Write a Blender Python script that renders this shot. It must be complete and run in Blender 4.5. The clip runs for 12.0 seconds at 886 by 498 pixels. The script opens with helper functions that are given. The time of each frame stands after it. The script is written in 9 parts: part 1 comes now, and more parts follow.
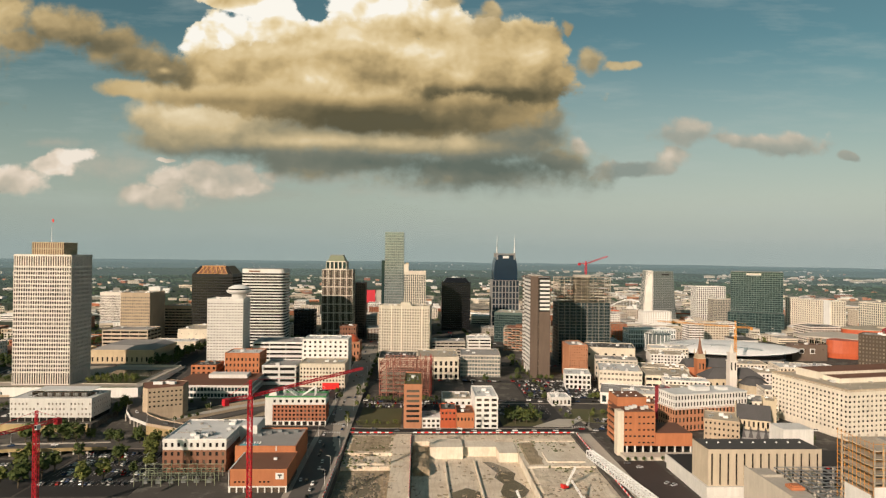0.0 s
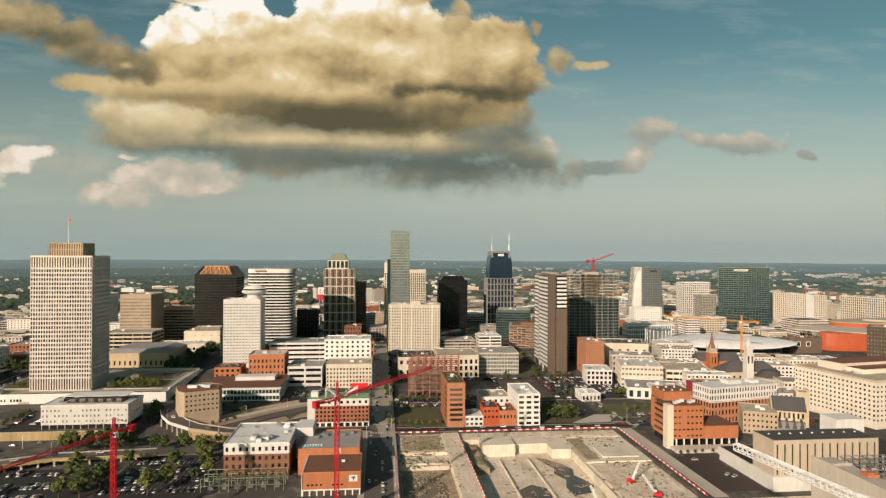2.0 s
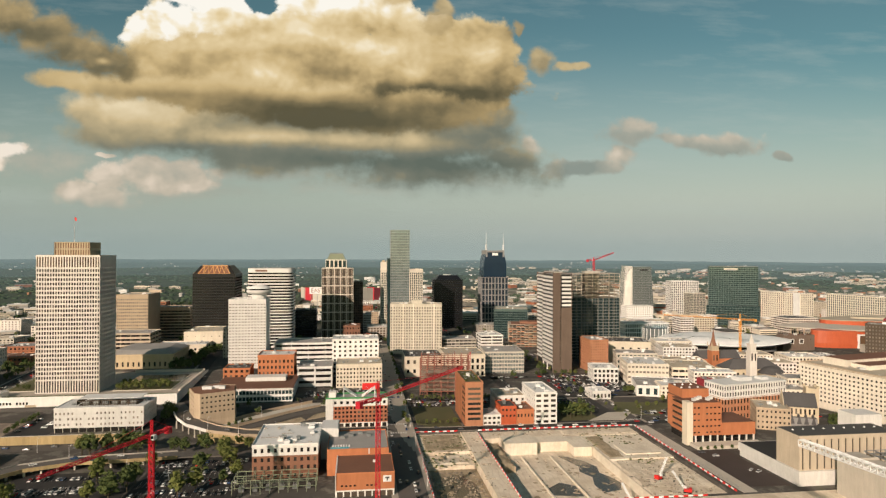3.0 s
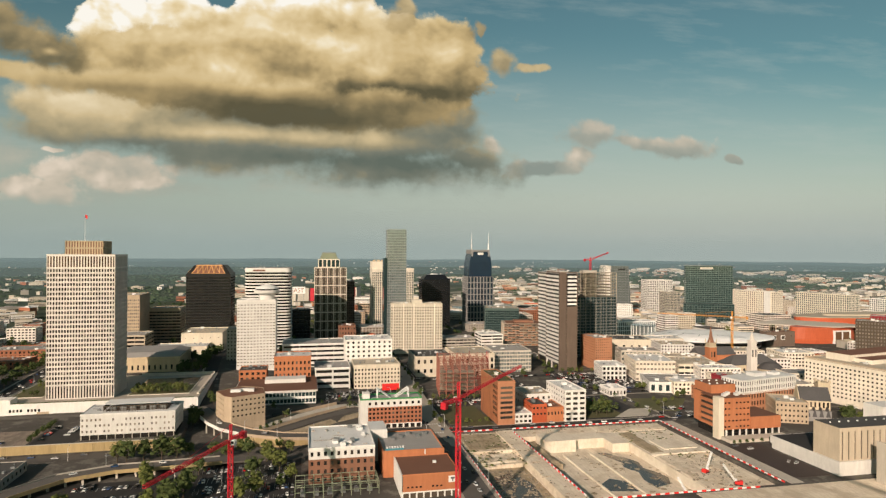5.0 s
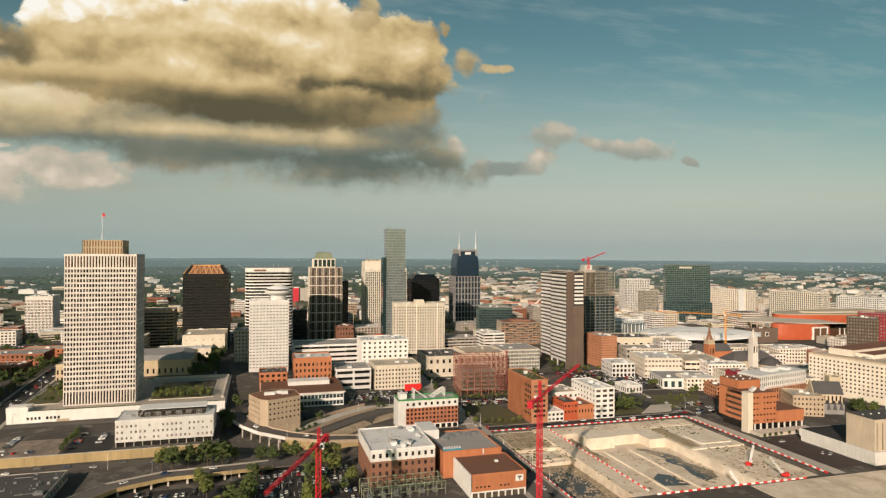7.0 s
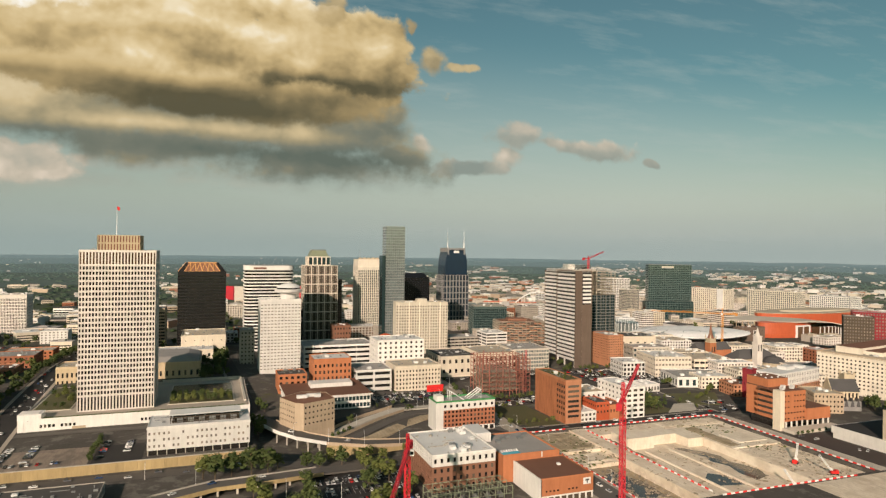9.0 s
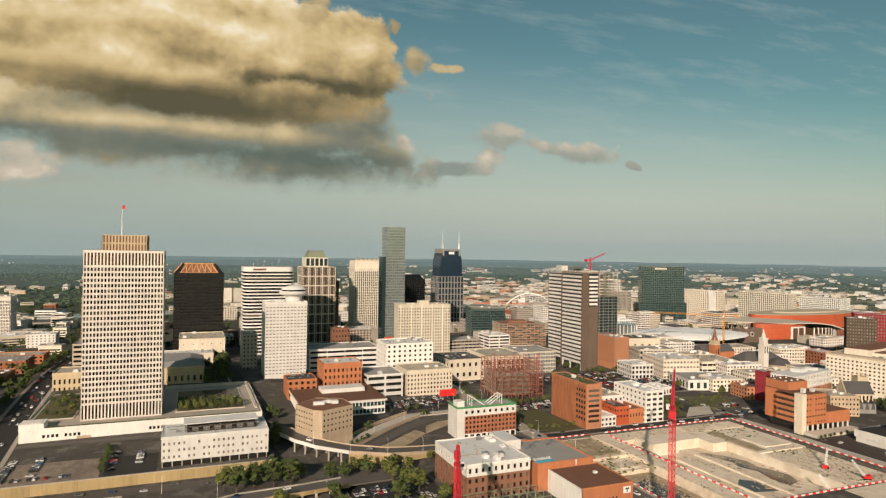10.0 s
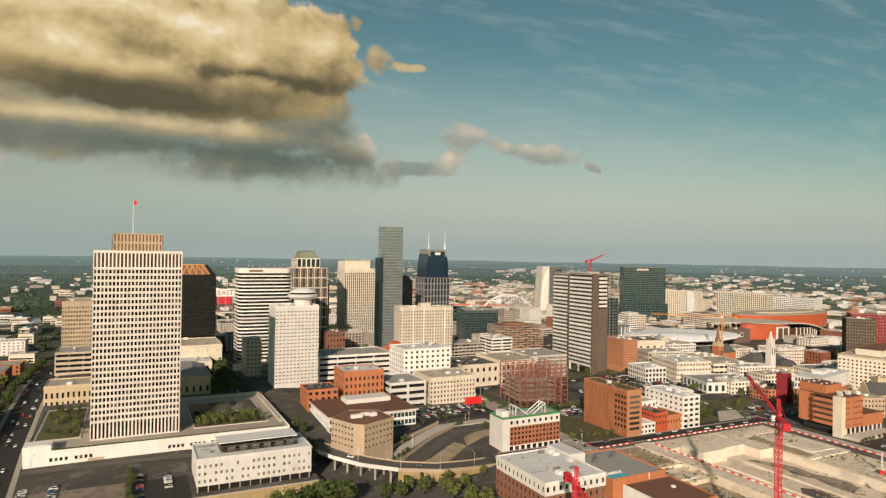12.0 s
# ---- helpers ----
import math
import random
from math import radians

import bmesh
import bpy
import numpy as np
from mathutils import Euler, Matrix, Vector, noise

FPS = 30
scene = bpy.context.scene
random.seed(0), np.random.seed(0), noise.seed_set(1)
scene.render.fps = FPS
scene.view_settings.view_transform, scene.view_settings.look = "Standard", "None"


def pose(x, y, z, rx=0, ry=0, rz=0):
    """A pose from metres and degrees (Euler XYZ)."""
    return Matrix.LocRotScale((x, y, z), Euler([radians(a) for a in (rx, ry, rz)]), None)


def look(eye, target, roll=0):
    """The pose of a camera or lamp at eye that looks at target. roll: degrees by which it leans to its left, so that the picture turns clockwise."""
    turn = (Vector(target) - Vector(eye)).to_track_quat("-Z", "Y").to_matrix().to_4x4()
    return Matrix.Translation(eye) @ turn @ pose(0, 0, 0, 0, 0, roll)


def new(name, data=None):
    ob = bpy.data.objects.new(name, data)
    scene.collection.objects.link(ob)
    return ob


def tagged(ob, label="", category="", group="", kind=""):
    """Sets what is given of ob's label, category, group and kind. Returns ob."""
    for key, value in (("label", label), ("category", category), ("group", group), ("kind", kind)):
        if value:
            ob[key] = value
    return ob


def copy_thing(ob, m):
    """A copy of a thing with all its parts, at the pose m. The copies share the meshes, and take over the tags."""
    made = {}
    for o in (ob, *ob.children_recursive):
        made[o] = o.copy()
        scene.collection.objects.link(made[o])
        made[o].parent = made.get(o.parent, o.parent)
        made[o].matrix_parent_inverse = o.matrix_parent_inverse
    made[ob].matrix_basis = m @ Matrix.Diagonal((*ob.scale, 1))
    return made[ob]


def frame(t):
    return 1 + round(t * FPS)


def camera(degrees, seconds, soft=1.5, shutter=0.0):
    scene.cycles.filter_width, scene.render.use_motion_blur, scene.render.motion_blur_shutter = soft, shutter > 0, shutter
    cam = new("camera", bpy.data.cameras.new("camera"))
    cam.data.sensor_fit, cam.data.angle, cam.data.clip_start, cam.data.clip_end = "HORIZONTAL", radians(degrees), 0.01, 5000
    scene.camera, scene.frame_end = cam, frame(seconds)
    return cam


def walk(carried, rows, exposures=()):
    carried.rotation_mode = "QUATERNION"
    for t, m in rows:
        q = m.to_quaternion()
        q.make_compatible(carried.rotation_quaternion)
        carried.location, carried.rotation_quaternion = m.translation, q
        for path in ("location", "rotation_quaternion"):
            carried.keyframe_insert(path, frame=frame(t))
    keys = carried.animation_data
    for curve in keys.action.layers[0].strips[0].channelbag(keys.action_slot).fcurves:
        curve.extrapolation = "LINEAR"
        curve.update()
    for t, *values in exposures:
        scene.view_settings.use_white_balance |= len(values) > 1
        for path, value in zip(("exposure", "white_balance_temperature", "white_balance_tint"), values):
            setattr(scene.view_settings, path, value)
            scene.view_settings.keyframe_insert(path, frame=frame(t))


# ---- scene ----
cam = camera(70.4, 12.0, soft=1.3)
METRES, EYE, TILT, LEAN, TURN = 413.0, 151.0, 0.0, 0.0, -2.3
ROWS = [
    (0.0, 0.0, 0.0, 0.0, -0.01, 0.56, -0.65),
    (0.5, -0.041, 0.0003, -0.0001, -0.79, 0.52, -0.51),
    (1.0, -0.0818, 0.0014, -0.0003, -1.6, 0.49, -0.41),
    (1.5, -0.1232, 0.003, -0.0003, -2.5, 0.44, -0.31),
    (2.0, -0.1638, 0.0052, -0.0005, -3.46, 0.42, -0.27),
    (2.5, -0.2055, 0.0082, -0.0006, -4.47, 0.38, -0.25),
    (3.0, -0.2455, 0.012, -0.0008, -5.47, 0.36, -0.24),
    (5.0, -0.4084, 0.0328, -0.0005, -9.77, 0.31, -0.32),
    (5.5, -0.4483, 0.0401, -0.0003, -10.8, 0.3, -0.34),
    (6.0, -0.489, 0.0483, -0.0006, -11.83, 0.31, -0.33),
    (6.5, -0.5287, 0.0572, -0.0008, -12.84, 0.3, -0.34),
    (7.0, -0.5682, 0.0666, -0.001, -13.87, 0.29, -0.34),
    (9.0, -0.7132, 0.139, -0.0038, -17.83, 0.21, -0.69),
    (9.5, -0.7443, 0.167, -0.0041, -18.75, 0.27, -0.78),
    (10.0, -0.7774, 0.1977, -0.0044, -19.76, 0.33, -0.81),
    (10.5, -0.8086, 0.228, -0.0051, -20.76, 0.38, -0.84),
    (11.0, -0.8404, 0.2596, -0.0055, -21.86, 0.41, -0.87),
    (11.5, -0.8705, 0.291, -0.0059, -22.93, 0.42, -0.89),
    (12.0, -0.901, 0.3236, -0.0061, -24.05, 0.44, -0.9),
]
walk(cam, [(t, pose(0, 0, EYE, TILT, LEAN, TURN) @ pose(METRES * x, METRES * y, METRES * z, 90 + pitch, roll, yaw)) for t, x, y, z, yaw, pitch, roll in ROWS])

# ---- light ----
SUN_AZ, SUN_EL = 36.0, 22.0     # degrees from -y towards -x; height over the horizon
to_sun = Vector((-math.sin(radians(SUN_AZ)) * math.cos(radians(SUN_EL)), -math.cos(radians(SUN_AZ)) * math.cos(radians(SUN_EL)), math.sin(radians(SUN_EL))))
sun = new("sun", bpy.data.lights.new("sun", "SUN"))
sun.data.energy, sun.data.angle, sun.data.color = 5.5, radians(0.6), (1.0, 0.80, 0.645)
sun.matrix_world = look((0, 0, 400), Vector((0, 0, 400)) - to_sun)

world = bpy.data.worlds.new("sky")
scene.world = world
world.use_nodes = True
wn, wl = world.node_tree.nodes, world.node_tree.links
sky = wn.new("ShaderNodeTexSky")
sky.sky_type, sky.sun_disc = "NISHITA", False
sky.sun_elevation, sky.sun_rotation = radians(SUN_EL), math.atan2(to_sun.x, to_sun.y)
sky.air_density, sky.dust_density, sky.ozone_density = 1.0, 1.2, 2.0
tint = wn.new("ShaderNodeMix")
tint.data_type, tint.blend_type = "RGBA", "MULTIPLY"
tint.inputs[0].default_value = 1.0
tint.inputs[7].default_value = (0.86, 1.09, 0.80, 1)
wl.new(sky.outputs[0], tint.inputs[6])
wl.new(tint.outputs[2], wn["Background"].inputs[0])
wn["Background"].inputs[1].default_value = 0.068
scene.view_settings.exposure = 0.0

# ---- materials ----
def nodes_of(m):
    m.use_nodes = True
    return m.node_tree.nodes, m.node_tree.links, m.node_tree.nodes["Principled BSDF"]


def mathn(n, l, op, a, b=None, clamp=False):
    q = n.new("ShaderNodeMath")
    q.operation, q.use_clamp = op, clamp
    for i, v in enumerate((a, b)):
        if v is None:
            continue
        if isinstance(v, (int, float)):
            q.inputs[i].default_value = v
        else:
            l.new(v, q.inputs[i])
    return q.outputs[0]


def mixc(n, l, f, a, b, blend="MIX"):
    q = n.new("ShaderNodeMix")
    q.data_type, q.blend_type = "RGBA", blend
    for i, v in ((0, f), (6, a), (7, b)):
        if isinstance(v, (int, float)):
            q.inputs[i].default_value = v
        elif isinstance(v, tuple):
            q.inputs[i].default_value = (*v, 1)
        else:
            l.new(v, q.inputs[i])
    return q.outputs[2]


def noisen(n, l, vec, scale, detail=4, rough=0.55):
    q = n.new("ShaderNodeTexNoise")
    q.inputs["Scale"].default_value, q.inputs["Detail"].default_value, q.inputs["Roughness"].default_value = scale, detail, rough
    l.new(vec, q.inputs["Vector"])
    return q.outputs[0]


def scaled(n, l, vec, s):
    q = n.new("ShaderNodeVectorMath")
    q.operation = "MULTIPLY"
    q.inputs[1].default_value = s
    l.new(vec, q.inputs[0])
    return q.outputs[0]


def ramp(n, l, f, stops):
    q = n.new("ShaderNodeValToRGB")
    e = q.color_ramp.elements
    while len(e) < len(stops):
        e.new(0.5)
    for el, (p, c) in zip(e, stops):
        el.position, el.color = p, (*c, 1) if len(c) == 3 else c
    l.new(f, q.inputs[0])
    return q.outputs[0]


def mat(name, a, b=None, scale=0.5, rough=0.85, metal=0.0, bump=0.15, streak=0.16, rnd=0.12, spec=0.3):
    """Weathered solid: grain at two scales, rain streaks down the walls, a little difference from piece to piece."""
    m = bpy.data.materials.new(name)
    n, l, p = nodes_of(m)
    b = b or tuple(c * 0.72 for c in a)
    co = n.new("ShaderNodeTexCoord").outputs["Object"]
    coarse = noisen(n, l, co, scale * 0.12, 3)
    fine = noisen(n, l, co, scale * 2.2, 5, 0.65)
    f = mathn(n, l, "ADD", mathn(n, l, "MULTIPLY", coarse, 1.1), mathn(n, l, "MULTIPLY", fine, 0.7))
    f = mathn(n, l, "SUBTRACT", f, 0.42, True)
    col = mixc(n, l, f, a, b)
    if streak:
        run = noisen(n, l, scaled(n, l, co, (0.9, 0.9, 0.12)), 0.5, 5, 0.7)
        run = ramp(n, l, run, ((0.30, (1 - streak,) * 3), (0.66, (1, 1, 1))))
        col = mixc(n, l, 1.0, col, run, "MULTIPLY")
    if rnd:
        r1 = n.new("ShaderNodeObjectInfo").outputs["Random"]
        r2 = n.new("ShaderNodeNewGeometry").outputs["Random Per Island"]
        r = mathn(n, l, "FRACT", mathn(n, l, "ADD", r1, r2))
        v = n.new("ShaderNodeHueSaturation")
        l.new(mathn(n, l, "ADD", mathn(n, l, "MULTIPLY", r, 2 * rnd), 1 - rnd), v.inputs["Value"])
        l.new(col, v.inputs["Color"])
        col = v.outputs[0]
    l.new(col, p.inputs["Base Color"])
    p.inputs["Roughness"].default_value, p.inputs["Metallic"].default_value = rough, metal
    p.inputs["Specular IOR Level"].default_value = spec
    if bump:
        bp = n.new("ShaderNodeBump")
        bp.inputs["Strength"].default_value, bp.inputs["Distance"].default_value = bump, 0.15
        l.new(fine, bp.inputs["Height"])
        l.new(bp.outputs[0], p.inputs["Normal"])
    return m


def glass_mat(name, dark, light, share=0.3, rough=0.12, metal=0.0):
    """Window panes from outside: dark gloss, some with pale blinds behind, each a little tilted."""
    m = bpy.data.materials.new(name)
    n, l, p = nodes_of(m)
    r1 = n.new("ShaderNodeObjectInfo").outputs["Random"]
    g = n.new("ShaderNodeNewGeometry")
    r = mathn(n, l, "FRACT", mathn(n, l, "ADD", r1, g.outputs["Random Per Island"]))
    col = ramp(n, l, r, ((0.0, dark), (1 - share, tuple(c * 1.5 for c in dark)), (min(0.999, 1 - share + 0.08), light), (1.0, light)))
    l.new(col, p.inputs["Base Color"])
    co = n.new("ShaderNodeTexCoord").outputs["Object"]
    bp = n.new("ShaderNodeBump")
    bp.inputs["Strength"].default_value, bp.inputs["Distance"].default_value = 0.06, 0.3
    l.new(mathn(n, l, "ADD", noisen(n, l, co, 0.35, 2), mathn(n, l, "MULTIPLY", r, 0.5)), bp.inputs["Height"])
    l.new(bp.outputs[0], p.inputs["Normal"])
    p.inputs["Roughness"].default_value, p.inputs["Metallic"].default_value = rough, metal
    p.inputs["Specular IOR Level"].default_value = 0.8
    return m


# ---- clouds: a far backdrop shell of sky ----
M = {}


def cloud_backdrop():
    m = bpy.data.materials.new("cloud_sky")
    n, l, p = nodes_of(m)
    n.remove(p)
    co = n.new("ShaderNodeTexCoord").outputs["Object"]
    sep = n.new("ShaderNodeSeparateXYZ")
    l.new(co, sep.inputs[0])
    U = mathn(n, l, "DIVIDE", sep.outputs[0], sep.outputs[1])
    V = mathn(n, l, "DIVIDE", sep.outputs[2], sep.outputs[1])
    uv = n.new("ShaderNodeCombineXYZ")
    l.new(U, uv.inputs[0])
    l.new(V, uv.inputs[1])
    uv = uv.outputs[0]

    def vec(op, a, b, c=None):
        q = n.new("ShaderNodeVectorMath")
        q.operation = op
        for i, v in enumerate((a, b, c)):
            if isinstance(v, tuple):
                q.inputs[i].default_value = v
            elif v is not None:
                l.new(v, q.inputs[i])
        return q

    def smooth(f, lo, hi, to0=0.0, to1=1.0):
        q = n.new("ShaderNodeMapRange")
        q.interpolation_type = "SMOOTHSTEP"
        q.inputs[1].default_value, q.inputs[2].default_value, q.inputs[3].default_value, q.inputs[4].default_value = lo, hi, to0, to1
        l.new(f, q.inputs[0])
        return q.outputs[0]

    def warp(at, scale, detail, amount):
        w = n.new("ShaderNodeTexNoise")
        w.inputs["Scale"].default_value, w.inputs["Detail"].default_value, w.inputs["Roughness"].default_value = scale, detail, 0.5
        l.new(at, w.inputs["Vector"])
        c = vec("SUBTRACT", w.outputs["Color"], (0.5, 0.5, 0.5)).outputs[0]
        return vec("MULTIPLY_ADD", c, amount, at).outputs[0]

    def local(at, cx, cy, rx, ry):
        return vec("MULTIPLY_ADD", at, (1111 / rx, 1111 / ry, 0), (-(cx - 784) / rx, -(452 - cy) / ry, 0)).outputs[0]

    def billow(at, scale, detail):
        """Rounded lumps: high in the middle of each cell."""
        v = n.new("ShaderNodeTexVoronoi")
        v.feature, v.normalize = "SMOOTH_F1", True
        v.inputs["Scale"].default_value, v.inputs["Detail"].default_value, v.inputs["Roughness"].default_value, v.inputs["Lacunarity"].default_value = scale, detail, 0.5, 2.3
        v.inputs["Smoothness"].default_value = 0.6
        l.new(scaled(n, l, warp(at, 16.0, 4.0, (0.05, 0.04, 0)), (1, 1.25, 1)), v.inputs["Vector"])
        return mathn(n, l, "SUBTRACT", 0.36, v.outputs["Distance"])

    def lumps(shift):
        at = vec("ADD", uv, (*shift, 0)).outputs[0]
        return mathn(n, l, "ADD", billow(at, 7.0, 0.0), mathn(n, l, "MULTIPLY", billow(at, 16.0, 2.0), 0.62))

    def shade(tone, at, spots):
        for cx, cy, rx, ry, weight in spots:
            a = local(at, cx, cy, rx, ry)
            g = mathn(n, l, "POWER", 2.718, mathn(n, l, "MULTIPLY", vec("DOT_PRODUCT", a, a).outputs["Value"], -1.0))
            tone = mathn(n, l, "ADD", tone, mathn(n, l, "MULTIPLY", g, weight))
        return tone

    bent = warp(uv, 8.0, 5.0, (0.075, 0.05, 0))
    gentle = warp(uv, 5.0, 3.0, (0.05, 0.022, 0))
    fray = mathn(n, l, "SUBTRACT", noisen(n, l, uv, 34, 5, 0.6), 0.5)
    drift = mathn(n, l, "SUBTRACT", noisen(n, l, scaled(n, l, uv, (2.2, 6, 1)), 3.4, 5, 0.55), 0.5)
    bump = lumps((0, 0))
    relief = mathn(n, l, "SUBTRACT", bump, lumps((-0.010, 0.020)))
    knobs = billow(uv, 30.0, 3.0)

    def layer(lobes, spots, base, slope, mid, bumps, lift, ragged, soft, most=1.0):
        """One bank of cloud: its cover, and how light it is (brighter upwards, on lumps that face the light, and by spots)."""
        best = None
        for cx, cy, rx, ry in lobes:
            d = mathn(n, l, "SUBTRACT", 1.0, vec("LENGTH", local(bent, cx, cy, rx * 1.12, ry * 1.12), None).outputs["Value"])
            if best is None:
                best = d
                continue
            q = n.new("ShaderNodeMath")
            q.operation = "SMOOTH_MAX"
            q.inputs[2].default_value = 0.2
            l.new(best, q.inputs[0])
            l.new(d, q.inputs[1])
            best = q.outputs[0]
        mass = mathn(n, l, "ADD", best, mathn(n, l, "MULTIPLY", bump, bumps))
        mass = mathn(n, l, "ADD", mass, mathn(n, l, "MULTIPLY", knobs, bumps * 0.55))
        mass = mathn(n, l, "ADD", mass, mathn(n, l, "MULTIPLY", fray, ragged))
        tone = mathn(n, l, "ADD", mathn(n, l, "MULTIPLY", relief, lift), mathn(n, l, "MULTIPLY", drift, 0.28))
        tone = mathn(n, l, "ADD", tone, mathn(n, l, "MULTIPLY", mathn(n, l, "SUBTRACT", V, (452 - mid) / 1111), slope))
        tone = shade(mathn(n, l, "ADD", tone, base), gentle, spots)
        tone = mathn(n, l, "ADD", tone, mathn(n, l, "MULTIPLY", fray, 0.05), True)
        return smooth(mass, 0.0, soft, 0.0, most), tone

    WARM = ((0.0, (0.105, 0.092, 0.052)), (0.18, (0.185, 0.150, 0.080)), (0.38, (0.385, 0.285, 0.138)), (0.58, (0.61, 0.455, 0.225)), (0.78, (0.78, 0.62, 0.36)), (0.92, (0.90, 0.79, 0.58)), (1.0, (0.97, 0.93, 0.84)))
    COOL = ((0.0, (0.125, 0.150, 0.122)), (0.25, (0.19, 0.20, 0.155)), (0.5, (0.36, 0.305, 0.185)), (0.75, (0.62, 0.49, 0.28)), (1.0, (0.82, 0.69, 0.46)))
    PINK = ((0.0, (0.25, 0.285, 0.25)), (0.35, (0.38, 0.375, 0.31)), (0.6, (0.56, 0.49, 0.385)), (0.85, (0.78, 0.66, 0.53)), (1.0, (0.90, 0.80, 0.68)))
    banks = []
    for lobes, spots, tones, *how in BANKS:
        cover, tone = layer(lobes, spots, *how)
        banks.append((cover, ramp(n, l, tone, {"warm": WARM, "cool": COOL, "pink": PINK}[tones])))
    thin = noisen(n, l, scaled(n, l, uv, (1.5, 8, 1)), 2.6, 8, 0.62)
    veil = mathn(n, l, "MULTIPLY", ramp(n, l, thin, ((0.50, (0, 0, 0)), (0.76, (1, 1, 1)))), 0.34)
    # air light low over the horizon, warmer away from the cloud
    air = mixc(n, l, smooth(U, -0.5, 0.75), (0.40, 0.435, 0.375), (0.53, 0.535, 0.47))
    shader = n.new("ShaderNodeBsdfTransparent").outputs[0]
    for f, c in ((smooth(V, -0.01, 0.38, 0.95, 0.0), air), (veil, (0.47, 0.52, 0.475)), *banks):
        e1, m1 = n.new("ShaderNodeEmission"), n.new("ShaderNodeMixShader")
        if isinstance(c, tuple):
            e1.inputs[0].default_value = (*c, 1)
        else:
            l.new(c, e1.inputs[0])
        l.new(f, m1.inputs[0])
        l.new(shader, m1.inputs[1])
        l.new(e1.outputs[0], m1.inputs[2])
        shader = m1.outputs[0]
    l.new(shader, n["Material Output"].inputs[0])
    me = bpy.data.meshes.new("backdrop")
    R, v, f = 4830, [], []
    az = [radians(-62 + 3 * i) for i in range(50)]
    el = [-120, 300, 800, 1400, 2100, 2900, 3700]
    for a in az:
        for z in el:
            rr = math.sqrt(max(1, R * R - max(0, z) ** 2 * 0.4))
            v.append((-180 + rr * math.sin(a), 60 + rr * math.cos(a), z))
    k = len(el)
    f = [(i * k + j, (i + 1) * k + j, (i + 1) * k + j + 1, i * k + j + 1) for i in range(len(az) - 1) for j in range(k - 1)]
    stand = pose(0, 0, 151, 0, 0, -1.3)
    inv = stand.inverted()
    me.from_pydata([tuple(inv @ Vector(q)) for q in v], [], f)
    me.materials.append(m)
    ob = new("backdrop", me)
    ob.matrix_basis = stand
    ob.visible_shadow = False
    tagged(ob, "golden cumulus cloud bank over a teal evening sky", "sky", kind="structure")


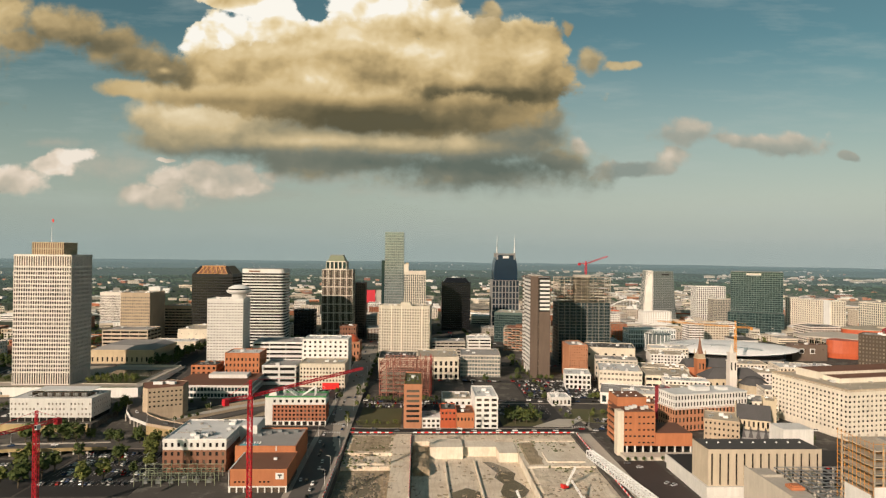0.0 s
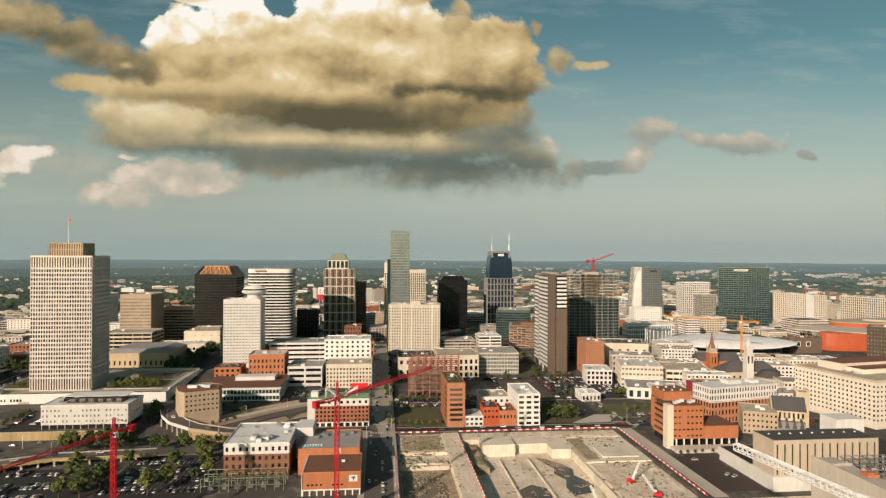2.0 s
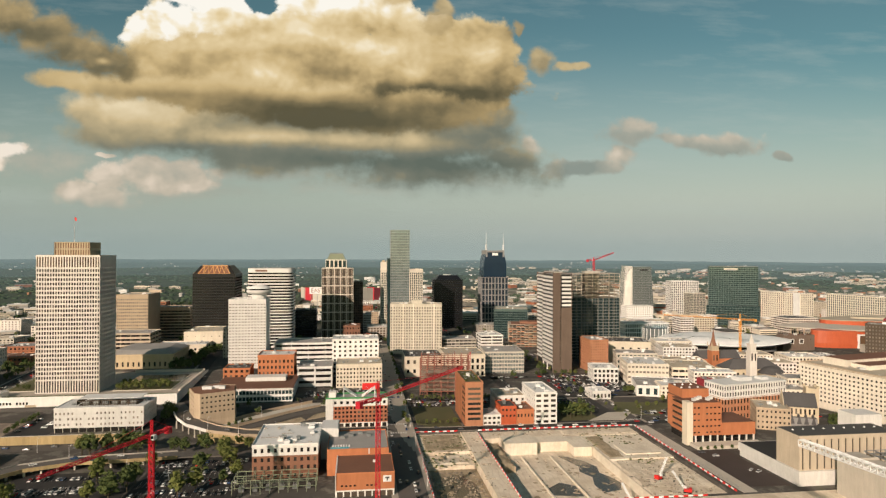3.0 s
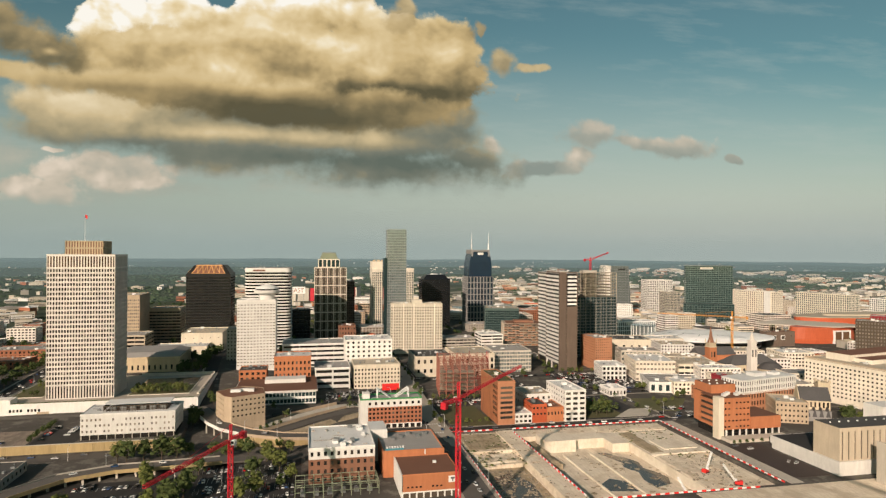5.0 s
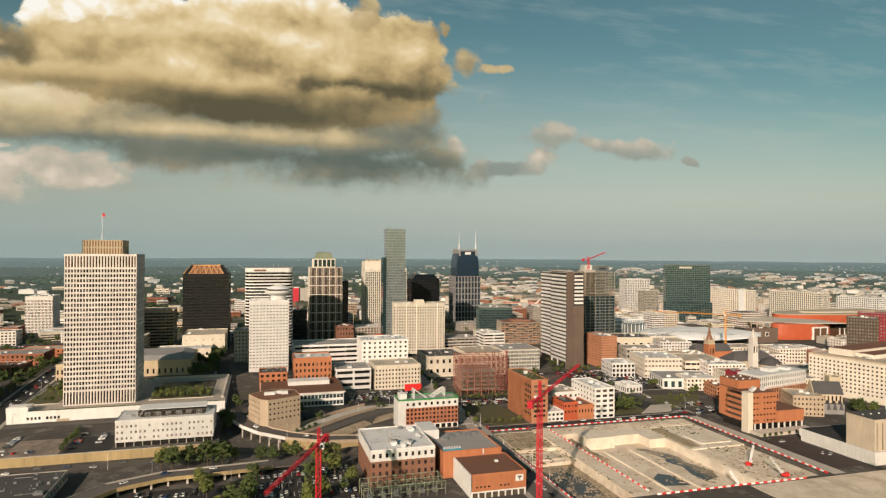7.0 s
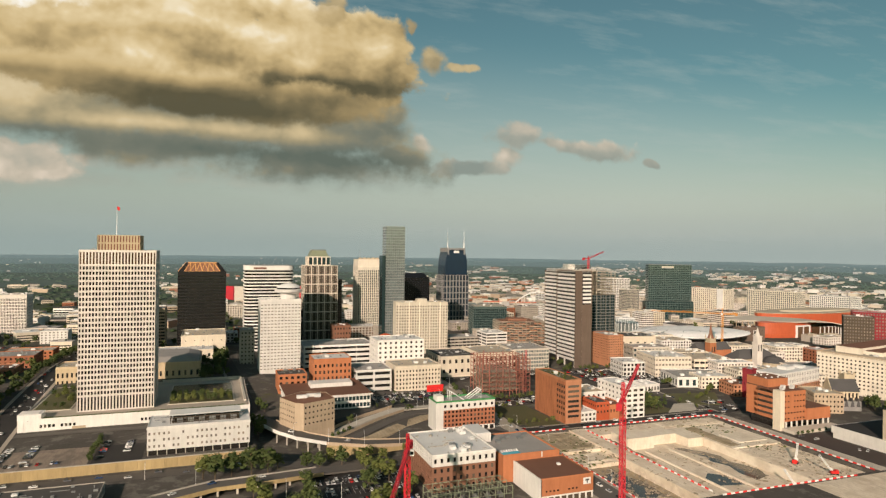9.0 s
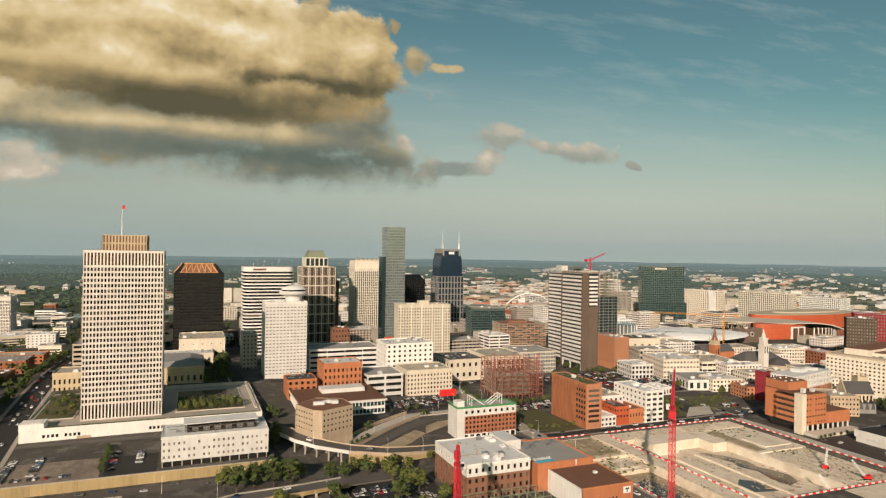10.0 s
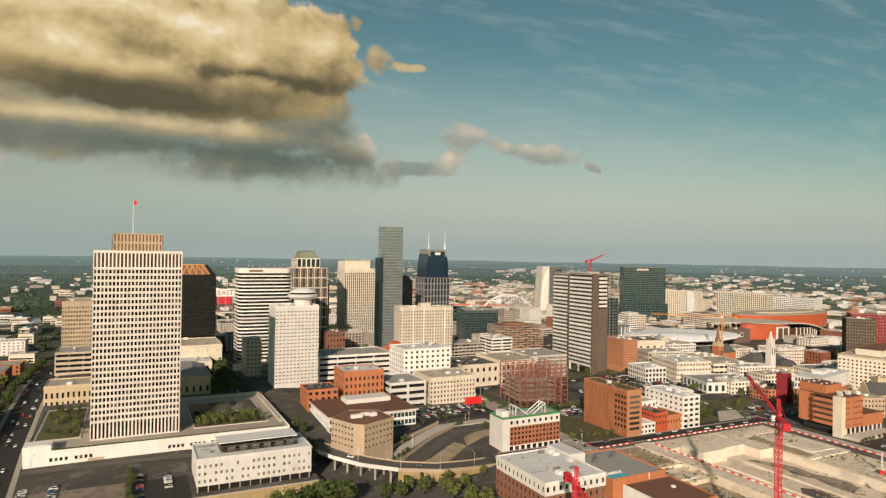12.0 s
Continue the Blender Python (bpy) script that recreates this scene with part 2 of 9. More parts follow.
# each bank of cloud: rounded masses (centre, half width and height), light and dark spots, tones, then base, slope, middle, lumps, relief, raggedness, softness, cover
BANKS = (
    # thin sheets low under the cloud
    (((800, 338, 220, 20), (960, 335, 100, 22), (600, 320, 200, 14), (430, 345, 180, 22), (220, 300, 130, 34), (120, 262, 60, 12)),
     ((880, 335, 200, 26, -0.30), (240, 300, 160, 40, 0.12), (760, 345, 120, 8, 0.2)), "pink", 0.36, 0.6, 320, 0.5, 0.5, 1.3, 1.3, 0.62),
    # pink heads low down, and the small clouds apart
    (((62, 326, 42, 22), (18, 338, 40, 13), (110, 300, 36, 14), (146, 284, 34, 9), (300, 354, 46, 24), (326, 322, 34, 22), (372, 312, 44, 18), (420, 322, 60, 20), (318, 284, 14, 4)),
     ((292, 345, 46, 26, 0.26), (60, 318, 60, 22, 0.22), (330, 306, 40, 12, 0.2), (440, 325, 60, 26, -0.2), (130, 285, 50, 10, 0.2)), "pink", 0.60, 3.4, 330, 1.9, 2.0, 1.0, 0.5, 0.95),
    (((1245, 236, 66, 25), (1300, 240, 50, 14), (1206, 272, 36, 24), (1134, 299, 58, 12), (1185, 297, 34, 12), (1395, 246, 82, 23), (1350, 248, 50, 14), (1050, 250, 18, 18), (1532, 271, 16, 8), ),
     ((1120, 300, 80, 20, -0.40), (1245, 218, 70, 12, 0.16), (1250, 252, 60, 12, -0.18), (1196, 268, 22, 14, 0.36), (1395, 236, 80, 10, 0.10), (1395, 260, 80, 12, -0.18), (1050, 244, 16, 10, 0.3), ), "pink", 0.40, 2.6, 262, 1.4, 1.5, 1.0, 0.62, 0.9),
    # the low body: cream to the left, grey and blue below
    (((290, 216, 52, 34), (380, 222, 130, 48), (330, 252, 90, 26), (520, 236, 190, 56), (700, 250, 240, 62), (860, 244, 180, 74), (950, 240, 90, 72), (1000, 280, 60, 32), (985, 205, 40, 40), (850, 306, 200, 36), (640, 288, 230, 30), (470, 266, 150, 26)),
     ((350, 212, 140, 38, 0.30), (620, 256, 170, 11, 0.30), (850, 258, 130, 12, 0.12), (780, 292, 300, 18, -0.34), (970, 250, 90, 70, -0.20), (880, 212, 30, 9, 0.40), (835, 250, 20, 16, 0.26), (480, 278, 130, 14, -0.22), (660, 226, 150, 16, -0.25), (900, 190, 120, 24, -0.2)), "cool", 0.44, 3.2, 260, 0.9, 1.0, 0.6, 0.70, 1.0),
    # white heads behind
    (((390, 80, 46, 28), (428, 62, 46, 34), (470, 70, 70, 36), (505, 28, 42, 44), (478, 10, 34, 26), (425, 4, 56, 20), (560, 72, 60, 30), (610, 56, 34, 20), (655, 12, 44, 30), (690, 22, 54, 36), (745, 34, 62, 36), (800, 44, 40, 30), (858, 58, 44, 22)),
     ((440, 50, 120, 60, 0.22), (690, 14, 110, 30, 0.18), (800, 60, 120, 40, -0.10), (425, 2, 60, 16, -0.22)), "warm", 0.77, 1.5, 60, 1.9, 2.0, 0.6, 0.18),
    # the upper body
    (((440, 112, 96, 28), (560, 104, 120, 44), (680, 92, 120, 50), (800, 92, 110, 48), (880, 92, 90, 44), (960, 76, 62, 42), (985, 118, 44, 42), (930, 146, 90, 40), (800, 160, 180, 38), (600, 160, 180, 50), (440, 148, 100, 40)),
     ((890, 168, 140, 18, -0.50), (980, 150, 60, 30, -0.12), (700, 142, 90, 14, -0.14), (585, 140, 60, 34, 0.18), (660, 70, 140, 22, 0.12), (950, 84, 36, 26, 0.12), (960, 52, 80, 14, -0.16), (430, 132, 80, 30, -0.06), (860, 130, 50, 22, -0.10)), "warm", 0.55, 2.3, 122, 1.4, 1.5, 0.7, 0.32),
    # the middle bank with its dark belly
    (((262, 166, 70, 16), (360, 170, 110, 24), (480, 176, 130, 34), (620, 196, 170, 38), (740, 214, 160, 30), (860, 200, 120, 34), (660, 222, 120, 20)),
     ((680, 220, 170, 24, -0.46), (560, 196, 120, 14, -0.16), (840, 190, 140, 16, -0.16), (330, 164, 120, 16, 0.10), (600, 166, 120, 14, 0.14), (410, 186, 110, 9, -0.14)), "warm", 0.46, 3.6, 188, 0.6, 0.7, 0.8, 0.55, 0.97),
    # the brown arm
    (((14, 30, 52, 48), (50, 78, 50, 20), (112, 48, 48, 30), (160, 60, 56, 36), (214, 88, 56, 34), (262, 112, 56, 30), (310, 130, 54, 28), (345, 138, 28, 20), (-110, 90, 130, 70), (-190, 190, 160, 60)),
     ((200, 92, 50, 20, -0.20), (280, 130, 80, 24, -0.14), (20, 24, 40, 36, 0.14), (110, 44, 40, 20, 0.10), (314, 136, 12, 6, 0.4), (70, 70, 60, 20, -0.05)), "warm", 0.33, 1.6, 90, 1.2, 1.2, 1.0, 0.7, 0.94),
    # stray puffs
    (((1057, 99, 24, 25), (1098, 114, 24, 9), (1125, 112, 22, 8), (803, 2, 30, 12), (872, 34, 22, 22), (880, 12, 20, 12), (1028, 48, 7, 16)),
     ((1064, 108, 20, 14, -0.12), (870, 28, 40, 30, -0.16)), "warm", 0.46, 1.6, 90, 0.9, 1.1, 0.9, 0.6, 0.85),
)
cloud_backdrop()


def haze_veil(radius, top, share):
    """A glowing see-through curtain added far off for haze: thin everywhere, thinning out upwards."""
    m = bpy.data.materials.new("haze_glow")
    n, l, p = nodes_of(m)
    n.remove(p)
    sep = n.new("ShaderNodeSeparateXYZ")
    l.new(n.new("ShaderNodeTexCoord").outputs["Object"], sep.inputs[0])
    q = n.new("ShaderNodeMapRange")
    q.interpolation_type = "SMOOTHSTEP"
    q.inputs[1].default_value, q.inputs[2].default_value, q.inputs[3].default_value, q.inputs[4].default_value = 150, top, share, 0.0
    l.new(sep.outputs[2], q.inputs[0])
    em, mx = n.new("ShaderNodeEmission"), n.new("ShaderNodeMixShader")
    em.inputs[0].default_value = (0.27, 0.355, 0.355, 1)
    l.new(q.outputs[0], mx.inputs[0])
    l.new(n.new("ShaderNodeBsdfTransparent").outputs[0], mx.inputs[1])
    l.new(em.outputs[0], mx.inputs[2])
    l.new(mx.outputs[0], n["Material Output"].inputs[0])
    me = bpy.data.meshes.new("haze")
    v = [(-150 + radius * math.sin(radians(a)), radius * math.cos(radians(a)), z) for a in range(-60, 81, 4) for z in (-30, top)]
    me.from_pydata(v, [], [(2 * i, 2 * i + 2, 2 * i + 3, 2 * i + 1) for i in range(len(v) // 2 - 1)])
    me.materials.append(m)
    tagged(new("haze", me), "added glowing curtain for thin bluish evening haze over the far land", "haze", kind="structure")


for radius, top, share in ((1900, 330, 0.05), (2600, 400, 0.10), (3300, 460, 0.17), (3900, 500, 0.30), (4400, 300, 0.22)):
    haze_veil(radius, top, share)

for nm, a, kw in (
    ("stone_white", (0.80, 0.73, 0.66), {}), ("white_paint", (0.80, 0.77, 0.725), dict(streak=0.15)), ("cream_pale", (0.80, 0.72, 0.60), {}), ("pier_brown", (0.16, 0.115, 0.088), {}), ("lot_tan", (0.30, 0.235, 0.18), dict(streak=0, b=(0.22, 0.175, 0.14))), ("cream", (0.74, 0.65, 0.52), {}),
    ("beige", (0.55, 0.46, 0.35), {}), ("tan", (0.53, 0.41, 0.29), {}), ("brick", (0.34, 0.13, 0.07), dict(rnd=0.2)),
    ("brick_orange", (0.50, 0.19, 0.085), dict(b=(0.38, 0.14, 0.065))), ("brick_brown", (0.25, 0.12, 0.075), {}), ("brick_pink", (0.48, 0.22, 0.12), {}),
    ("concrete", (0.42, 0.38, 0.33), {}), ("concrete_pale", (0.58, 0.52, 0.44), {}), ("concrete_raw", (0.54, 0.46, 0.36), {}),
    ("roof_white", (0.72, 0.71, 0.69), dict(streak=0)), ("roof_grey", (0.36, 0.34, 0.32), dict(streak=0)),
    ("roof_dark", (0.09, 0.085, 0.08), dict(streak=0)), ("roof_brown", (0.20, 0.095, 0.06), dict(streak=0)),
    ("roof_tan", (0.50, 0.43, 0.33), dict(streak=0)), ("black_metal", (0.018, 0.017, 0.016), dict(rough=0.4, streak=0.1, bump=0.05)),
    ("dark_brown", (0.10, 0.075, 0.055), {}), ("grey_metal", (0.33, 0.34, 0.34), dict(rough=0.45, metal=0.6, streak=0.1)),
    ("steel_red", (0.30, 0.115, 0.08), dict(rough=0.6, streak=0.1)), ("crane_red", (0.60, 0.025, 0.04), dict(rough=0.45, streak=0.1, bump=0.03)),
    ("crane_orange", (0.75, 0.32, 0.04), dict(rough=0.45, streak=0.1, bump=0.03)), ("red_paint", (0.72, 0.03, 0.025), dict(rough=0.5, streak=0.1)),
    ("white_metal", (0.84, 0.83, 0.81), dict(rough=0.5, metal=0.0, streak=0.12, bump=0.04)), ("green_steel", (0.27, 0.30, 0.20), dict(rough=0.6, streak=0.15)),
    ("green_trim", (0.06, 0.26, 0.09), dict(rough=0.6)), ("navy", (0.011, 0.013, 0.017), dict(rough=0.3, streak=0.05)),
    ("blue_glass_solid", (0.015, 0.03, 0.055), dict(rough=0.2, streak=0.05, spec=0.8)), ("sand", (0.70, 0.60, 0.47), dict(streak=0, scale=0.35)),
    ("slab", (0.74, 0.67, 0.56), dict(streak=0, scale=0.4)), ("soil", (0.36, 0.26, 0.16), dict(streak=0)), ("rubble", (0.30, 0.25, 0.19), dict(streak=0, rnd=0.35)),
    ("asphalt", (0.040, 0.037, 0.035), dict(streak=0, b=(0.026, 0.024, 0.023))), ("asphalt_worn", (0.13, 0.115, 0.102), dict(streak=0)), ("asphalt_dark", (0.06, 0.045, 0.04), dict(streak=0)),
    ("pavement", (0.40, 0.35, 0.29), dict(streak=0)), ("paint_white", (0.75, 0.72, 0.66), dict(streak=0)), ("ochre_wall", (0.46, 0.34, 0.17), dict(streak=0.25)),
    ("grass", (0.075, 0.082, 0.034), dict(streak=0, b=(0.125, 0.105, 0.05), bump=0.4)), ("bark", (0.10, 0.075, 0.05), {}), ("tyre", (0.02, 0.02, 0.02), {}),
    ("slate", (0.10, 0.095, 0.095), dict(streak=0.1)), ("copper_red", (0.55, 0.12, 0.05), dict(rough=0.5)), ("church_stone", (0.58, 0.48, 0.34), {}),
    ("grey_stone", (0.27, 0.26, 0.25), {}), ("ivory", (0.64, 0.575, 0.47), {}), ("crimson", (0.27, 0.03, 0.04), {}), ("teal_metal", (0.11, 0.155, 0.145), dict(rough=0.35, metal=0.4, streak=0.1)), ("brick_worn", (0.46, 0.175, 0.075), dict(b=(0.30, 0.115, 0.06), streak=0.45, rnd=0.1)), ("gold_stone", (0.66, 0.52, 0.34), {}), ("amber_metal", (0.62, 0.33, 0.13), dict(rough=0.5, streak=0.1, bump=0.04)),
):
    M[nm] = mat(nm, a, **kw)


def earth_mat(name, dry, pale, mud):
    """Trampled site earth: pale crust, darker damp patches, wheel tracks and grit."""
    m = bpy.data.materials.new(name)
    n, l, p = nodes_of(m)
    co = n.new("ShaderNodeTexCoord").outputs["Object"]
    grit = noisen(n, l, co, 1.6, 6, 0.7)
    col = mixc(n, l, ramp(n, l, noisen(n, l, co, 0.11, 6, 0.65), ((0.36, (0, 0, 0)), (0.60, (1, 1, 1)))), dry, pale)
    damp = ramp(n, l, noisen(n, l, scaled(n, l, co, (1, 0.55, 1)), 0.065, 7, 0.68), ((0.53, (0, 0, 0)), (0.63, (1, 1, 1))))
    col = mixc(n, l, mathn(n, l, "MULTIPLY", damp, 0.75), col, mud)
    w = n.new("ShaderNodeTexWave")
    w.inputs["Scale"].default_value, w.inputs["Distortion"].default_value, w.inputs["Detail"].default_value, w.inputs["Detail Scale"].default_value = 0.10, 9.0, 4.0, 0.6
    l.new(co, w.inputs["Vector"])
    track = ramp(n, l, w.outputs["Fac"], ((0.88, (0, 0, 0)), (0.97, (1, 1, 1))))
    col = mixc(n, l, mathn(n, l, "MULTIPLY", track, 0.35), col, mud)
    col = mixc(n, l, mathn(n, l, "MULTIPLY", grit, 0.35), col, tuple(c * 0.6 for c in dry))
    l.new(col, p.inputs["Base Color"])
    p.inputs["Roughness"].default_value, p.inputs["Specular IOR Level"].default_value = 0.95, 0.15
    bp = n.new("ShaderNodeBump")
    bp.inputs["Strength"].default_value, bp.inputs["Distance"].default_value = 0.6, 0.5
    l.new(mathn(n, l, "ADD", grit, mathn(n, l, "MULTIPLY", damp, -0.4)), bp.inputs["Height"])
    l.new(bp.outputs[0], p.inputs["Normal"])
    return m


M["sand"] = earth_mat("sand", (0.64, 0.53, 0.40), (0.80, 0.70, 0.565), (0.50, 0.40, 0.295))
M["slab"] = earth_mat("slab", (0.68, 0.59, 0.47), (0.79, 0.71, 0.59), (0.58, 0.495, 0.385))
M["soil"] = earth_mat("soil", (0.33, 0.26, 0.17), (0.46, 0.37, 0.26), (0.19, 0.15, 0.095))
M["lot_tan"] = earth_mat("lot_tan", (0.25, 0.20, 0.16), (0.33, 0.265, 0.21), (0.17, 0.14, 0.115))
M["pane"] = glass_mat("pane", (0.018, 0.016, 0.015), (0.11, 0.09, 0.07), 0.15)
M["pane_blind"] = glass_mat("pane_blind", (0.085, 0.067, 0.052), (0.20, 0.16, 0.12), 0.35, 0.3)
M["pane_brown"] = glass_mat("pane_brown", (0.05, 0.028, 0.016), (0.12, 0.07, 0.04), 0.3)
M["pane_teal"] = glass_mat("pane_teal", (0.022, 0.04, 0.042), (0.055, 0.08, 0.08), 0.25, 0.07, 0.25)
# pale base colours of the next two put reflected sky into the glass
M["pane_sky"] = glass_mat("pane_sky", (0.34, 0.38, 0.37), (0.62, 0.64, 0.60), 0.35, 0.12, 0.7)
M["pane_pale_sky"] = glass_mat("pane_pale_sky", (0.26, 0.30, 0.30), (0.36, 0.40, 0.39), 0.3, 0.09, 0.6)
M["pane_curtain"] = glass_mat("pane_curtain", (0.075, 0.062, 0.05), (0.20, 0.165, 0.13), 0.35, 0.3)
M["pane_sea"] = glass_mat("pane_sea", (0.09, 0.13, 0.135), (0.16, 0.19, 0.185), 0.3, 0.1, 0.5)
M["pane_blue"] = glass_mat("pane_blue", (0.02, 0.03, 0.042), (0.04, 0.055, 0.07), 0.3, 0.07, 0.2)
M["pane_black"] = glass_mat("pane_black", (0.008, 0.008, 0.008), (0.02, 0.018, 0.016), 0.3, 0.2)
M["water"] = mat("water", (0.085, 0.075, 0.06), rough=0.16, streak=0, bump=0.0, spec=0.6)
M["river"] = mat("river", (0.05, 0.07, 0.06), rough=0.1, streak=0, bump=0.02, spec=0.6)
M["pool_water"] = mat("pool_water", (0.10, 0.45, 0.55), rough=0.1, streak=0, bump=0.0, spec=0.6)


def leaf_mat(name, a, b):
    m = bpy.data.materials.new(name)
    n, l, p = nodes_of(m)
    co = n.new("ShaderNodeTexCoord").outputs["Object"]
    r = mathn(n, l, "FRACT", mathn(n, l, "ADD", n.new("ShaderNodeObjectInfo").outputs["Random"], n.new("ShaderNodeNewGeometry").outputs["Random Per Island"]))
    f = mathn(n, l, "ADD", mathn(n, l, "MULTIPLY", noisen(n, l, co, 0.9, 3), 0.6), mathn(n, l, "MULTIPLY", r, 0.5), True)
    l.new(mixc(n, l, f, a, b), p.inputs["Base Color"])
    p.inputs["Roughness"].default_value = 0.9
    p.inputs["Specular IOR Level"].default_value = 0.1
    return m


M["leaf"] = leaf_mat("leaf", (0.045, 0.065, 0.018), (0.145, 0.15, 0.045))
M["leaf_dark"] = leaf_mat("leaf_dark", (0.028, 0.048, 0.018), (0.085, 0.10, 0.033))
# far and middle leaves are paled and blued: distance haze in their colour
M["leaf_far_hazed"] = leaf_mat("leaf_far_hazed", (0.05, 0.085, 0.06), (0.085, 0.12, 0.085))
M["leaf_mid_hazed"] = leaf_mat("leaf_mid_hazed", (0.03, 0.055, 0.035), (0.075, 0.10, 0.05))
M["leaf_wood"] = leaf_mat("leaf_wood", (0.018, 0.036, 0.018), (0.05, 0.07, 0.028))


# ---- mesh helpers ----
class Shape:
    """Collects boxes, prisms and tubes into one mesh."""

    def __init__(self):
        self.v, self.f = [], []

    def obox(self, p, u, n, a0, a1, d0, d1, z0, z1):
        k = len(self.v)
        for z in (z0, z1):
            for a, d in ((a0, d0), (a1, d0), (a1, d1), (a0, d1)):
                self.v.append((p[0] + u[0] * a + n[0] * d, p[1] + u[1] * a + n[1] * d, z))
        self.f += [tuple(k + i for i in q) for q in ((0, 3, 2, 1), (4, 5, 6, 7), (0, 1, 5, 4), (1, 2, 6, 5), (2, 3, 7, 6), (3, 0, 4, 7))]
        return self

    def box(self, x0, x1, y0, y1, z0, z1):
        return self.obox((0, 0), (1, 0), (0, 1), x0, x1, y0, y1, z0, z1)

    def prism(self, poly, z0, z1, top=None):
        """A polygon (counter-clockwise) drawn up from z0 to z1; top: another polygon at z1."""
        k, c = len(self.v), len(poly)
        zs = z1 if isinstance(z1, (list, tuple)) else [z1] * c
        zb = z0 if isinstance(z0, (list, tuple)) else [z0] * c
        self.v += [(x, y, z) for (x, y), z in zip(poly, zb)] + [(x, y, z) for (x, y), z in zip(top or poly, zs)]
        self.f += [tuple(k + i for i in reversed(range(c))), tuple(k + c + i for i in range(c))]
        self.f += [(k + i, k + (i + 1) % c, k + c + (i + 1) % c, k + c + i) for i in range(c)]
        return self

    def tube(self, a, b, r, r2=None, sides=6):
        a, b = Vector(a), Vector(b)
        r2 = r if r2 is None else r2
        w = (b - a).normalized()
        s = w.cross(Vector((0, 0, 1)) if abs(w.z) < 0.9 else Vector((1, 0, 0))).normalized()
        q = w.cross(s)
        k = len(self.v)
        for c, rr in ((a, r), (b, r2)):
            for i in range(sides):
                t = 2 * math.pi * i / sides
                self.v.append(tuple(c + s * (rr * math.cos(t)) + q * (rr * math.sin(t))))
        self.f += [(k + i, k + (i + 1) % sides, k + sides + (i + 1) % sides, k + sides + i) for i in range(sides)]
        self.f += [tuple(k + i for i in reversed(range(sides))), tuple(k + sides + i for i in range(sides))]
        return self

    def lathe(self, cx, cy, prof, sides=24):
        """Rings of (radius, z)."""
        k = len(self.v)
        for r, z in prof:
            for i in range(sides):
                t = 2 * math.pi * i / sides
                self.v.append((cx + r * math.cos(t), cy + r * math.sin(t), z))
        for j in range(len(prof) - 1):
            for i in range(sides):
                a, b = k + j * sides + i, k + j * sides + (i + 1) % sides
                self.f.append((a, b, b + sides, a + sides))
        e = k + (len(prof) - 1) * sides
        self.f += [tuple(k + i for i in reversed(range(sides))), tuple(e + i for i in range(sides))]
        return self

    def mesh(self, name, material):
        me = bpy.data.meshes.new(name)
        me.from_pydata(self.v, [], self.f)
        me.materials.append(M[material])
        return me


def thing(name, label, category, x, y, z, turn=0.0, group="", kind=""):
    ob = new(name)
    ob.empty_display_size = 2
    ob.matrix_basis = pose(x, y, z, 0, 0, turn)
    return tagged(ob, label, category, group, kind)


def part(name, shape, material, parent, label="", kind=""):
    ob = new(name, shape if isinstance(shape, bpy.types.Mesh) else shape.mesh(name, material))
    ob.parent = parent
    return tagged(ob, label, "", "", kind)


def solid(name, shape, material, label, category="", kind=""):
    """A thing that is one mesh, in world coordinates."""
    return tagged(new(name, shape.mesh(name, material)), label, category, "", kind)


PANES = {}


def pane_mesh(w, h, material):
    key = (round(w, 2), round(h, 2), material)
    if key not in PANES:
        PANES[key] = Shape().box(-w / 2, w / 2, -0.03, 0.05, -h / 2, h / 2).mesh("window", material)
    return PANES[key]


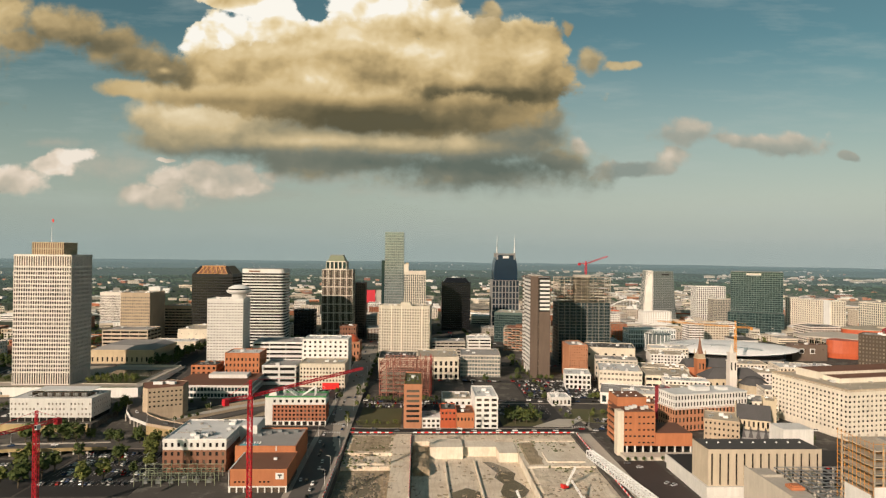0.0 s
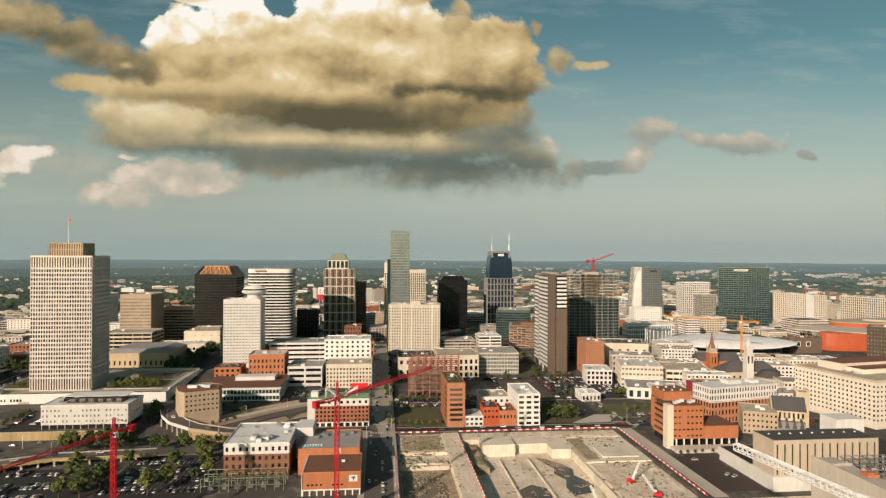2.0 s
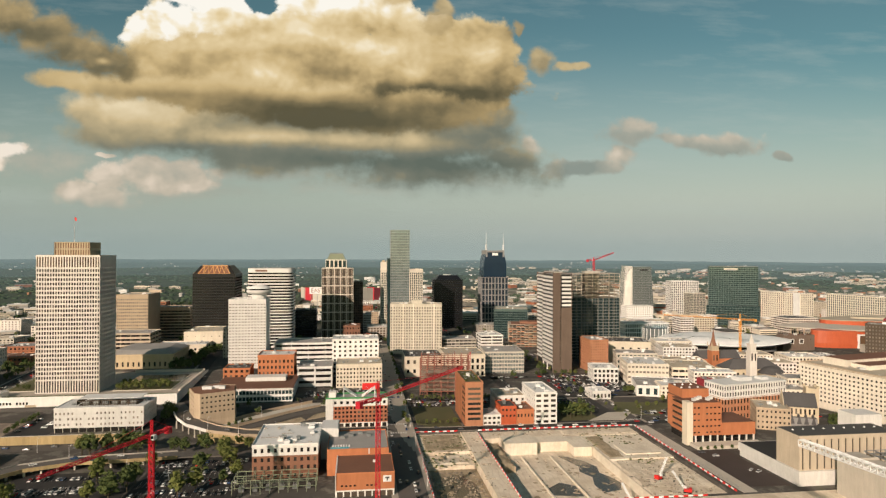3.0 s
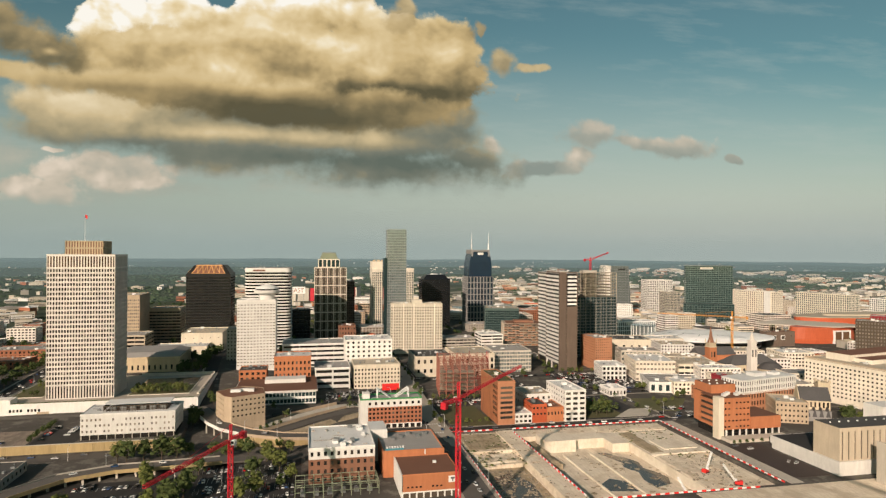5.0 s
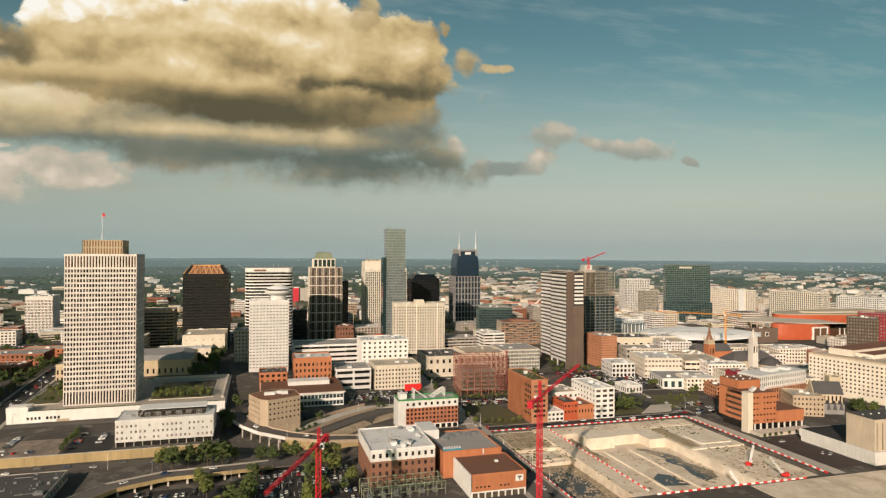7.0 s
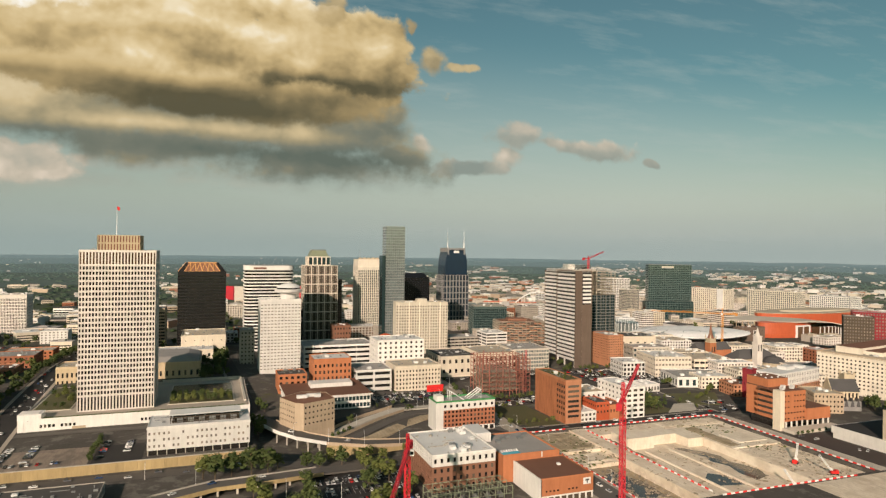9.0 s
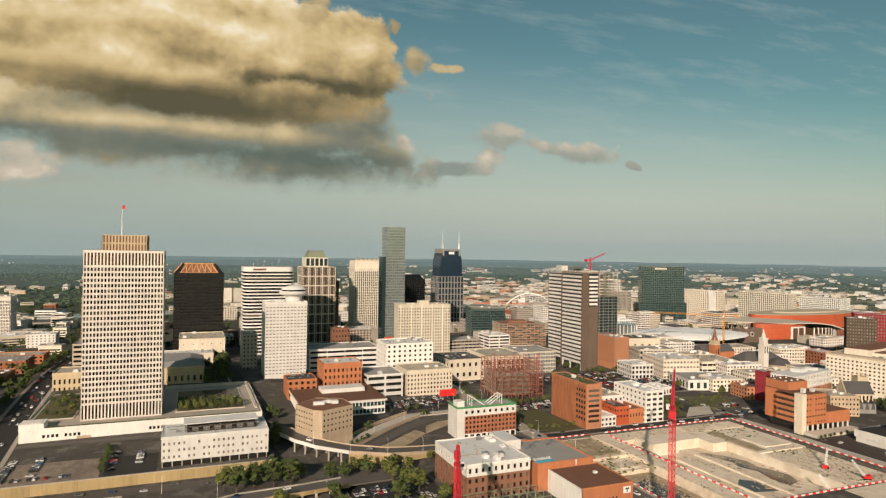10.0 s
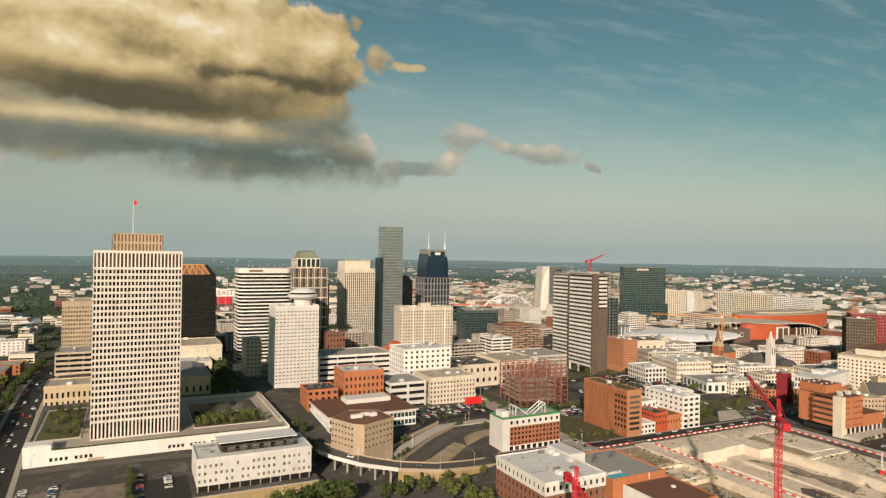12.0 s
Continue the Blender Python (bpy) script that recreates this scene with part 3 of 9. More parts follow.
class Front:
    """The facades of one building: one welded wall with window openings cut through to recessed panes."""

    def __init__(self):
        self.wall, self.panes, self.seen = Shape(), [], {}

    def vert(self, p, u, n, a, d, z):
        v = (p[0] + u[0] * a + n[0] * d, p[1] + u[1] * a + n[1] * d, z)
        k = (round(v[0], 3), round(v[1], 3), round(z, 3))
        if k not in self.seen:
            self.seen[k] = len(self.wall.v)
            self.wall.v.append(v)
        return self.seen[k]

    def add(self, p, u, n, a0, a1, z0, z1, nx, ny, wf, hf, rec=0.4, base=0.0, top=0.0, pier=0.0, skip=None):
        L, lo, hi = a1 - a0, z0 + base, z1 - top
        cw, ch = L / nx, (hi - lo) / ny
        mw, mh = max(cw * (1 - wf) / 2, 0.14), max(ch * (1 - hf) / 2, 0.1)
        A, Z = [a0], [z0] + ([lo] if base else [])
        for i in range(nx):
            A += [a0 + i * cw + mw, a0 + (i + 1) * cw - mw]
        for j in range(ny):
            Z += [lo + j * ch + mh, lo + (j + 1) * ch - mh]
        A.append(a1)
        Z += ([hi] if top else []) + [z1]
        j0 = 2 if base else 1
        V = lambda a, z, d=0.0: self.vert(p, u, n, a, d, z)
        F = self.wall.f
        for j in range(len(Z) - 1):
            w_row = j >= j0 and (j - j0) % 2 == 0 and (j - j0) // 2 < ny
            for i in range(len(A) - 1):
                x0, x1, y0, y1 = A[i], A[i + 1], Z[j], Z[j + 1]
                if w_row and i % 2 == 1 and not (skip and skip(i // 2, (j - j0) // 2)):
                    q = [(x0, y0), (x1, y0), (x1, y1), (x0, y1)]
                    for (ax, az), (bx, bz) in zip(q, q[1:] + q[:1]):
                        F.append((V(ax, az), V(bx, bz), V(bx, bz, -rec), V(ax, az, -rec)))
                    mx, mz = (x0 + x1) / 2, (y0 + y1) / 2
                    self.panes.append((p[0] + u[0] * mx - n[0] * (rec - 0.05), p[1] + u[1] * mx - n[1] * (rec - 0.05), mz, u, n, x1 - x0 + 0.02, y1 - y0 + 0.02))
                else:
                    F.append((V(x0, y0), V(x1, y0), V(x1, y1), V(x0, y1)))

    def finish(self, parent, wall, pane, single=0, label="", plabel=""):
        part("wall", self.wall, wall, parent, label)
        rest = Shape()
        for i, (x, y, z, u, n, w, h) in enumerate(self.panes):
            if i < single:
                ob = part("window", pane_mesh(w, h, pane), pane, parent)
                ob.matrix_basis = pose(x, y, z, 0, 0, math.degrees(math.atan2(u[1], u[0])))
            else:
                rest.obox((x, y), u, n, -w / 2, w / 2, -0.05, 0.03, z - h / 2, z + h / 2)
        if rest.v:
            part("glazing", rest, pane, parent, plabel, "stuff")


def roof_parts(parent, w, d, z, roof, parapet_mat, parapet=0.9, units=3, seed=1, rec=0.4, poly=None):
    """Roof skin, a parapet with a coping round it, and plant on top. Local to the building, centred."""
    rng = random.Random(seed)
    part("roof", Shape().box(-w / 2 + 0.3, w / 2 - 0.3, -d / 2 + 0.3, d / 2 - 0.3, z - 0.5, z + 0.05), roof, parent)
    s, t = Shape(), 0.35
    s.box(-w / 2 - 0.06, w / 2 + 0.06, -d / 2 - 0.06, -d / 2 + t, z - 0.03, z + parapet)
    s.box(-w / 2 - 0.06, w / 2 + 0.06, d / 2 - t, d / 2 + 0.06, z - 0.03, z + parapet)
    s.box(-w / 2 - 0.06, -w / 2 + t, -d / 2 + t, d / 2 - t, z - 0.03, z + parapet)
    s.box(w / 2 - t, w / 2 + 0.06, -d / 2 + t, d / 2 - t, z - 0.03, z + parapet)
    part("parapet", s, parapet_mat, parent)
    s, z0, z1, o = Shape(), z - 0.9, z - 0.42, 0.36
    s.box(-w / 2 - o, w / 2 + o, -d / 2 - o, -d / 2 + 0.1, z0, z1).box(-w / 2 - o, w / 2 + o, d / 2 - 0.1, d / 2 + o, z0, z1)
    s.box(-w / 2 - o, -w / 2 + 0.1, -d / 2 + 0.1, d / 2 - 0.1, z0, z1).box(w / 2 - 0.1, w / 2 + o, -d / 2 + 0.1, d / 2 - 0.1, z0, z1)
    part("cornice", s, parapet_mat, parent)
    if w > 14 and d > 12:
        v = Shape()
        for i in range(int(w * d / 90) + 3):
            x, y, r = rng.uniform(-w / 2 + 2, w / 2 - 2), rng.uniform(-d / 2 + 2, d / 2 - 2), rng.random()
            if r < 0.4:
                v.lathe(x, y, ((0.22, z), (0.22, z + 0.8), (0.4, z + 0.85), (0.3, z + 1.1)), 7)
            elif r < 0.75:
                a, b = rng.uniform(0.5, 1.3), rng.uniform(0.5, 1.1)
                v.box(x - a, x + a, y - b, y + b, z + 0.02, z + rng.uniform(0.6, 1.5))
            else:
                a = rng.uniform(2, min(w, d) / 3)
                v.box(x - a / 2 if x > 0 else x, x + (a / 2 if x > 0 else a), y - 0.2, y + 0.2, z + 0.25, z + 0.6)
        part("roof_vents", v, "grey_metal" if seed % 2 else "concrete", parent, "", "stuff")
    for i in range(units):
        a, b, c = rng.uniform(2, 5), rng.uniform(1.5, 4), rng.uniform(1.0, 2.6)
        x, y = rng.uniform(-w / 2 + 3.5, w / 2 - 3.5) if w > 9 else 0, rng.uniform(-d / 2 + 3, d / 2 - 3) if d > 8 else 0
        u = Shape().box(x - a / 2, x + a / 2, y - b / 2, y + b / 2, z + 0.3, z + c)
        u.box(x - a / 2 + 0.2, x + a / 2 - 0.2, y - b / 2 + 0.2, y + b / 2 - 0.2, z + 0.02, z + 0.3)
        u.lathe(x - a * 0.2, y, ((0.6, z + c), (0.6, z + c + 0.3)), 10)
        u.lathe(x + a * 0.22, y, ((0.6, z + c), (0.6, z + c + 0.3)), 10)
        part("roof_unit", u, rng.choice(("white_metal", "grey_metal", "roof_white")), parent)


def building(name, label, x0, x1, y0, y1, z0, z1, wall, front, side=None, pane="pane", roof="roof_grey", base=0.0, top=0.0, rec=0.4, units=3,
             single=0, parapet=0.9, core="", category="building", group="", pier=0.0, trim=None, seed=1, turn=0.0, blank=""):
    """A block: front and side are (bays, storeys, window share of the bay, of the storey)."""
    w, d, h = x1 - x0, y1 - y0, z1 - z0
    e = thing(name, label, category, (x0 + x1) / 2, (y0 + y1) / 2, z0, turn, group=group)
    X, Y = w / 2, d / 2
    side = side or (max(1, round(front[0] * d / w)), *front[1:])
    part("core", Shape().box(-X + rec, X - rec, -Y + rec, Y - rec, -3, h - 0.4), core or wall, e)
    f = Front()
    f.add((-X, -Y), (1, 0), (0, -1), 0, w, 0, h, *front, rec, base, top, pier)
    if "l" in blank:
        f.add((-X, Y), (0, -1), (-1, 0), 0, d, 0, h, 1, 1, 0.5, 0.5, rec, skip=lambda i, j: True)
    else:
        f.add((-X, Y), (0, -1), (-1, 0), 0, d, 0, h, *side, rec, base, top, pier)
    if "r" in blank:
        f.add((X, -Y), (0, 1), (1, 0), 0, d, 0, h, 1, 1, 0.5, 0.5, rec, skip=lambda i, j: True)
    else:
        f.add((X, -Y), (0, 1), (1, 0), 0, d, 0, h, *side, rec, base, top, pier)
    f.add((X, Y), (-1, 0), (0, 1), 0, w, 0, h, *front, rec, base, top, pier)
    f.finish(e, wall, pane, single)
    roof_parts(e, w, d, h, roof, trim or wall, parapet, units, seed)
    return e


# ---- ground ----
def hill(x, y):
    """Height of the land: a knoll behind the parking terraces, woods that climb to the ring of hills."""
    k = min(1, max(0, (-36 - x) / 44))
    z = 4.5 + 19.0 * math.exp(-((x + 350) / 200) ** 2 / 2 - ((y - 800) / 165) ** 2 / 2) * k * k * (3 - 2 * k)
    r = min(math.hypot(x + 150, y), 4700)
    if r > 1700:
        z += 94 * ((r - 1700) / 3000) ** 1.7
        z += 5 * noise.noise((x / 420, y / 420, 3.1)) * min(1, (r - 1700) / 500)
    return z
PIT = (-53.0, 128.0, 367.0, 516.0)      # the building site: x and y of its edges


def land(x, y):
    """The ground sheet with the terrace, the building site dug out of it and the river."""
    if PIT[0] < x < PIT[1] and PIT[2] < y < PIT[3]:
        return -6.0
    z = hill(x, y)
    if x < -150:
        if x < -262 and y >= 519.2:
            return max(z, 11.0)
        k = min(1, max(0, ((y - 480) / 130)))
        return 4.5 + (z - 4.5) * k * k * (3 - 2 * k)
    return z


def lines(lo, hi, near, step):
    a = [near[0] + i * step for i in range(int((near[1] - near[0]) / step) + 1)]
    s, v = step, near[0]
    while v > lo:
        s *= 1.22
        v -= s
        a.append(max(v, lo))
    s, v = step, near[1]
    while v < hi:
        s *= 1.16
        v += s
        a.append(min(v, hi))
    return a


gx = sorted(set(lines(-5200, 5200, (-480, 480), 16) + [PIT[0] - 0.02, PIT[0] + 0.02, PIT[1] - 0.02, PIT[1] + 0.02, -262.05, -261.95]))
gy = sorted(set(lines(-3000, 5000, (160, 960), 16) + [PIT[2] - 0.02, PIT[2] + 0.02, PIT[3] - 0.02, PIT[3] + 0.02, 519.1, 519.3]))
gs = Shape()
gs.v = [(x, y, land(x, y)) for y in gy for x in gx]
gs.f = [(j * len(gx) + i, j * len(gx) + i + 1, (j + 1) * len(gx) + i + 1, (j + 1) * len(gx) + i) for j in range(len(gy) - 1) for i in range(len(gx) - 1)]


def ground_mat():
    m = bpy.data.materials.new("ground")
    n, l, p = nodes_of(m)
    co = n.new("ShaderNodeTexCoord").outputs["Object"]
    off = n.new("ShaderNodeVectorMath")
    off.operation = "SUBTRACT"
    off.inputs[1].default_value = (60, 560, 0)
    l.new(co, off.inputs[0])
    ln = n.new("ShaderNodeVectorMath")
    ln.operation = "LENGTH"
    l.new(scaled(n, l, off.outputs[0], (0.8, 1, 0)), ln.inputs[0])
    d = mathn(n, l, "ADD", ln.outputs["Value"], mathn(n, l, "MULTIPLY", noisen(n, l, co, 0.006, 5), 700))
    town = ramp(n, l, mathn(n, l, "DIVIDE", d, 2000), ((0.45, (0, 0, 0)), (0.70, (1, 1, 1))))
    fine = noisen(n, l, co, 0.4, 6, 0.7)
    blocks = noisen(n, l, co, 0.025, 3)
    pave = mixc(n, l, blocks, (0.105, 0.094, 0.084), (0.036, 0.033, 0.030))
    pave = mixc(n, l, mathn(n, l, "MULTIPLY", fine, 0.5), pave, (0.13, 0.118, 0.102))
    worn = ramp(n, l, noisen(n, l, co, 0.07, 6, 0.7), ((0.52, (0, 0, 0)), (0.60, (1, 1, 1))))
    pave = mixc(n, l, mathn(n, l, "MULTIPLY", worn, 0.55), pave, (0.20, 0.185, 0.16))
    weeds = ramp(n, l, noisen(n, l, co, 0.035, 7, 0.72), ((0.60, (0, 0, 0)), (0.68, (1, 1, 1))))
    pave = mixc(n, l, mathn(n, l, "MULTIPLY", weeds, 0.8), pave, (0.07, 0.075, 0.03))
    green = mixc(n, l, noisen(n, l, co, 0.02, 6, 0.7), (0.03, 0.05, 0.035), (0.08, 0.09, 0.055))
    far = n.new("ShaderNodeVectorMath")
    far.operation = "SUBTRACT"
    far.inputs[1].default_value = (900, 1750, 0)
    l.new(co, far.inputs[0])
    fl = n.new("ShaderNodeVectorMath")
    fl.operation = "LENGTH"
    l.new(scaled(n, l, far.outputs[0], (0.7, 1.1, 0)), fl.inputs[0])
    yards = mathn(n, l, "ADD", mathn(n, l, "DIVIDE", fl.outputs["Value"], 1600), mathn(n, l, "MULTIPLY", noisen(n, l, co, 0.009, 5, 0.6), 0.9))
    yards = ramp(n, l, yards, ((0.72, (1, 1, 1)), (0.98, (0, 0, 0))))
    green = mixc(n, l, mathn(n, l, "MULTIPLY", yards, 0.85), green, mixc(n, l, ramp(n, l, noisen(n, l, co, 0.03, 4, 0.6), ((0.42, (0, 0, 0)), (0.58, (1, 1, 1)))), (0.20, 0.175, 0.14), (0.46, 0.40, 0.33)))
    l.new(mixc(n, l, town, pave, green), p.inputs["Base Color"])
    p.inputs["Roughness"].default_value = 0.95
    p.inputs["Specular IOR Level"].default_value = 0.1
    return m


M["ground"] = ground_mat()
tagged(new("ground", gs.mesh("ground", "ground")), "grey city ground passing into dark green wooded land", "ground", kind="structure")


def strip(name, label, pts, width, material, lift=0.06, kind="structure", thick=0.0, level=None):
    """A road or path along points, lying on the land, or at given heights with a thickness."""
    s, c = Shape(), []
    for (x0, y0, *za), (x1, y1, *zb) in zip(pts, pts[1:]):
        k = max(1, int(math.hypot(x1 - x0, y1 - y0) / 12))
        for i in range(k):
            f = i / k
            c.append((x0 + (x1 - x0) * f, y0 + (y1 - y0) * f, za[0] + (zb[0] - za[0]) * f if za else None))
    c.append((pts[-1][0], pts[-1][1], pts[-1][2] if len(pts[-1]) > 2 else None))
    for i, (x, y, z) in enumerate(c):
        a, b = c[max(0, i - 1)], c[min(len(c) - 1, i + 1)]
        dx, dy = b[0] - a[0], b[1] - a[1]
        q = math.hypot(dx, dy)
        nx, ny = -dy / q * width / 2, dx / q * width / 2
        for sg in (1, -1):
            px, py = x + nx * sg, y + ny * sg
            s.v.append((px, py, (z if z is not None else max(land(px, py), land(x, y))) + lift))
    n = len(c)
    s.f = [(2 * i, 2 * i + 1, 2 * i + 3, 2 * i + 2) for i in range(n - 1)]
    if thick:
        s.v += [(x, y, z - thick) for x, y, z in s.v]
        k = 2 * n
        s.f += [(k + 2 * i + 2, k + 2 * i + 3, k + 2 * i + 1, k + 2 * i) for i in range(n - 1)]
        s.f += [(2 * i + 2, 2 * i, k + 2 * i, k + 2 * i + 2)[::-1] for i in range(n - 1)] + [(2 * i + 1, 2 * i + 3, k + 2 * i + 3, k + 2 * i + 1)[::-1] for i in range(n - 1)]
    ob = new(name, s.mesh(name, material))
    return tagged(ob, label, name.replace("_", " "), kind=kind)


# streets and kerbs
strip("pavement", "pale concrete pavement beside the avenue", ((-67, 60), (-67, 1000)), 26, "pavement", 0.10)
strip("road", "worn grey asphalt avenue with lane lines", ((-67, 60), (-67, 1000)), 18, "asphalt_worn", 0.14)
strip("pavement", "pale pavement along the cross street", ((-130, 525.5), (150, 525.5)), 15, "pavement", 0.12)
strip("road", "dark asphalt cross street", ((-130, 525.5), (330, 525.5)), 10, "asphalt", 0.18)
strip("road", "asphalt street beside the building site", ((140, 240), (141, 520), (150, 900)), 11, "asphalt_worn", 0.16)
strip("road", "dark asphalt street behind the car parks", ((-130, 630), (330, 630)), 12, "asphalt", 0.16)
strip("road", "street climbing past the plaza", ((-436, 380), (-434, 560), (-438, 640), (-442, 900), (-447, 1500)), 18, "asphalt", 0.16)
strip("road", "street between the plaza and the hotel", ((-252, 590), (-262, 640), (-272, 760), (-288, 1000)), 13, "asphalt", 0.2)
strip("road", "dark street along the hotel and garages", ((-240, 735), (60, 728), (330, 735)), 12, "asphalt", 0.18)
strip("road", "dark street between blocks", ((-260, 830), (60, 832), (420, 838)), 13, "asphalt", 0.18)
strip("road", "dark street below the towers", ((-280, 1035), (60, 1035), (480, 1040)), 13, "asphalt", 0.2)
strip("pavement", "pale pavement beside the car parks", ((-56, 621), (330, 621)), 3, "pavement", 0.2)
strip("pavement", "pale pavement along the plaza street", ((-424.5, 560), (-427.5, 640), (-431.5, 900)), 3, "pavement", 0.22)
strip("pavement", "pale pavement beside the plaza street", ((-446, 560), (-449, 640), (-452, 900)), 3, "pavement", 0.22)
strip("pavement", "pale pavement beside the street corner", ((148, 525), (149, 640), (156, 900)), 3, "pavement", 0.22)
strip("pavement", "pale pavement beside the climbing street", ((-260.5, 600), (-270, 640), (-280, 760)), 2.5, "pavement", 0.26)
strip("road", "city street between the office towers", ((60, 640), (62, 1200)), 14, "asphalt", 0.18)
strip("road", "road below the retaining wall", ((-440, 508), (-262, 508), (-215, 492), (-176, 480)), 12, "asphalt_worn", 0.14)
for k in range(40):
    y = 330 + k * 16
    strip("lane_line", "white lane marking on the avenue", ((-67, y), (-67, y + 5)), 0.25, "paint_white", 0.17)


# ---- building site ----
def slab(name, label, x0, x1, y0, y1, z0, z1, material):
    s = Shape().prism(((x0, y0), (x1, y0), (x1, y1), (x0, y1)), z0, z1)
    return solid(name, s, material, label, "ground", "structure")


def dirt(label, x0, x1, y0, y1, z, amp, material, seed, slope=0.0):
    """A bank of earth with an uneven top and raked sides."""
    nx, ny = max(2, int((x1 - x0) / 2.2)), max(2, int((y1 - y0) / 2.2))
    s = Shape()
    for j in range(ny + 1):
        for i in range(nx + 1):
            x, y = x0 + (x1 - x0) * i / nx, y0 + (y1 - y0) * j / ny
            edge = i in (0, nx) or j in (0, ny)
            q = z + amp * (noise.noise((x / 13, y / 13, seed)) + 0.6 * noise.noise((x / 4.5, y / 4.5, seed))) + slope * (y - y0)
            s.v.append((x, y, q - 1.2 if edge else q))
    w = nx + 1
    s.f = [(j * w + i, j * w + i + 1, (j + 1) * w + i + 1, (j + 1) * w + i) for j in range(ny) for i in range(nx)]
    rim = [i for i in range(w)] + [j * w + nx for j in range(1, ny + 1)] + [ny * w + i for i in reversed(range(nx))] + [j * w for j in reversed(range(1, ny))]
    b = len(s.v)
    s.v += [(s.v[i][0], s.v[i][1], -7.0) for i in rim]
    m = len(rim)
    s.f += [(rim[i], b + i, b + (i + 1) % m, rim[(i + 1) % m]) for i in range(m)]
    return solid("site_ground", s, material, label, "ground", "structure")


slab("site_floor", "pale sandy floor of the excavation", -2.5, 127.9, 367.1, 515.9, -7, -3.2, "sand")
dirt("trampled earth near the small cranes", 79, 127, 368, 438, 2.5, 0.9, "sand", 4.4)
dirt("brown earth bank with debris", -51.5, -18, 472, 514, 3.6, 0.9, "soil", 2.2)
dirt("pale earth along the street", 64, 126.5, 499, 514.5, 4.0, 0.5, "sand", 3.7)
dirt("sandy bank on the corner ledge", 79, 94, 442, 496, 3.6, 0.8, "soil", 6.1)
dirt("muddy bank in the small pit", -50, -20, 448, 468, 1.6, 0.9, "sand", 8.1)
dirt("sand heap beside the ramp", -2.4, 10, 440, 497, 1.0, 1.6, "soil", 9.4)
slab("haul_road", "beaten sand ramp across the site", -17, -3, 367.1, 515.9, -7, 4.55, "sand")
slab("site_floor", "muddy floor of the smaller pit", -52.9, -17.1, 367.1, 515.9, -7, -1.6, "soil")
slab("site_terrace", "flat sandy ledge along the street", -2.9, 127.8, 498, 515.8, -7, 3.6, "sand")
slab("site_terrace", "sandy ledge in the corner of the site", 78, 127.7, 440, 497.9, -7, 3.2, "slab")
slab("site_terrace", "lower ledge of packed sand", 84, 127.6, 367.2, 439.9, -7, 2.2, "sand")
slab("site_slab", "pale concrete slab", 95, 122, 448, 470, 2.0, 4.0, "slab")
slab("site_terrace", "gravel ledge in the small pit", -52.8, -17.2, 470, 515.7, -7, 3.4, "sand")
slab("site_terrace", "cut bank in the small pit", -52.7, -17.3, 446, 469.9, -7, 1.2, "sand")
solid("puddle", Shape().prism(((-46, 378), (-30, 374), (-24, 392), (-22, 414), (-30, 436), (-44, 430), (-49, 404)), -1.7, -1.52), "water", "shallow grey rain pool with rubble", "water", "structure")
for x0, x1, y0, y1, z in ((11, 36, 476, 497, 5.8), (36.3, 62, 482, 497, 4.2), (62.3, 77, 468, 497, 3.7)):
    slab("concrete_block", "pale cast concrete foundation block", x0, x1, y0, y1, -5, z, "slab")
for x, y0, y1 in ((22, 375, 468), (44, 372, 468)):
    slab("footing_wall", "low pale concrete footing wall", x - 0.5, x + 0.5, y0, y1, -4, -1.9, "slab")
slab("footing_wall", "low pale concrete footing wall", 22.6, 43.4, 372, 373, -4, -1.9, "slab")
slab("footing_wall", "retaining edge of the ledge", 77.2, 77.9, 372, 467, -5, 3.3, "slab")
for pts, lab in ((((23.5, 396), (42.5, 392), (42.5, 410), (34, 417), (23.5, 408)), "dark rain pool in a footing"),
                 (((57, 396), (70, 400), (75.5, 412), (72, 424), (68, 432), (71, 444), (66, 456), (57, 468), (50, 470), (54, 458), (58, 446), (55, 436), (60, 424), (56, 410)), "dark winding rain pool")):
    solid("puddle", Shape().prism(pts, -3.3, -3.14), "water", lab, "water", "structure")

rng = random.Random(5)
rub = Shape()
for i in range(420):
    if i % 3:
        x, y, z = rng.uniform(-51, -19), rng.uniform(368, 440), -1.6
    else:
        x, y, z = rng.uniform(80, 126), rng.uniform(368, 438), 2.2
    a = rng.uniform(0.3, 1.3)
    t = rng.uniform(0, 3.1)
    u = (math.cos(t), math.sin(t))
    rub.obox((x, y), u, (-u[1], u[0]), -a, a, -a * 0.5, a * 0.5, z - 0.2, z + rng.uniform(0.2, 0.9))
solid("rubble", rub, "rubble", "heaps of broken concrete and timber", "rubble", "stuff")


# striped barriers round the site
def barrier_mesh(col):
    return Shape().prism(((-1.5, -0.35), (1.5, -0.35), (1.5, 0.35), (-1.5, 0.35)), 0, 0.5, ((-1.5, -0.15), (1.5, -0.15), (1.5, 0.15), (-1.5, 0.15))).box(-1.48, 1.48, -0.14, 0.14, 0.5, 0.95).mesh("traffic_barrier", col)


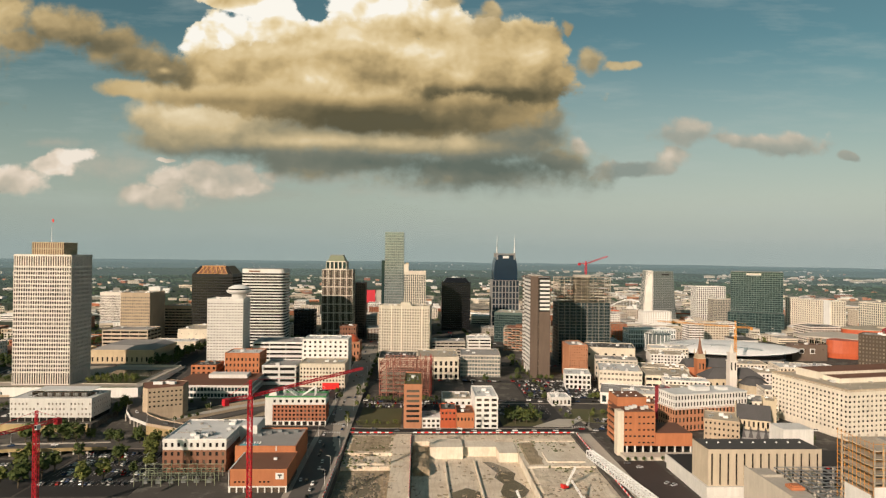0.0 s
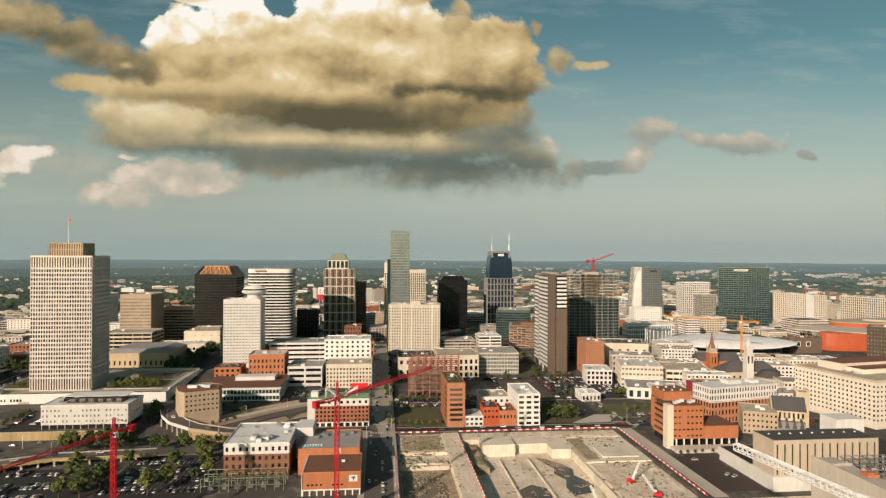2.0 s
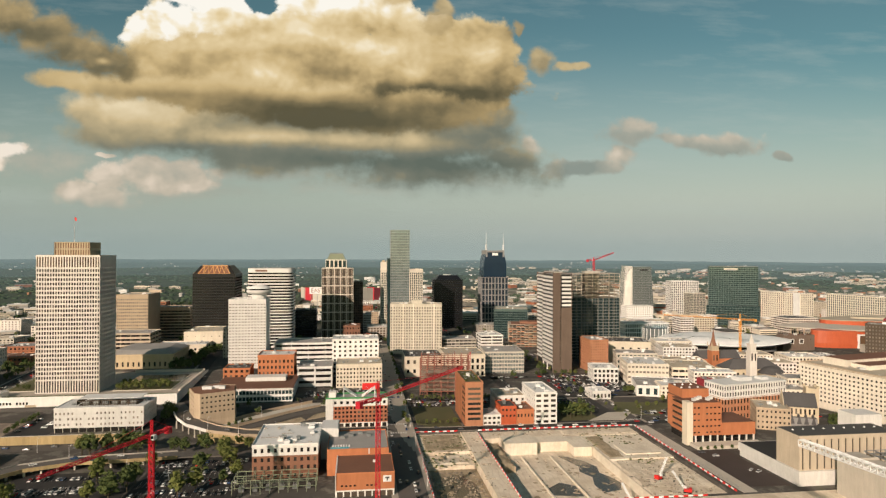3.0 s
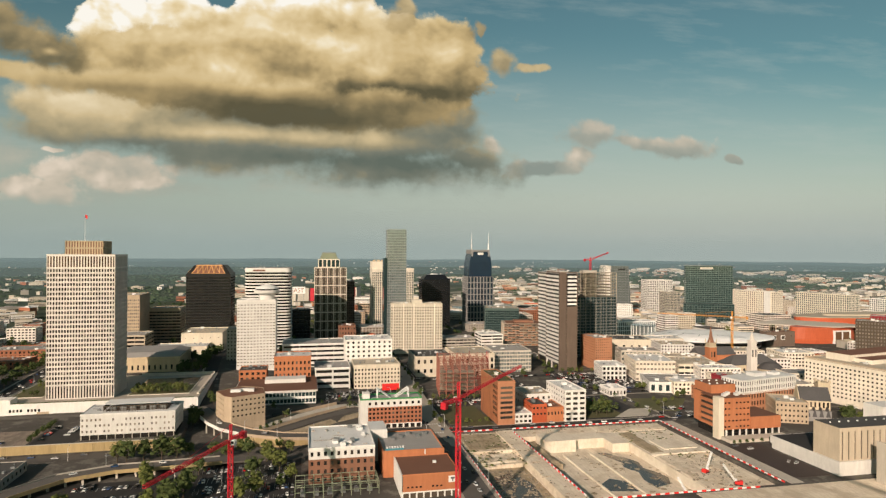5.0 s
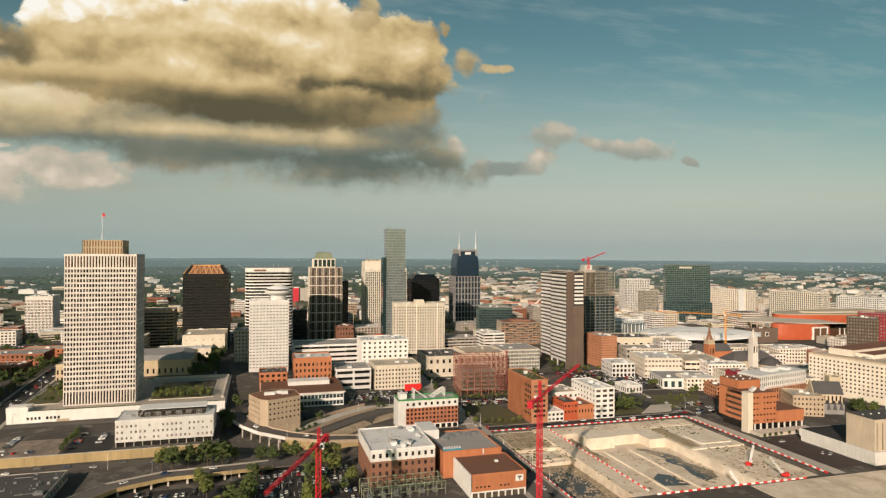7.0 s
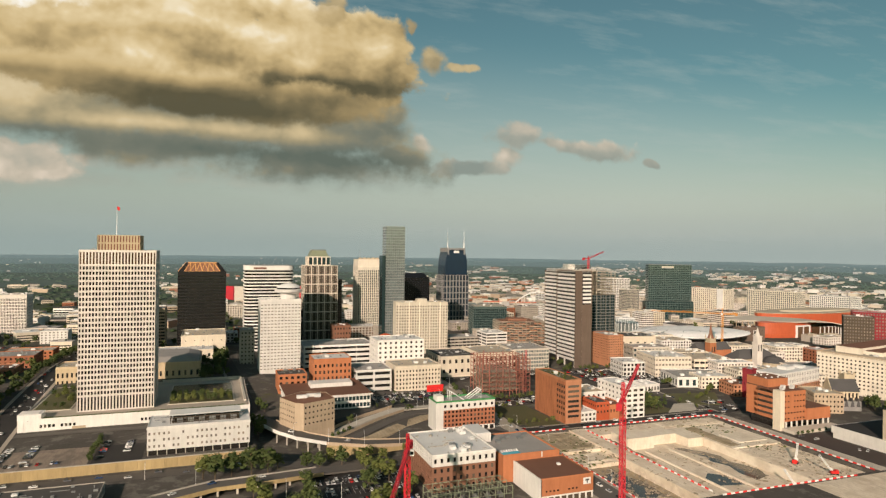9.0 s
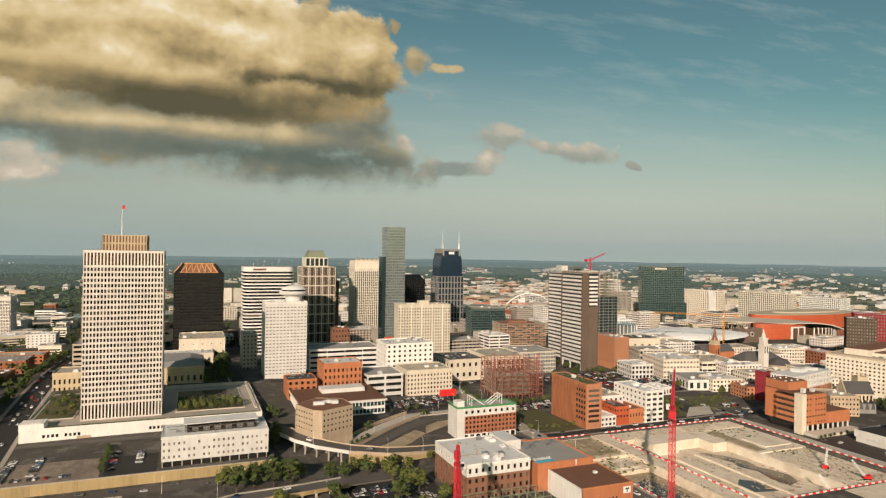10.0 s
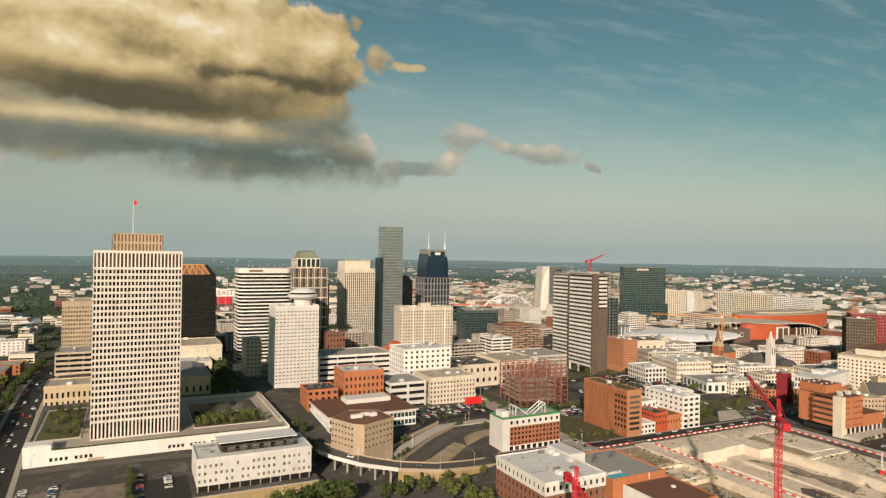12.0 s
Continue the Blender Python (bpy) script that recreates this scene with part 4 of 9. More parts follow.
BAR = {c: barrier_mesh(c) for c in ("red_paint", "white_metal")}
def barrier_line(pts, step=3.1):
    k = 0
    for (x0, y0, z0), (x1, y1, z1) in zip(pts, pts[1:]):
        L = math.hypot(x1 - x0, y1 - y0)
        for i in range(int(L / step)):
            f = (i + 0.5) * step / L
            c = "red_paint" if k % 2 else "white_metal"
            ob = new("traffic_barrier", BAR[c])
            ob.matrix_basis = pose(x0 + (x1 - x0) * f, y0 + (y1 - y0) * f, z0 + (z1 - z0) * f, 0, 0, math.degrees(math.atan2(y1 - y0, x1 - x0)))
            tagged(ob, ("red" if c == "red_paint" else "white") + " plastic traffic barrier beside the building site", "barrier", "site barriers")
            k += 1


barrier_line(((-56, 518, 4.6), (-18, 518, 4.6)))
barrier_line(((-2, 518, 4.6), (133, 518, 4.6)))
barrier_line(((133, 517, 4.6), (131, 366, 4.6)))
barrier_line(((-55, 516, 4.6), (-55, 366, 4.6)))
barrier_line(((-3.6, 512, 4.6), (-3.6, 372, 4.6)))
barrier_line(((-2, 366, 4.6), (60, 365.5, 4.6), (110, 364.5, 4.6)))

# chain-link fence on posts beside the site
fence = thing("site_fence", "grey mesh fence on posts along the site", "fence", 134.5, 440, 4.5)
for k in range(26):
    part("post", Shape().tube((0, -74 + k * 6, 0), (0, -74 + k * 6, 2.2), 0.06), "grey_metal", fence)
mesh_wires = Shape()
for z in (0.3, 0.8, 1.3, 1.8, 2.15):
    mesh_wires.tube((0, -74, z), (0, 76, z), 0.025, sides=4)
part("wire", mesh_wires, "grey_metal", fence)


# ---- terrace, retaining wall, plaza ----
wall = thing("retaining_wall", "long ochre stained concrete retaining wall", "wall", -330, 519, 4.4, kind="structure")
for k in range(22):
    part("panel", Shape().box(-110 + k * 8 + 0.04, -110 + k * 8 + 7.96, -0.9, 0.15, -1, 7.3), "ochre_wall", wall)
part("coping", Shape().box(-110, 66, -1.05, 0.3, 7.3, 7.6), "concrete_pale", wall)
slab("car_park", "worn asphalt parking terrace", -424, -366, 521, 584, 10.9, 11.12, "lot_tan")
slab("car_park", "dark asphalt parking terrace", -364, -334, 521, 584, 10.9, 11.14, "asphalt")
strip("road", "service road in front of the plaza wall", ((-424, 596), (-262, 590)), 8, "asphalt_worn", 0.2)

plaza = thing("plaza_podium", "white concrete plaza podium with a row of small windows", "podium", -343, 662, 11)
pz = 10.5
part("core", Shape().box(-80.6, 80.6, -56.6, 63, -4, pz), "concrete_pale", plaza)
pf = Front()
pf.add((-81, -57.5), (1, 0), (0, -1), 0, 162, -1, pz + 1.3, 60, 1, 0.62, 0.30, 0.6, 3.2, 2.0, skip=lambda i, j: not (5 <= i < 14 and i != 9 or 29 <= i < 48 and i % 5 != 4))
pf.add((-81, 63), (0, -1), (-1, 0), 0, 120.5, -1, pz + 1.3, 20, 1, 0.5, 0.3, 0.6, 3.2, 2.0, skip=lambda i, j: i % 4 == 0)
pf.add((81, -57.5), (0, 1), (1, 0), 0, 120.5, -1, pz + 1.3, 20, 1, 0.5, 0.3, 0.6, 3.2, 2.0, skip=lambda i, j: True)
pf.finish(plaza, "white_paint", "pane", 60)
part("garage_door", Shape().box(-46, -37, -57.75, -57.3, -1, 4.6), "tan", plaza)
part("stair_block", Shape().box(-81.2, -66, -57.6, -44, pz, pz + 4.6).box(-79, -68, -56, -46, pz + 4.6, pz + 4.9), "white_paint", plaza)
part("paving", Shape().box(-80, 80, -56.4, 62.5, pz, pz + 0.1), "pavement", plaza)
part("planter", Shape().box(18, 70, -36, 38, pz + 0.1, pz + 0.7), "concrete_pale", plaza)
part("lawn", Shape().box(19, 69, -35, 2, pz + 0.7, pz + 0.85), "grass", plaza)
part("pool", Shape().box(19, 69, 4, 37, pz + 0.7, pz + 0.8), "water", plaza)
part("planter", Shape().box(-79, -52, -30, 55, pz + 0.1, pz + 0.7), "concrete_pale", plaza)
part("lawn", Shape().box(-78, -53, -29, 54, pz + 0.7, pz + 0.9), "grass", plaza)
part("garden_wall", Shape().box(8, 79, 56, 58, pz, pz + 2.6).box(77, 79, -40, 56, pz, pz + 1.6), "concrete_pale", plaza)


# ---- towers ----
def zones(e, w, d, spec, wall, pane, single=0, rec=0.6, pier=0.0):
    """Facades on all four sides in bands: (z0, z1, front bays, side bays, storeys, share, share)."""
    X, Y = w / 2, d / 2
    f = Front()
    for z0, z1, nx, ns, ny, wf, hf in spec:
        f.add((-X, -Y), (1, 0), (0, -1), 0, w, z0, z1, nx, ny, wf, hf, rec, pier=pier)
        f.add((-X, Y), (0, -1), (-1, 0), 0, d, z0, z1, ns, ny, wf, hf, rec, pier=pier)
        f.add((X, -Y), (0, 1), (1, 0), 0, d, z0, z1, ns, ny, wf, hf, rec, pier=pier)
        f.add((X, Y), (-1, 0), (0, 1), 0, w, z0, z1, nx, ny, wf, hf, rec, pier=pier)
    f.finish(e, wall, pane, single)


def main_tower():
    e = thing("office_tower", "tall pale stone office tower with a dense window grid", "skyscraper", -362, 641.5, 21.6)
    w, d, h = 54.5, 39, 124.8
    part("core", Shape().box(-w / 2 + 0.8, w / 2 - 0.8, -d / 2 + 0.8, d / 2 - 0.8, 0, h - 0.5), "dark_brown", e)
    zones(e, w, d, ((0, 12, 24, 16, 1, 0.55, 0.86), (12.01, 113.6, 24, 16, 25, 0.62, 0.62)), "stone_white", "pane", 200, 0.8)
    zones(e, w, d, ((113.61, h, 24, 16, 1, 0.60, 0.84),), "stone_white", "pane_brown", 80, 0.8)
    roof_parts(e, w, d, h, "roof_tan", "stone_white", 0.9, 4, 3)
    p = Shape()
    ph = part("penthouse", Shape().box(-16, 14.5, -9.2, 14, h, h + 12.6), "brick_brown", e)
    f = Front()
    for q, u, n, L, k in (((-16.5, -9.8), (1, 0), (0, -1), 31.5, 14), ((-16.5, 14.6), (0, -1), (-1, 0), 24.4, 11), ((15, -9.8), (0, 1), (1, 0), 24.4, 11), ((15, 14.6), (-1, 0), (0, 1), 31.5, 14)):
        f.add(q, u, n, 0.5, L - 0.5, h, h + 12.9, k, 2, 0.48, 0.80, 0.5)
    part("wall", f.wall, "gold_stone", ph)
    pole = part("flagpole", Shape().tube((-4, 2, h + 12.6), (-4, 2, h + 37), 0.28, 0.1, 8), "white_metal", e)
    s = Shape()
    for i in range(6):
        s.obox((-4 + i * 0.35, 2 + 0.25 * math.sin(i * 1.1)), (1, 0), (0, 1), 0, 0.36, -0.04, 0.04, h + 33.6 - i * 0.12, h + 36.6 - i * 0.12)
    part("flag", s, "red_paint", pole, "small red flag")


main_tower()


def plan_rounded(w, d, r, k=5):
    p = []
    for cx, cy, a in ((w / 2 - r, -d / 2 + r, -90), (w / 2 - r, d / 2 - r, 0), (-w / 2 + r, d / 2 - r, 90), (-w / 2 + r, -d / 2 + r, 180)):
        p += [(cx + r * math.cos(radians(a + 90 * i / k)), cy + r * math.sin(radians(a + 90 * i / k))) for i in range(k + 1)]
    return p


def banded(name, label, cx, cy, z0, z1, plan, floors, share, wall, pane, turn=0, inset=0.7, top=2.5, roof="roof_grey"):
    """A tower of continuous window bands between storey-high sills, on any plan."""
    e = thing(name, label, "tower", cx, cy, z0, turn)
    h = z1 - z0
    inner = [(x - inset * x / max(1e-3, math.hypot(x, y)) * 1.2, y - inset * y / max(1e-3, math.hypot(x, y)) * 1.2) for x, y in plan]
    ch = (h - top) / floors
    for j in range(floors):
        part("band", Shape().prism(plan, j * ch - (3 if j == 0 else 0), (j + 1 - share) * ch), wall, e)
    part("crown", Shape().prism(plan, h - top, h), wall, e)
    g = Shape()
    for j in range(floors):
        g.prism(inner, (j + 1 - share) * ch - 0.1, (j + 1) * ch + 0.1)
    part("glazing", g, pane, e, "", "stuff")
    small = [(x * 0.96, y * 0.96) for x, y in plan]
    part("roof", Shape().prism(small, h, h + 0.1), roof, e)
    return e, h


# hotel with a round rooftop restaurant
hotel = building("hotel", "white hotel tower with a round rooftop restaurant", -245, -203.5, 745, 776, 20, 96, "white_paint", (12, 21, 0.62, 0.31), (8, 21, 0.60, 0.31), pane="pane_curtain", top=3, base=3, units=2, single=110, roof="roof_white", parapet=1.2)
lounge = part("roof_restaurant", Shape().lathe(10, 6, ((8.5, 76), (8.5, 81.5), (13.2, 83), (14.6, 84.3), (14.6, 86.2), (12.5, 86.8))), "white_paint", hotel)
part("window_band", Shape().lathe(10, 6, ((12.2, 86.7), (12.2, 88.4))), "pane", lounge)
part("dome", Shape().lathe(10, 6, ((12.9, 88.4), (12.6, 89.0), (9.6, 90.8), (5.5, 92.2), (1.5, 92.8))), "roof_white", lounge)

# black office tower with a lattice crown
black = building("office_tower", "black glass office tower with a copper lattice crown", -334, -275, 946, 1000, 16, 119, "black_metal", (18, 25, 0.9, 0.62), None, pane="pane_black", rec=0.5, units=0, core="black_metal", top=4, roof="roof_dark", parapet=0.4)
part("crown", Shape().prism(((-29, -26), (29, -26), (29, 26), (-29, 26)), 103, 115, ((-20, -18), (20, -18), (20, 18), (-20, 18))), "black_metal", black)
part("crown_panel", Shape().prism(((-22, -26.4), (22, -26.4), (22, -25.4), (-22, -25.4)), 103.3, 114.6, ((-17, -18.6), (17, -18.6), (17, -17.6), (-17, -17.6))), "brick_brown", black)
lat = Shape()
for k in range(6):
    for a, b in ((k, k + 0.5), (k + 1, k + 0.5)):
        lat.tube((-22 + a * 44 / 6, -26.6, 103.6), (-17 + b * 34 / 6, -18.9, 114.4), 0.7, sides=4)
        lat.tube((-29.4, -20 + a * 40 / 6, 103.6), (-20.4, -14 + b * 28 / 6, 114.4), 0.6, sides=4)
lat.box(-22.5, 22.5, -27, -26.2, 103.0, 104.0).box(-17.5, 17.5, -19.2, -18.4, 114.2, 115.4)
part("lattice", lat, "amber_metal", black)

band_e, band_h = banded("office_tower", "white office tower with rounded corners and dark window bands", -222, 936, 18, 128, plan_rounded(63, 44, 9), 25, 0.60, "white_paint", "pane", top=6)
part("sign_bar", Shape().box(-20, -4, -22.4, -22.1, band_h - 4.4, band_h - 2.2), "roof_brown", band_e, "dark sign bars")
ant = Shape()
for k in range(9):
    x, y = -24 + k * 6, -10 + (k * 7) % 20
    ant.tube((x, y, band_h), (x, y, band_h + 2 + (k * 3) % 4), 0.12, sides=5)
part("antennas", ant, "white_metal", band_e)

building("office_block", "tan office block with long window rows", -433, -391, 937, 992, 18, 90, "tan", (16, 15, 0.7, 0.5), None, pane="pane_blind", blank="r", top=4, units=3, roof="roof_tan")
# black panes close the open decks, standing in for the shade inside
building("parking_garage", "beige parking garage with open decks", -434, -372, 886, 932, 16, 42, "beige", (5, 5, 0.96, 0.5), None, pane="pane_black", rec=1.2, units=1, core="black_metal", roof="roof_grey")
building("office_tower", "pale ribbed office tower", -610, -569, 1235, 1275, 8, 72, "stone_white", (20, 12, 0.5, 0.75), None, top=5, units=4)
building("office_block", "tan office block with window bands", -396, -352, 1005, 1045, 10, 66, "tan", (8, 12, 0.97, 0.5), None, units=3, top=3)
building("theatre", "pale stone theatre block with blank walls", -326, -276, 872, 935, 16, 45, "cream", (5, 1, 0.1, 0.1), None, units=2, roof="roof_tan", base=18)
building("theatre", "low stepped wing of pale stone", -352, -290, 838, 871.6, 16, 33, "cream", (7, 1, 0.3, 0.3), None, units=1, roof="roof_white", base=6)


def memorial(x0, x1, y0, y1, z0, z1):
    e = thing("memorial_hall", "golden stone memorial hall with pilasters and a low roof", "hall", (x0 + x1) / 2, (y0 + y1) / 2, z0)
    X, Y, h = (x1 - x0) / 2, (y1 - y0) / 2, z1 - z0
    part("core", Shape().box(-X + 0.8, X - 0.8, -Y + 0.8, Y - 0.8, -3, h), "dark_brown", e)
    f = Front()
    f.add((-X, -Y), (1, 0), (0, -1), 0, 2 * X, -1, h, 13, 1, 0.35, 0.42, 0.8, 2, 5, pier=0.2)
    f.add((-X, Y), (0, -1), (-1, 0), 0, 2 * Y, -1, h, 12, 1, 0.3, 0.42, 0.8, 2, 5, pier=0.2)
    f.add((X, -Y), (0, 1), (1, 0), 0, 2 * Y, -1, h, 12, 1, 0.3, 0.42, 0.8, 2, 5, pier=0.2)
    f.finish(e, "gold_stone", "pane", 37)
    part("cornice", Shape().box(-X - 0.7, X + 0.7, -Y - 0.7, Y + 0.7, h - 1.2, h - 0.4), "gold_stone", e)
    part("roof", Shape().prism(((-X, -Y), (X, -Y), (X, Y), (-X, Y)), h - 0.4, h + 4, ((-X + 12, -Y + 9), (X - 12, -Y + 9), (X - 12, Y - 9), (-X + 12, Y - 9))), "roof_grey", e)


memorial(-374, -302, 737, 805, 20, 38)
building("court_house", "low pale stone court house with tall windows", -428, -386, 742, 775, 18, 36, "gold_stone", (11, 2, 0.4, 0.6), None, units=2, roof="roof_tan", top=3.5, single=40)
building("state_office", "pale stone office building behind trees", -520, -462, 655, 700, 12, 34, "cream", (12, 3, 0.5, 0.6), None, units=2, top=3, roof="roof_tan")


def stepped_tower():
    e = thing("office_tower", "gold stone and teal glass tower with a green hipped roof", "skyscraper", -133, 1072, 10)
    part("core", Shape().box(-25, 25, -21, 21, -3, 114), "dark_brown", e)
    zones(e, 51, 43, ((0, 115, 5, 4, 8, 0.86, 0.90),), "cream_pale", "pane_sea", 0, 0.8, 0.3)
    fine = Shape()
    for j in range(30):
        fine.box(-25.2, 25.2, -21.0, -20.6, 3.8 * j, 3.8 * j + 0.45)
        fine.box(-25.0, -24.6, -20.6, 21, 3.8 * j, 3.8 * j + 0.45)
        fine.box(24.6, 25.0, -20.6, 21, 3.8 * j, 3.8 * j + 0.45)
    part("spandrel", fine, "teal_metal", e, "", "stuff")
    bars = Shape()
    for i in range(15):
        x = -25.5 + 51 * (i + 0.5) / 15 + (0.85 if i % 3 == 0 else -0.85 if i % 3 == 2 else 0)
        if i % 3 != 1:
            bars.box(x - 0.22, x + 0.22, -21.2, -20.6, 0, 114)
    part("mullions", bars, "cream", e, "", "stuff")
    part("upper_block", Shape().box(-19, 14, -17, 17, 114, 128), "dark_brown", e)
    f = Front()
    f.add((-19.6, -17.6), (1, 0), (0, -1), 0, 34, 115, 129, 5, 1, 0.74, 0.8, 0.5)
    f.add((-19.6, 17.6), (0, -1), (-1, 0), 0.5, 34.5, 115, 129, 5, 2, 0.7, 0.8, 0.5)
    f.add((14.4, -17.6), (0, 1), (1, 0), 0.5, 34.5, 115, 129, 5, 2, 0.7, 0.8, 0.5)
    f.finish(e, "cream_pale", "pane_teal")
    part("roof", Shape().prism(((-17, -15), (12, -15), (12, 15), (-17, 15)), 129, 138.5, ((-13, -11), (8, -11), (8, 11), (-13, 11))), "green_steel", e)
    part("roof_frame", Shape().box(-13.4, 8.4, -11.4, -10.8, 138.4, 139.8).box(-13.4, 8.4, 10.8, 11.4, 138.4, 139.8).box(-13.4, -12.8, -10.8, 10.8, 138.4, 139.8).box(7.8, 8.4, -10.8, 10.8, 138.4, 139.8), "grey_metal", e)


stepped_tower()


def glass_slab(name, label, cx, cy, z0, z1, w, d, turn=0, nx=14, ns=10, ny=44, pane="pane_sky", wall="grey_metal", wf=0.9, hf=0.8):
    e = thing(name, label, "skyscraper", cx, cy, z0, turn)
    h = z1 - z0
    part("core", Shape().box(-w / 2 + 0.3, w / 2 - 0.3, -d / 2 + 0.3, d / 2 - 0.3, -3, h), "black_metal", e)
    zones(e, w, d, ((0, h, nx, ns, ny, wf, hf),), wall, pane, 0, 0.25)
    part("roof", Shape().box(-w / 2 + 0.5, w / 2 - 0.5, -d / 2 + 0.5, d / 2 - 0.5, h, h + 0.2), "roof_grey", e)
    return e


g505 = glass_slab("apartment_tower", "slender glass apartment tower coloured pale like reflected sky", -36, 984, 6, 185.5, 29, 22, 0, 9, 6, 44, "pane_pale_sky", "grey_metal", 0.93, 0.82)
part("fin", Shape().box(-19.5, -14.7, -9, 9, -3, 136), "pane_teal", g505)
vir = building("apartment_tower", "beige and green ribbed tower behind the glass tower", -59, 15, 1124, 1165, 4, 121, "cream_pale", (22, 26, 0.55, 0.8), None, pane="pane_teal", top=5, units=2)
zv = Shape().box(-37, 6, -20, 18, 117, 130)
part("upper_block", zv, "cream_pale", vir)
part("spire", Shape().tube((-30, 0, 130), (-30, 0, 152), 0.5, 0.1), "grey_metal", vir)
for k in range(6):
    part("merlon", Shape().box(-36 + k * 7.4, -31 + k * 7.4, -20.2, -18, 130, 133), "gold_stone", vir)
nv = building("office_tower", "dark navy glass office tower", 48, 104, 1224, 1262, 3, 98, "navy", (16, 26, 0.85, 0.7), None, pane="pane_black", units=0, core="navy", roof="roof_dark")
part("crown", Shape().prism(((-25, -17), (25, -17), (25, 17), (-25, 17)), 95.9, 104, ((-18, -13), (18, -13), (18, 13), (-18, 13))), "navy", nv)
part("roof_ring", Shape().lathe(0, 0, ((8, 104), (8, 105.5), (6, 105.5))), "roof_white", nv)


def spired_tower():
    e = thing("office_tower", "grey stone tower with a curved blue glass top and two spires", "skyscraper", 180, 1298, 3)
    w, d = 55, 46
    part("core", Shape().box(-w / 2 + 1, w / 2 - 1, -d / 2 + 1, d / 2 - 1, -3, 98), "navy", e)
    zones(e, w, d, ((0, 98, 8, 6, 8, 0.7, 0.86),), "grey_stone", "pane_blue", 0, 0.8, 0.3)
    blk = part("mid_block", Shape().box(-22, 22, -21, 21, 98, 118), "navy", e)
    f = Front()
    f.add((-22.5, -21.5), (1, 0), (0, -1), 0, 30, 98, 119, 5, 2, 0.65, 0.85, 0.5)
    part("wall", f.wall, "grey_stone", blk)
    s = Shape()
    prof = [(24, 96), (24, 118), (23.3, 128), (21.5, 138), (19.5, 145), (18.5, 152.5)]
    for (a, z0), (b, z1) in zip(prof, prof[1:]):
        s.prism(((-a, -22), (a, -22), (a, 22), (-a, 22)), z0, z1, ((-b, -22), (b, -22), (b, 22), (-b, 22)))
    part("glass_top", s, "blue_glass_solid", e)
    part("crown", Shape().box(-19.5, -16, -22.4, 22.4, 140, 154).box(16, 19.5, -22.4, 22.4, 140, 154).box(-16, 16, -22.3, -21, 149.5, 152.8), "grey_stone", e)
    part("sign_bar", Shape().box(-6, 6, -22.8, -22.3, 143, 148), "white_metal", e, "pale round sign")
    for x in (-18, 18):
        part("spire", Shape().lathe(x, -18, ((1.6, 152), (1.3, 165), (0.6, 166), (0.35, 188), (0.05, 192)), 8), "white_metal", e)


spired_tower()
ivb = building("apartment_block", "beige concrete apartment block with many small windows", -53, 20, 897, 925, 10, 77.5, "ivory", (20, 16, 0.56, 0.56), (7, 16, 0.5, 0.5), pane="pane_curtain", turn=-7, top=3, units=4, roof="roof_tan", single=140)


for x in (-32.8, -18.2, -3.7, 10.9, 25.5):
    part("pier", Shape().box(x - 0.9, x + 0.9, -14.5, -13.9, 0, 68.2), "cream_pale", ivb)
part("plant_room", Shape().box(-6, 8, -6, 6, 67.6, 72.5), "ivory", ivb)


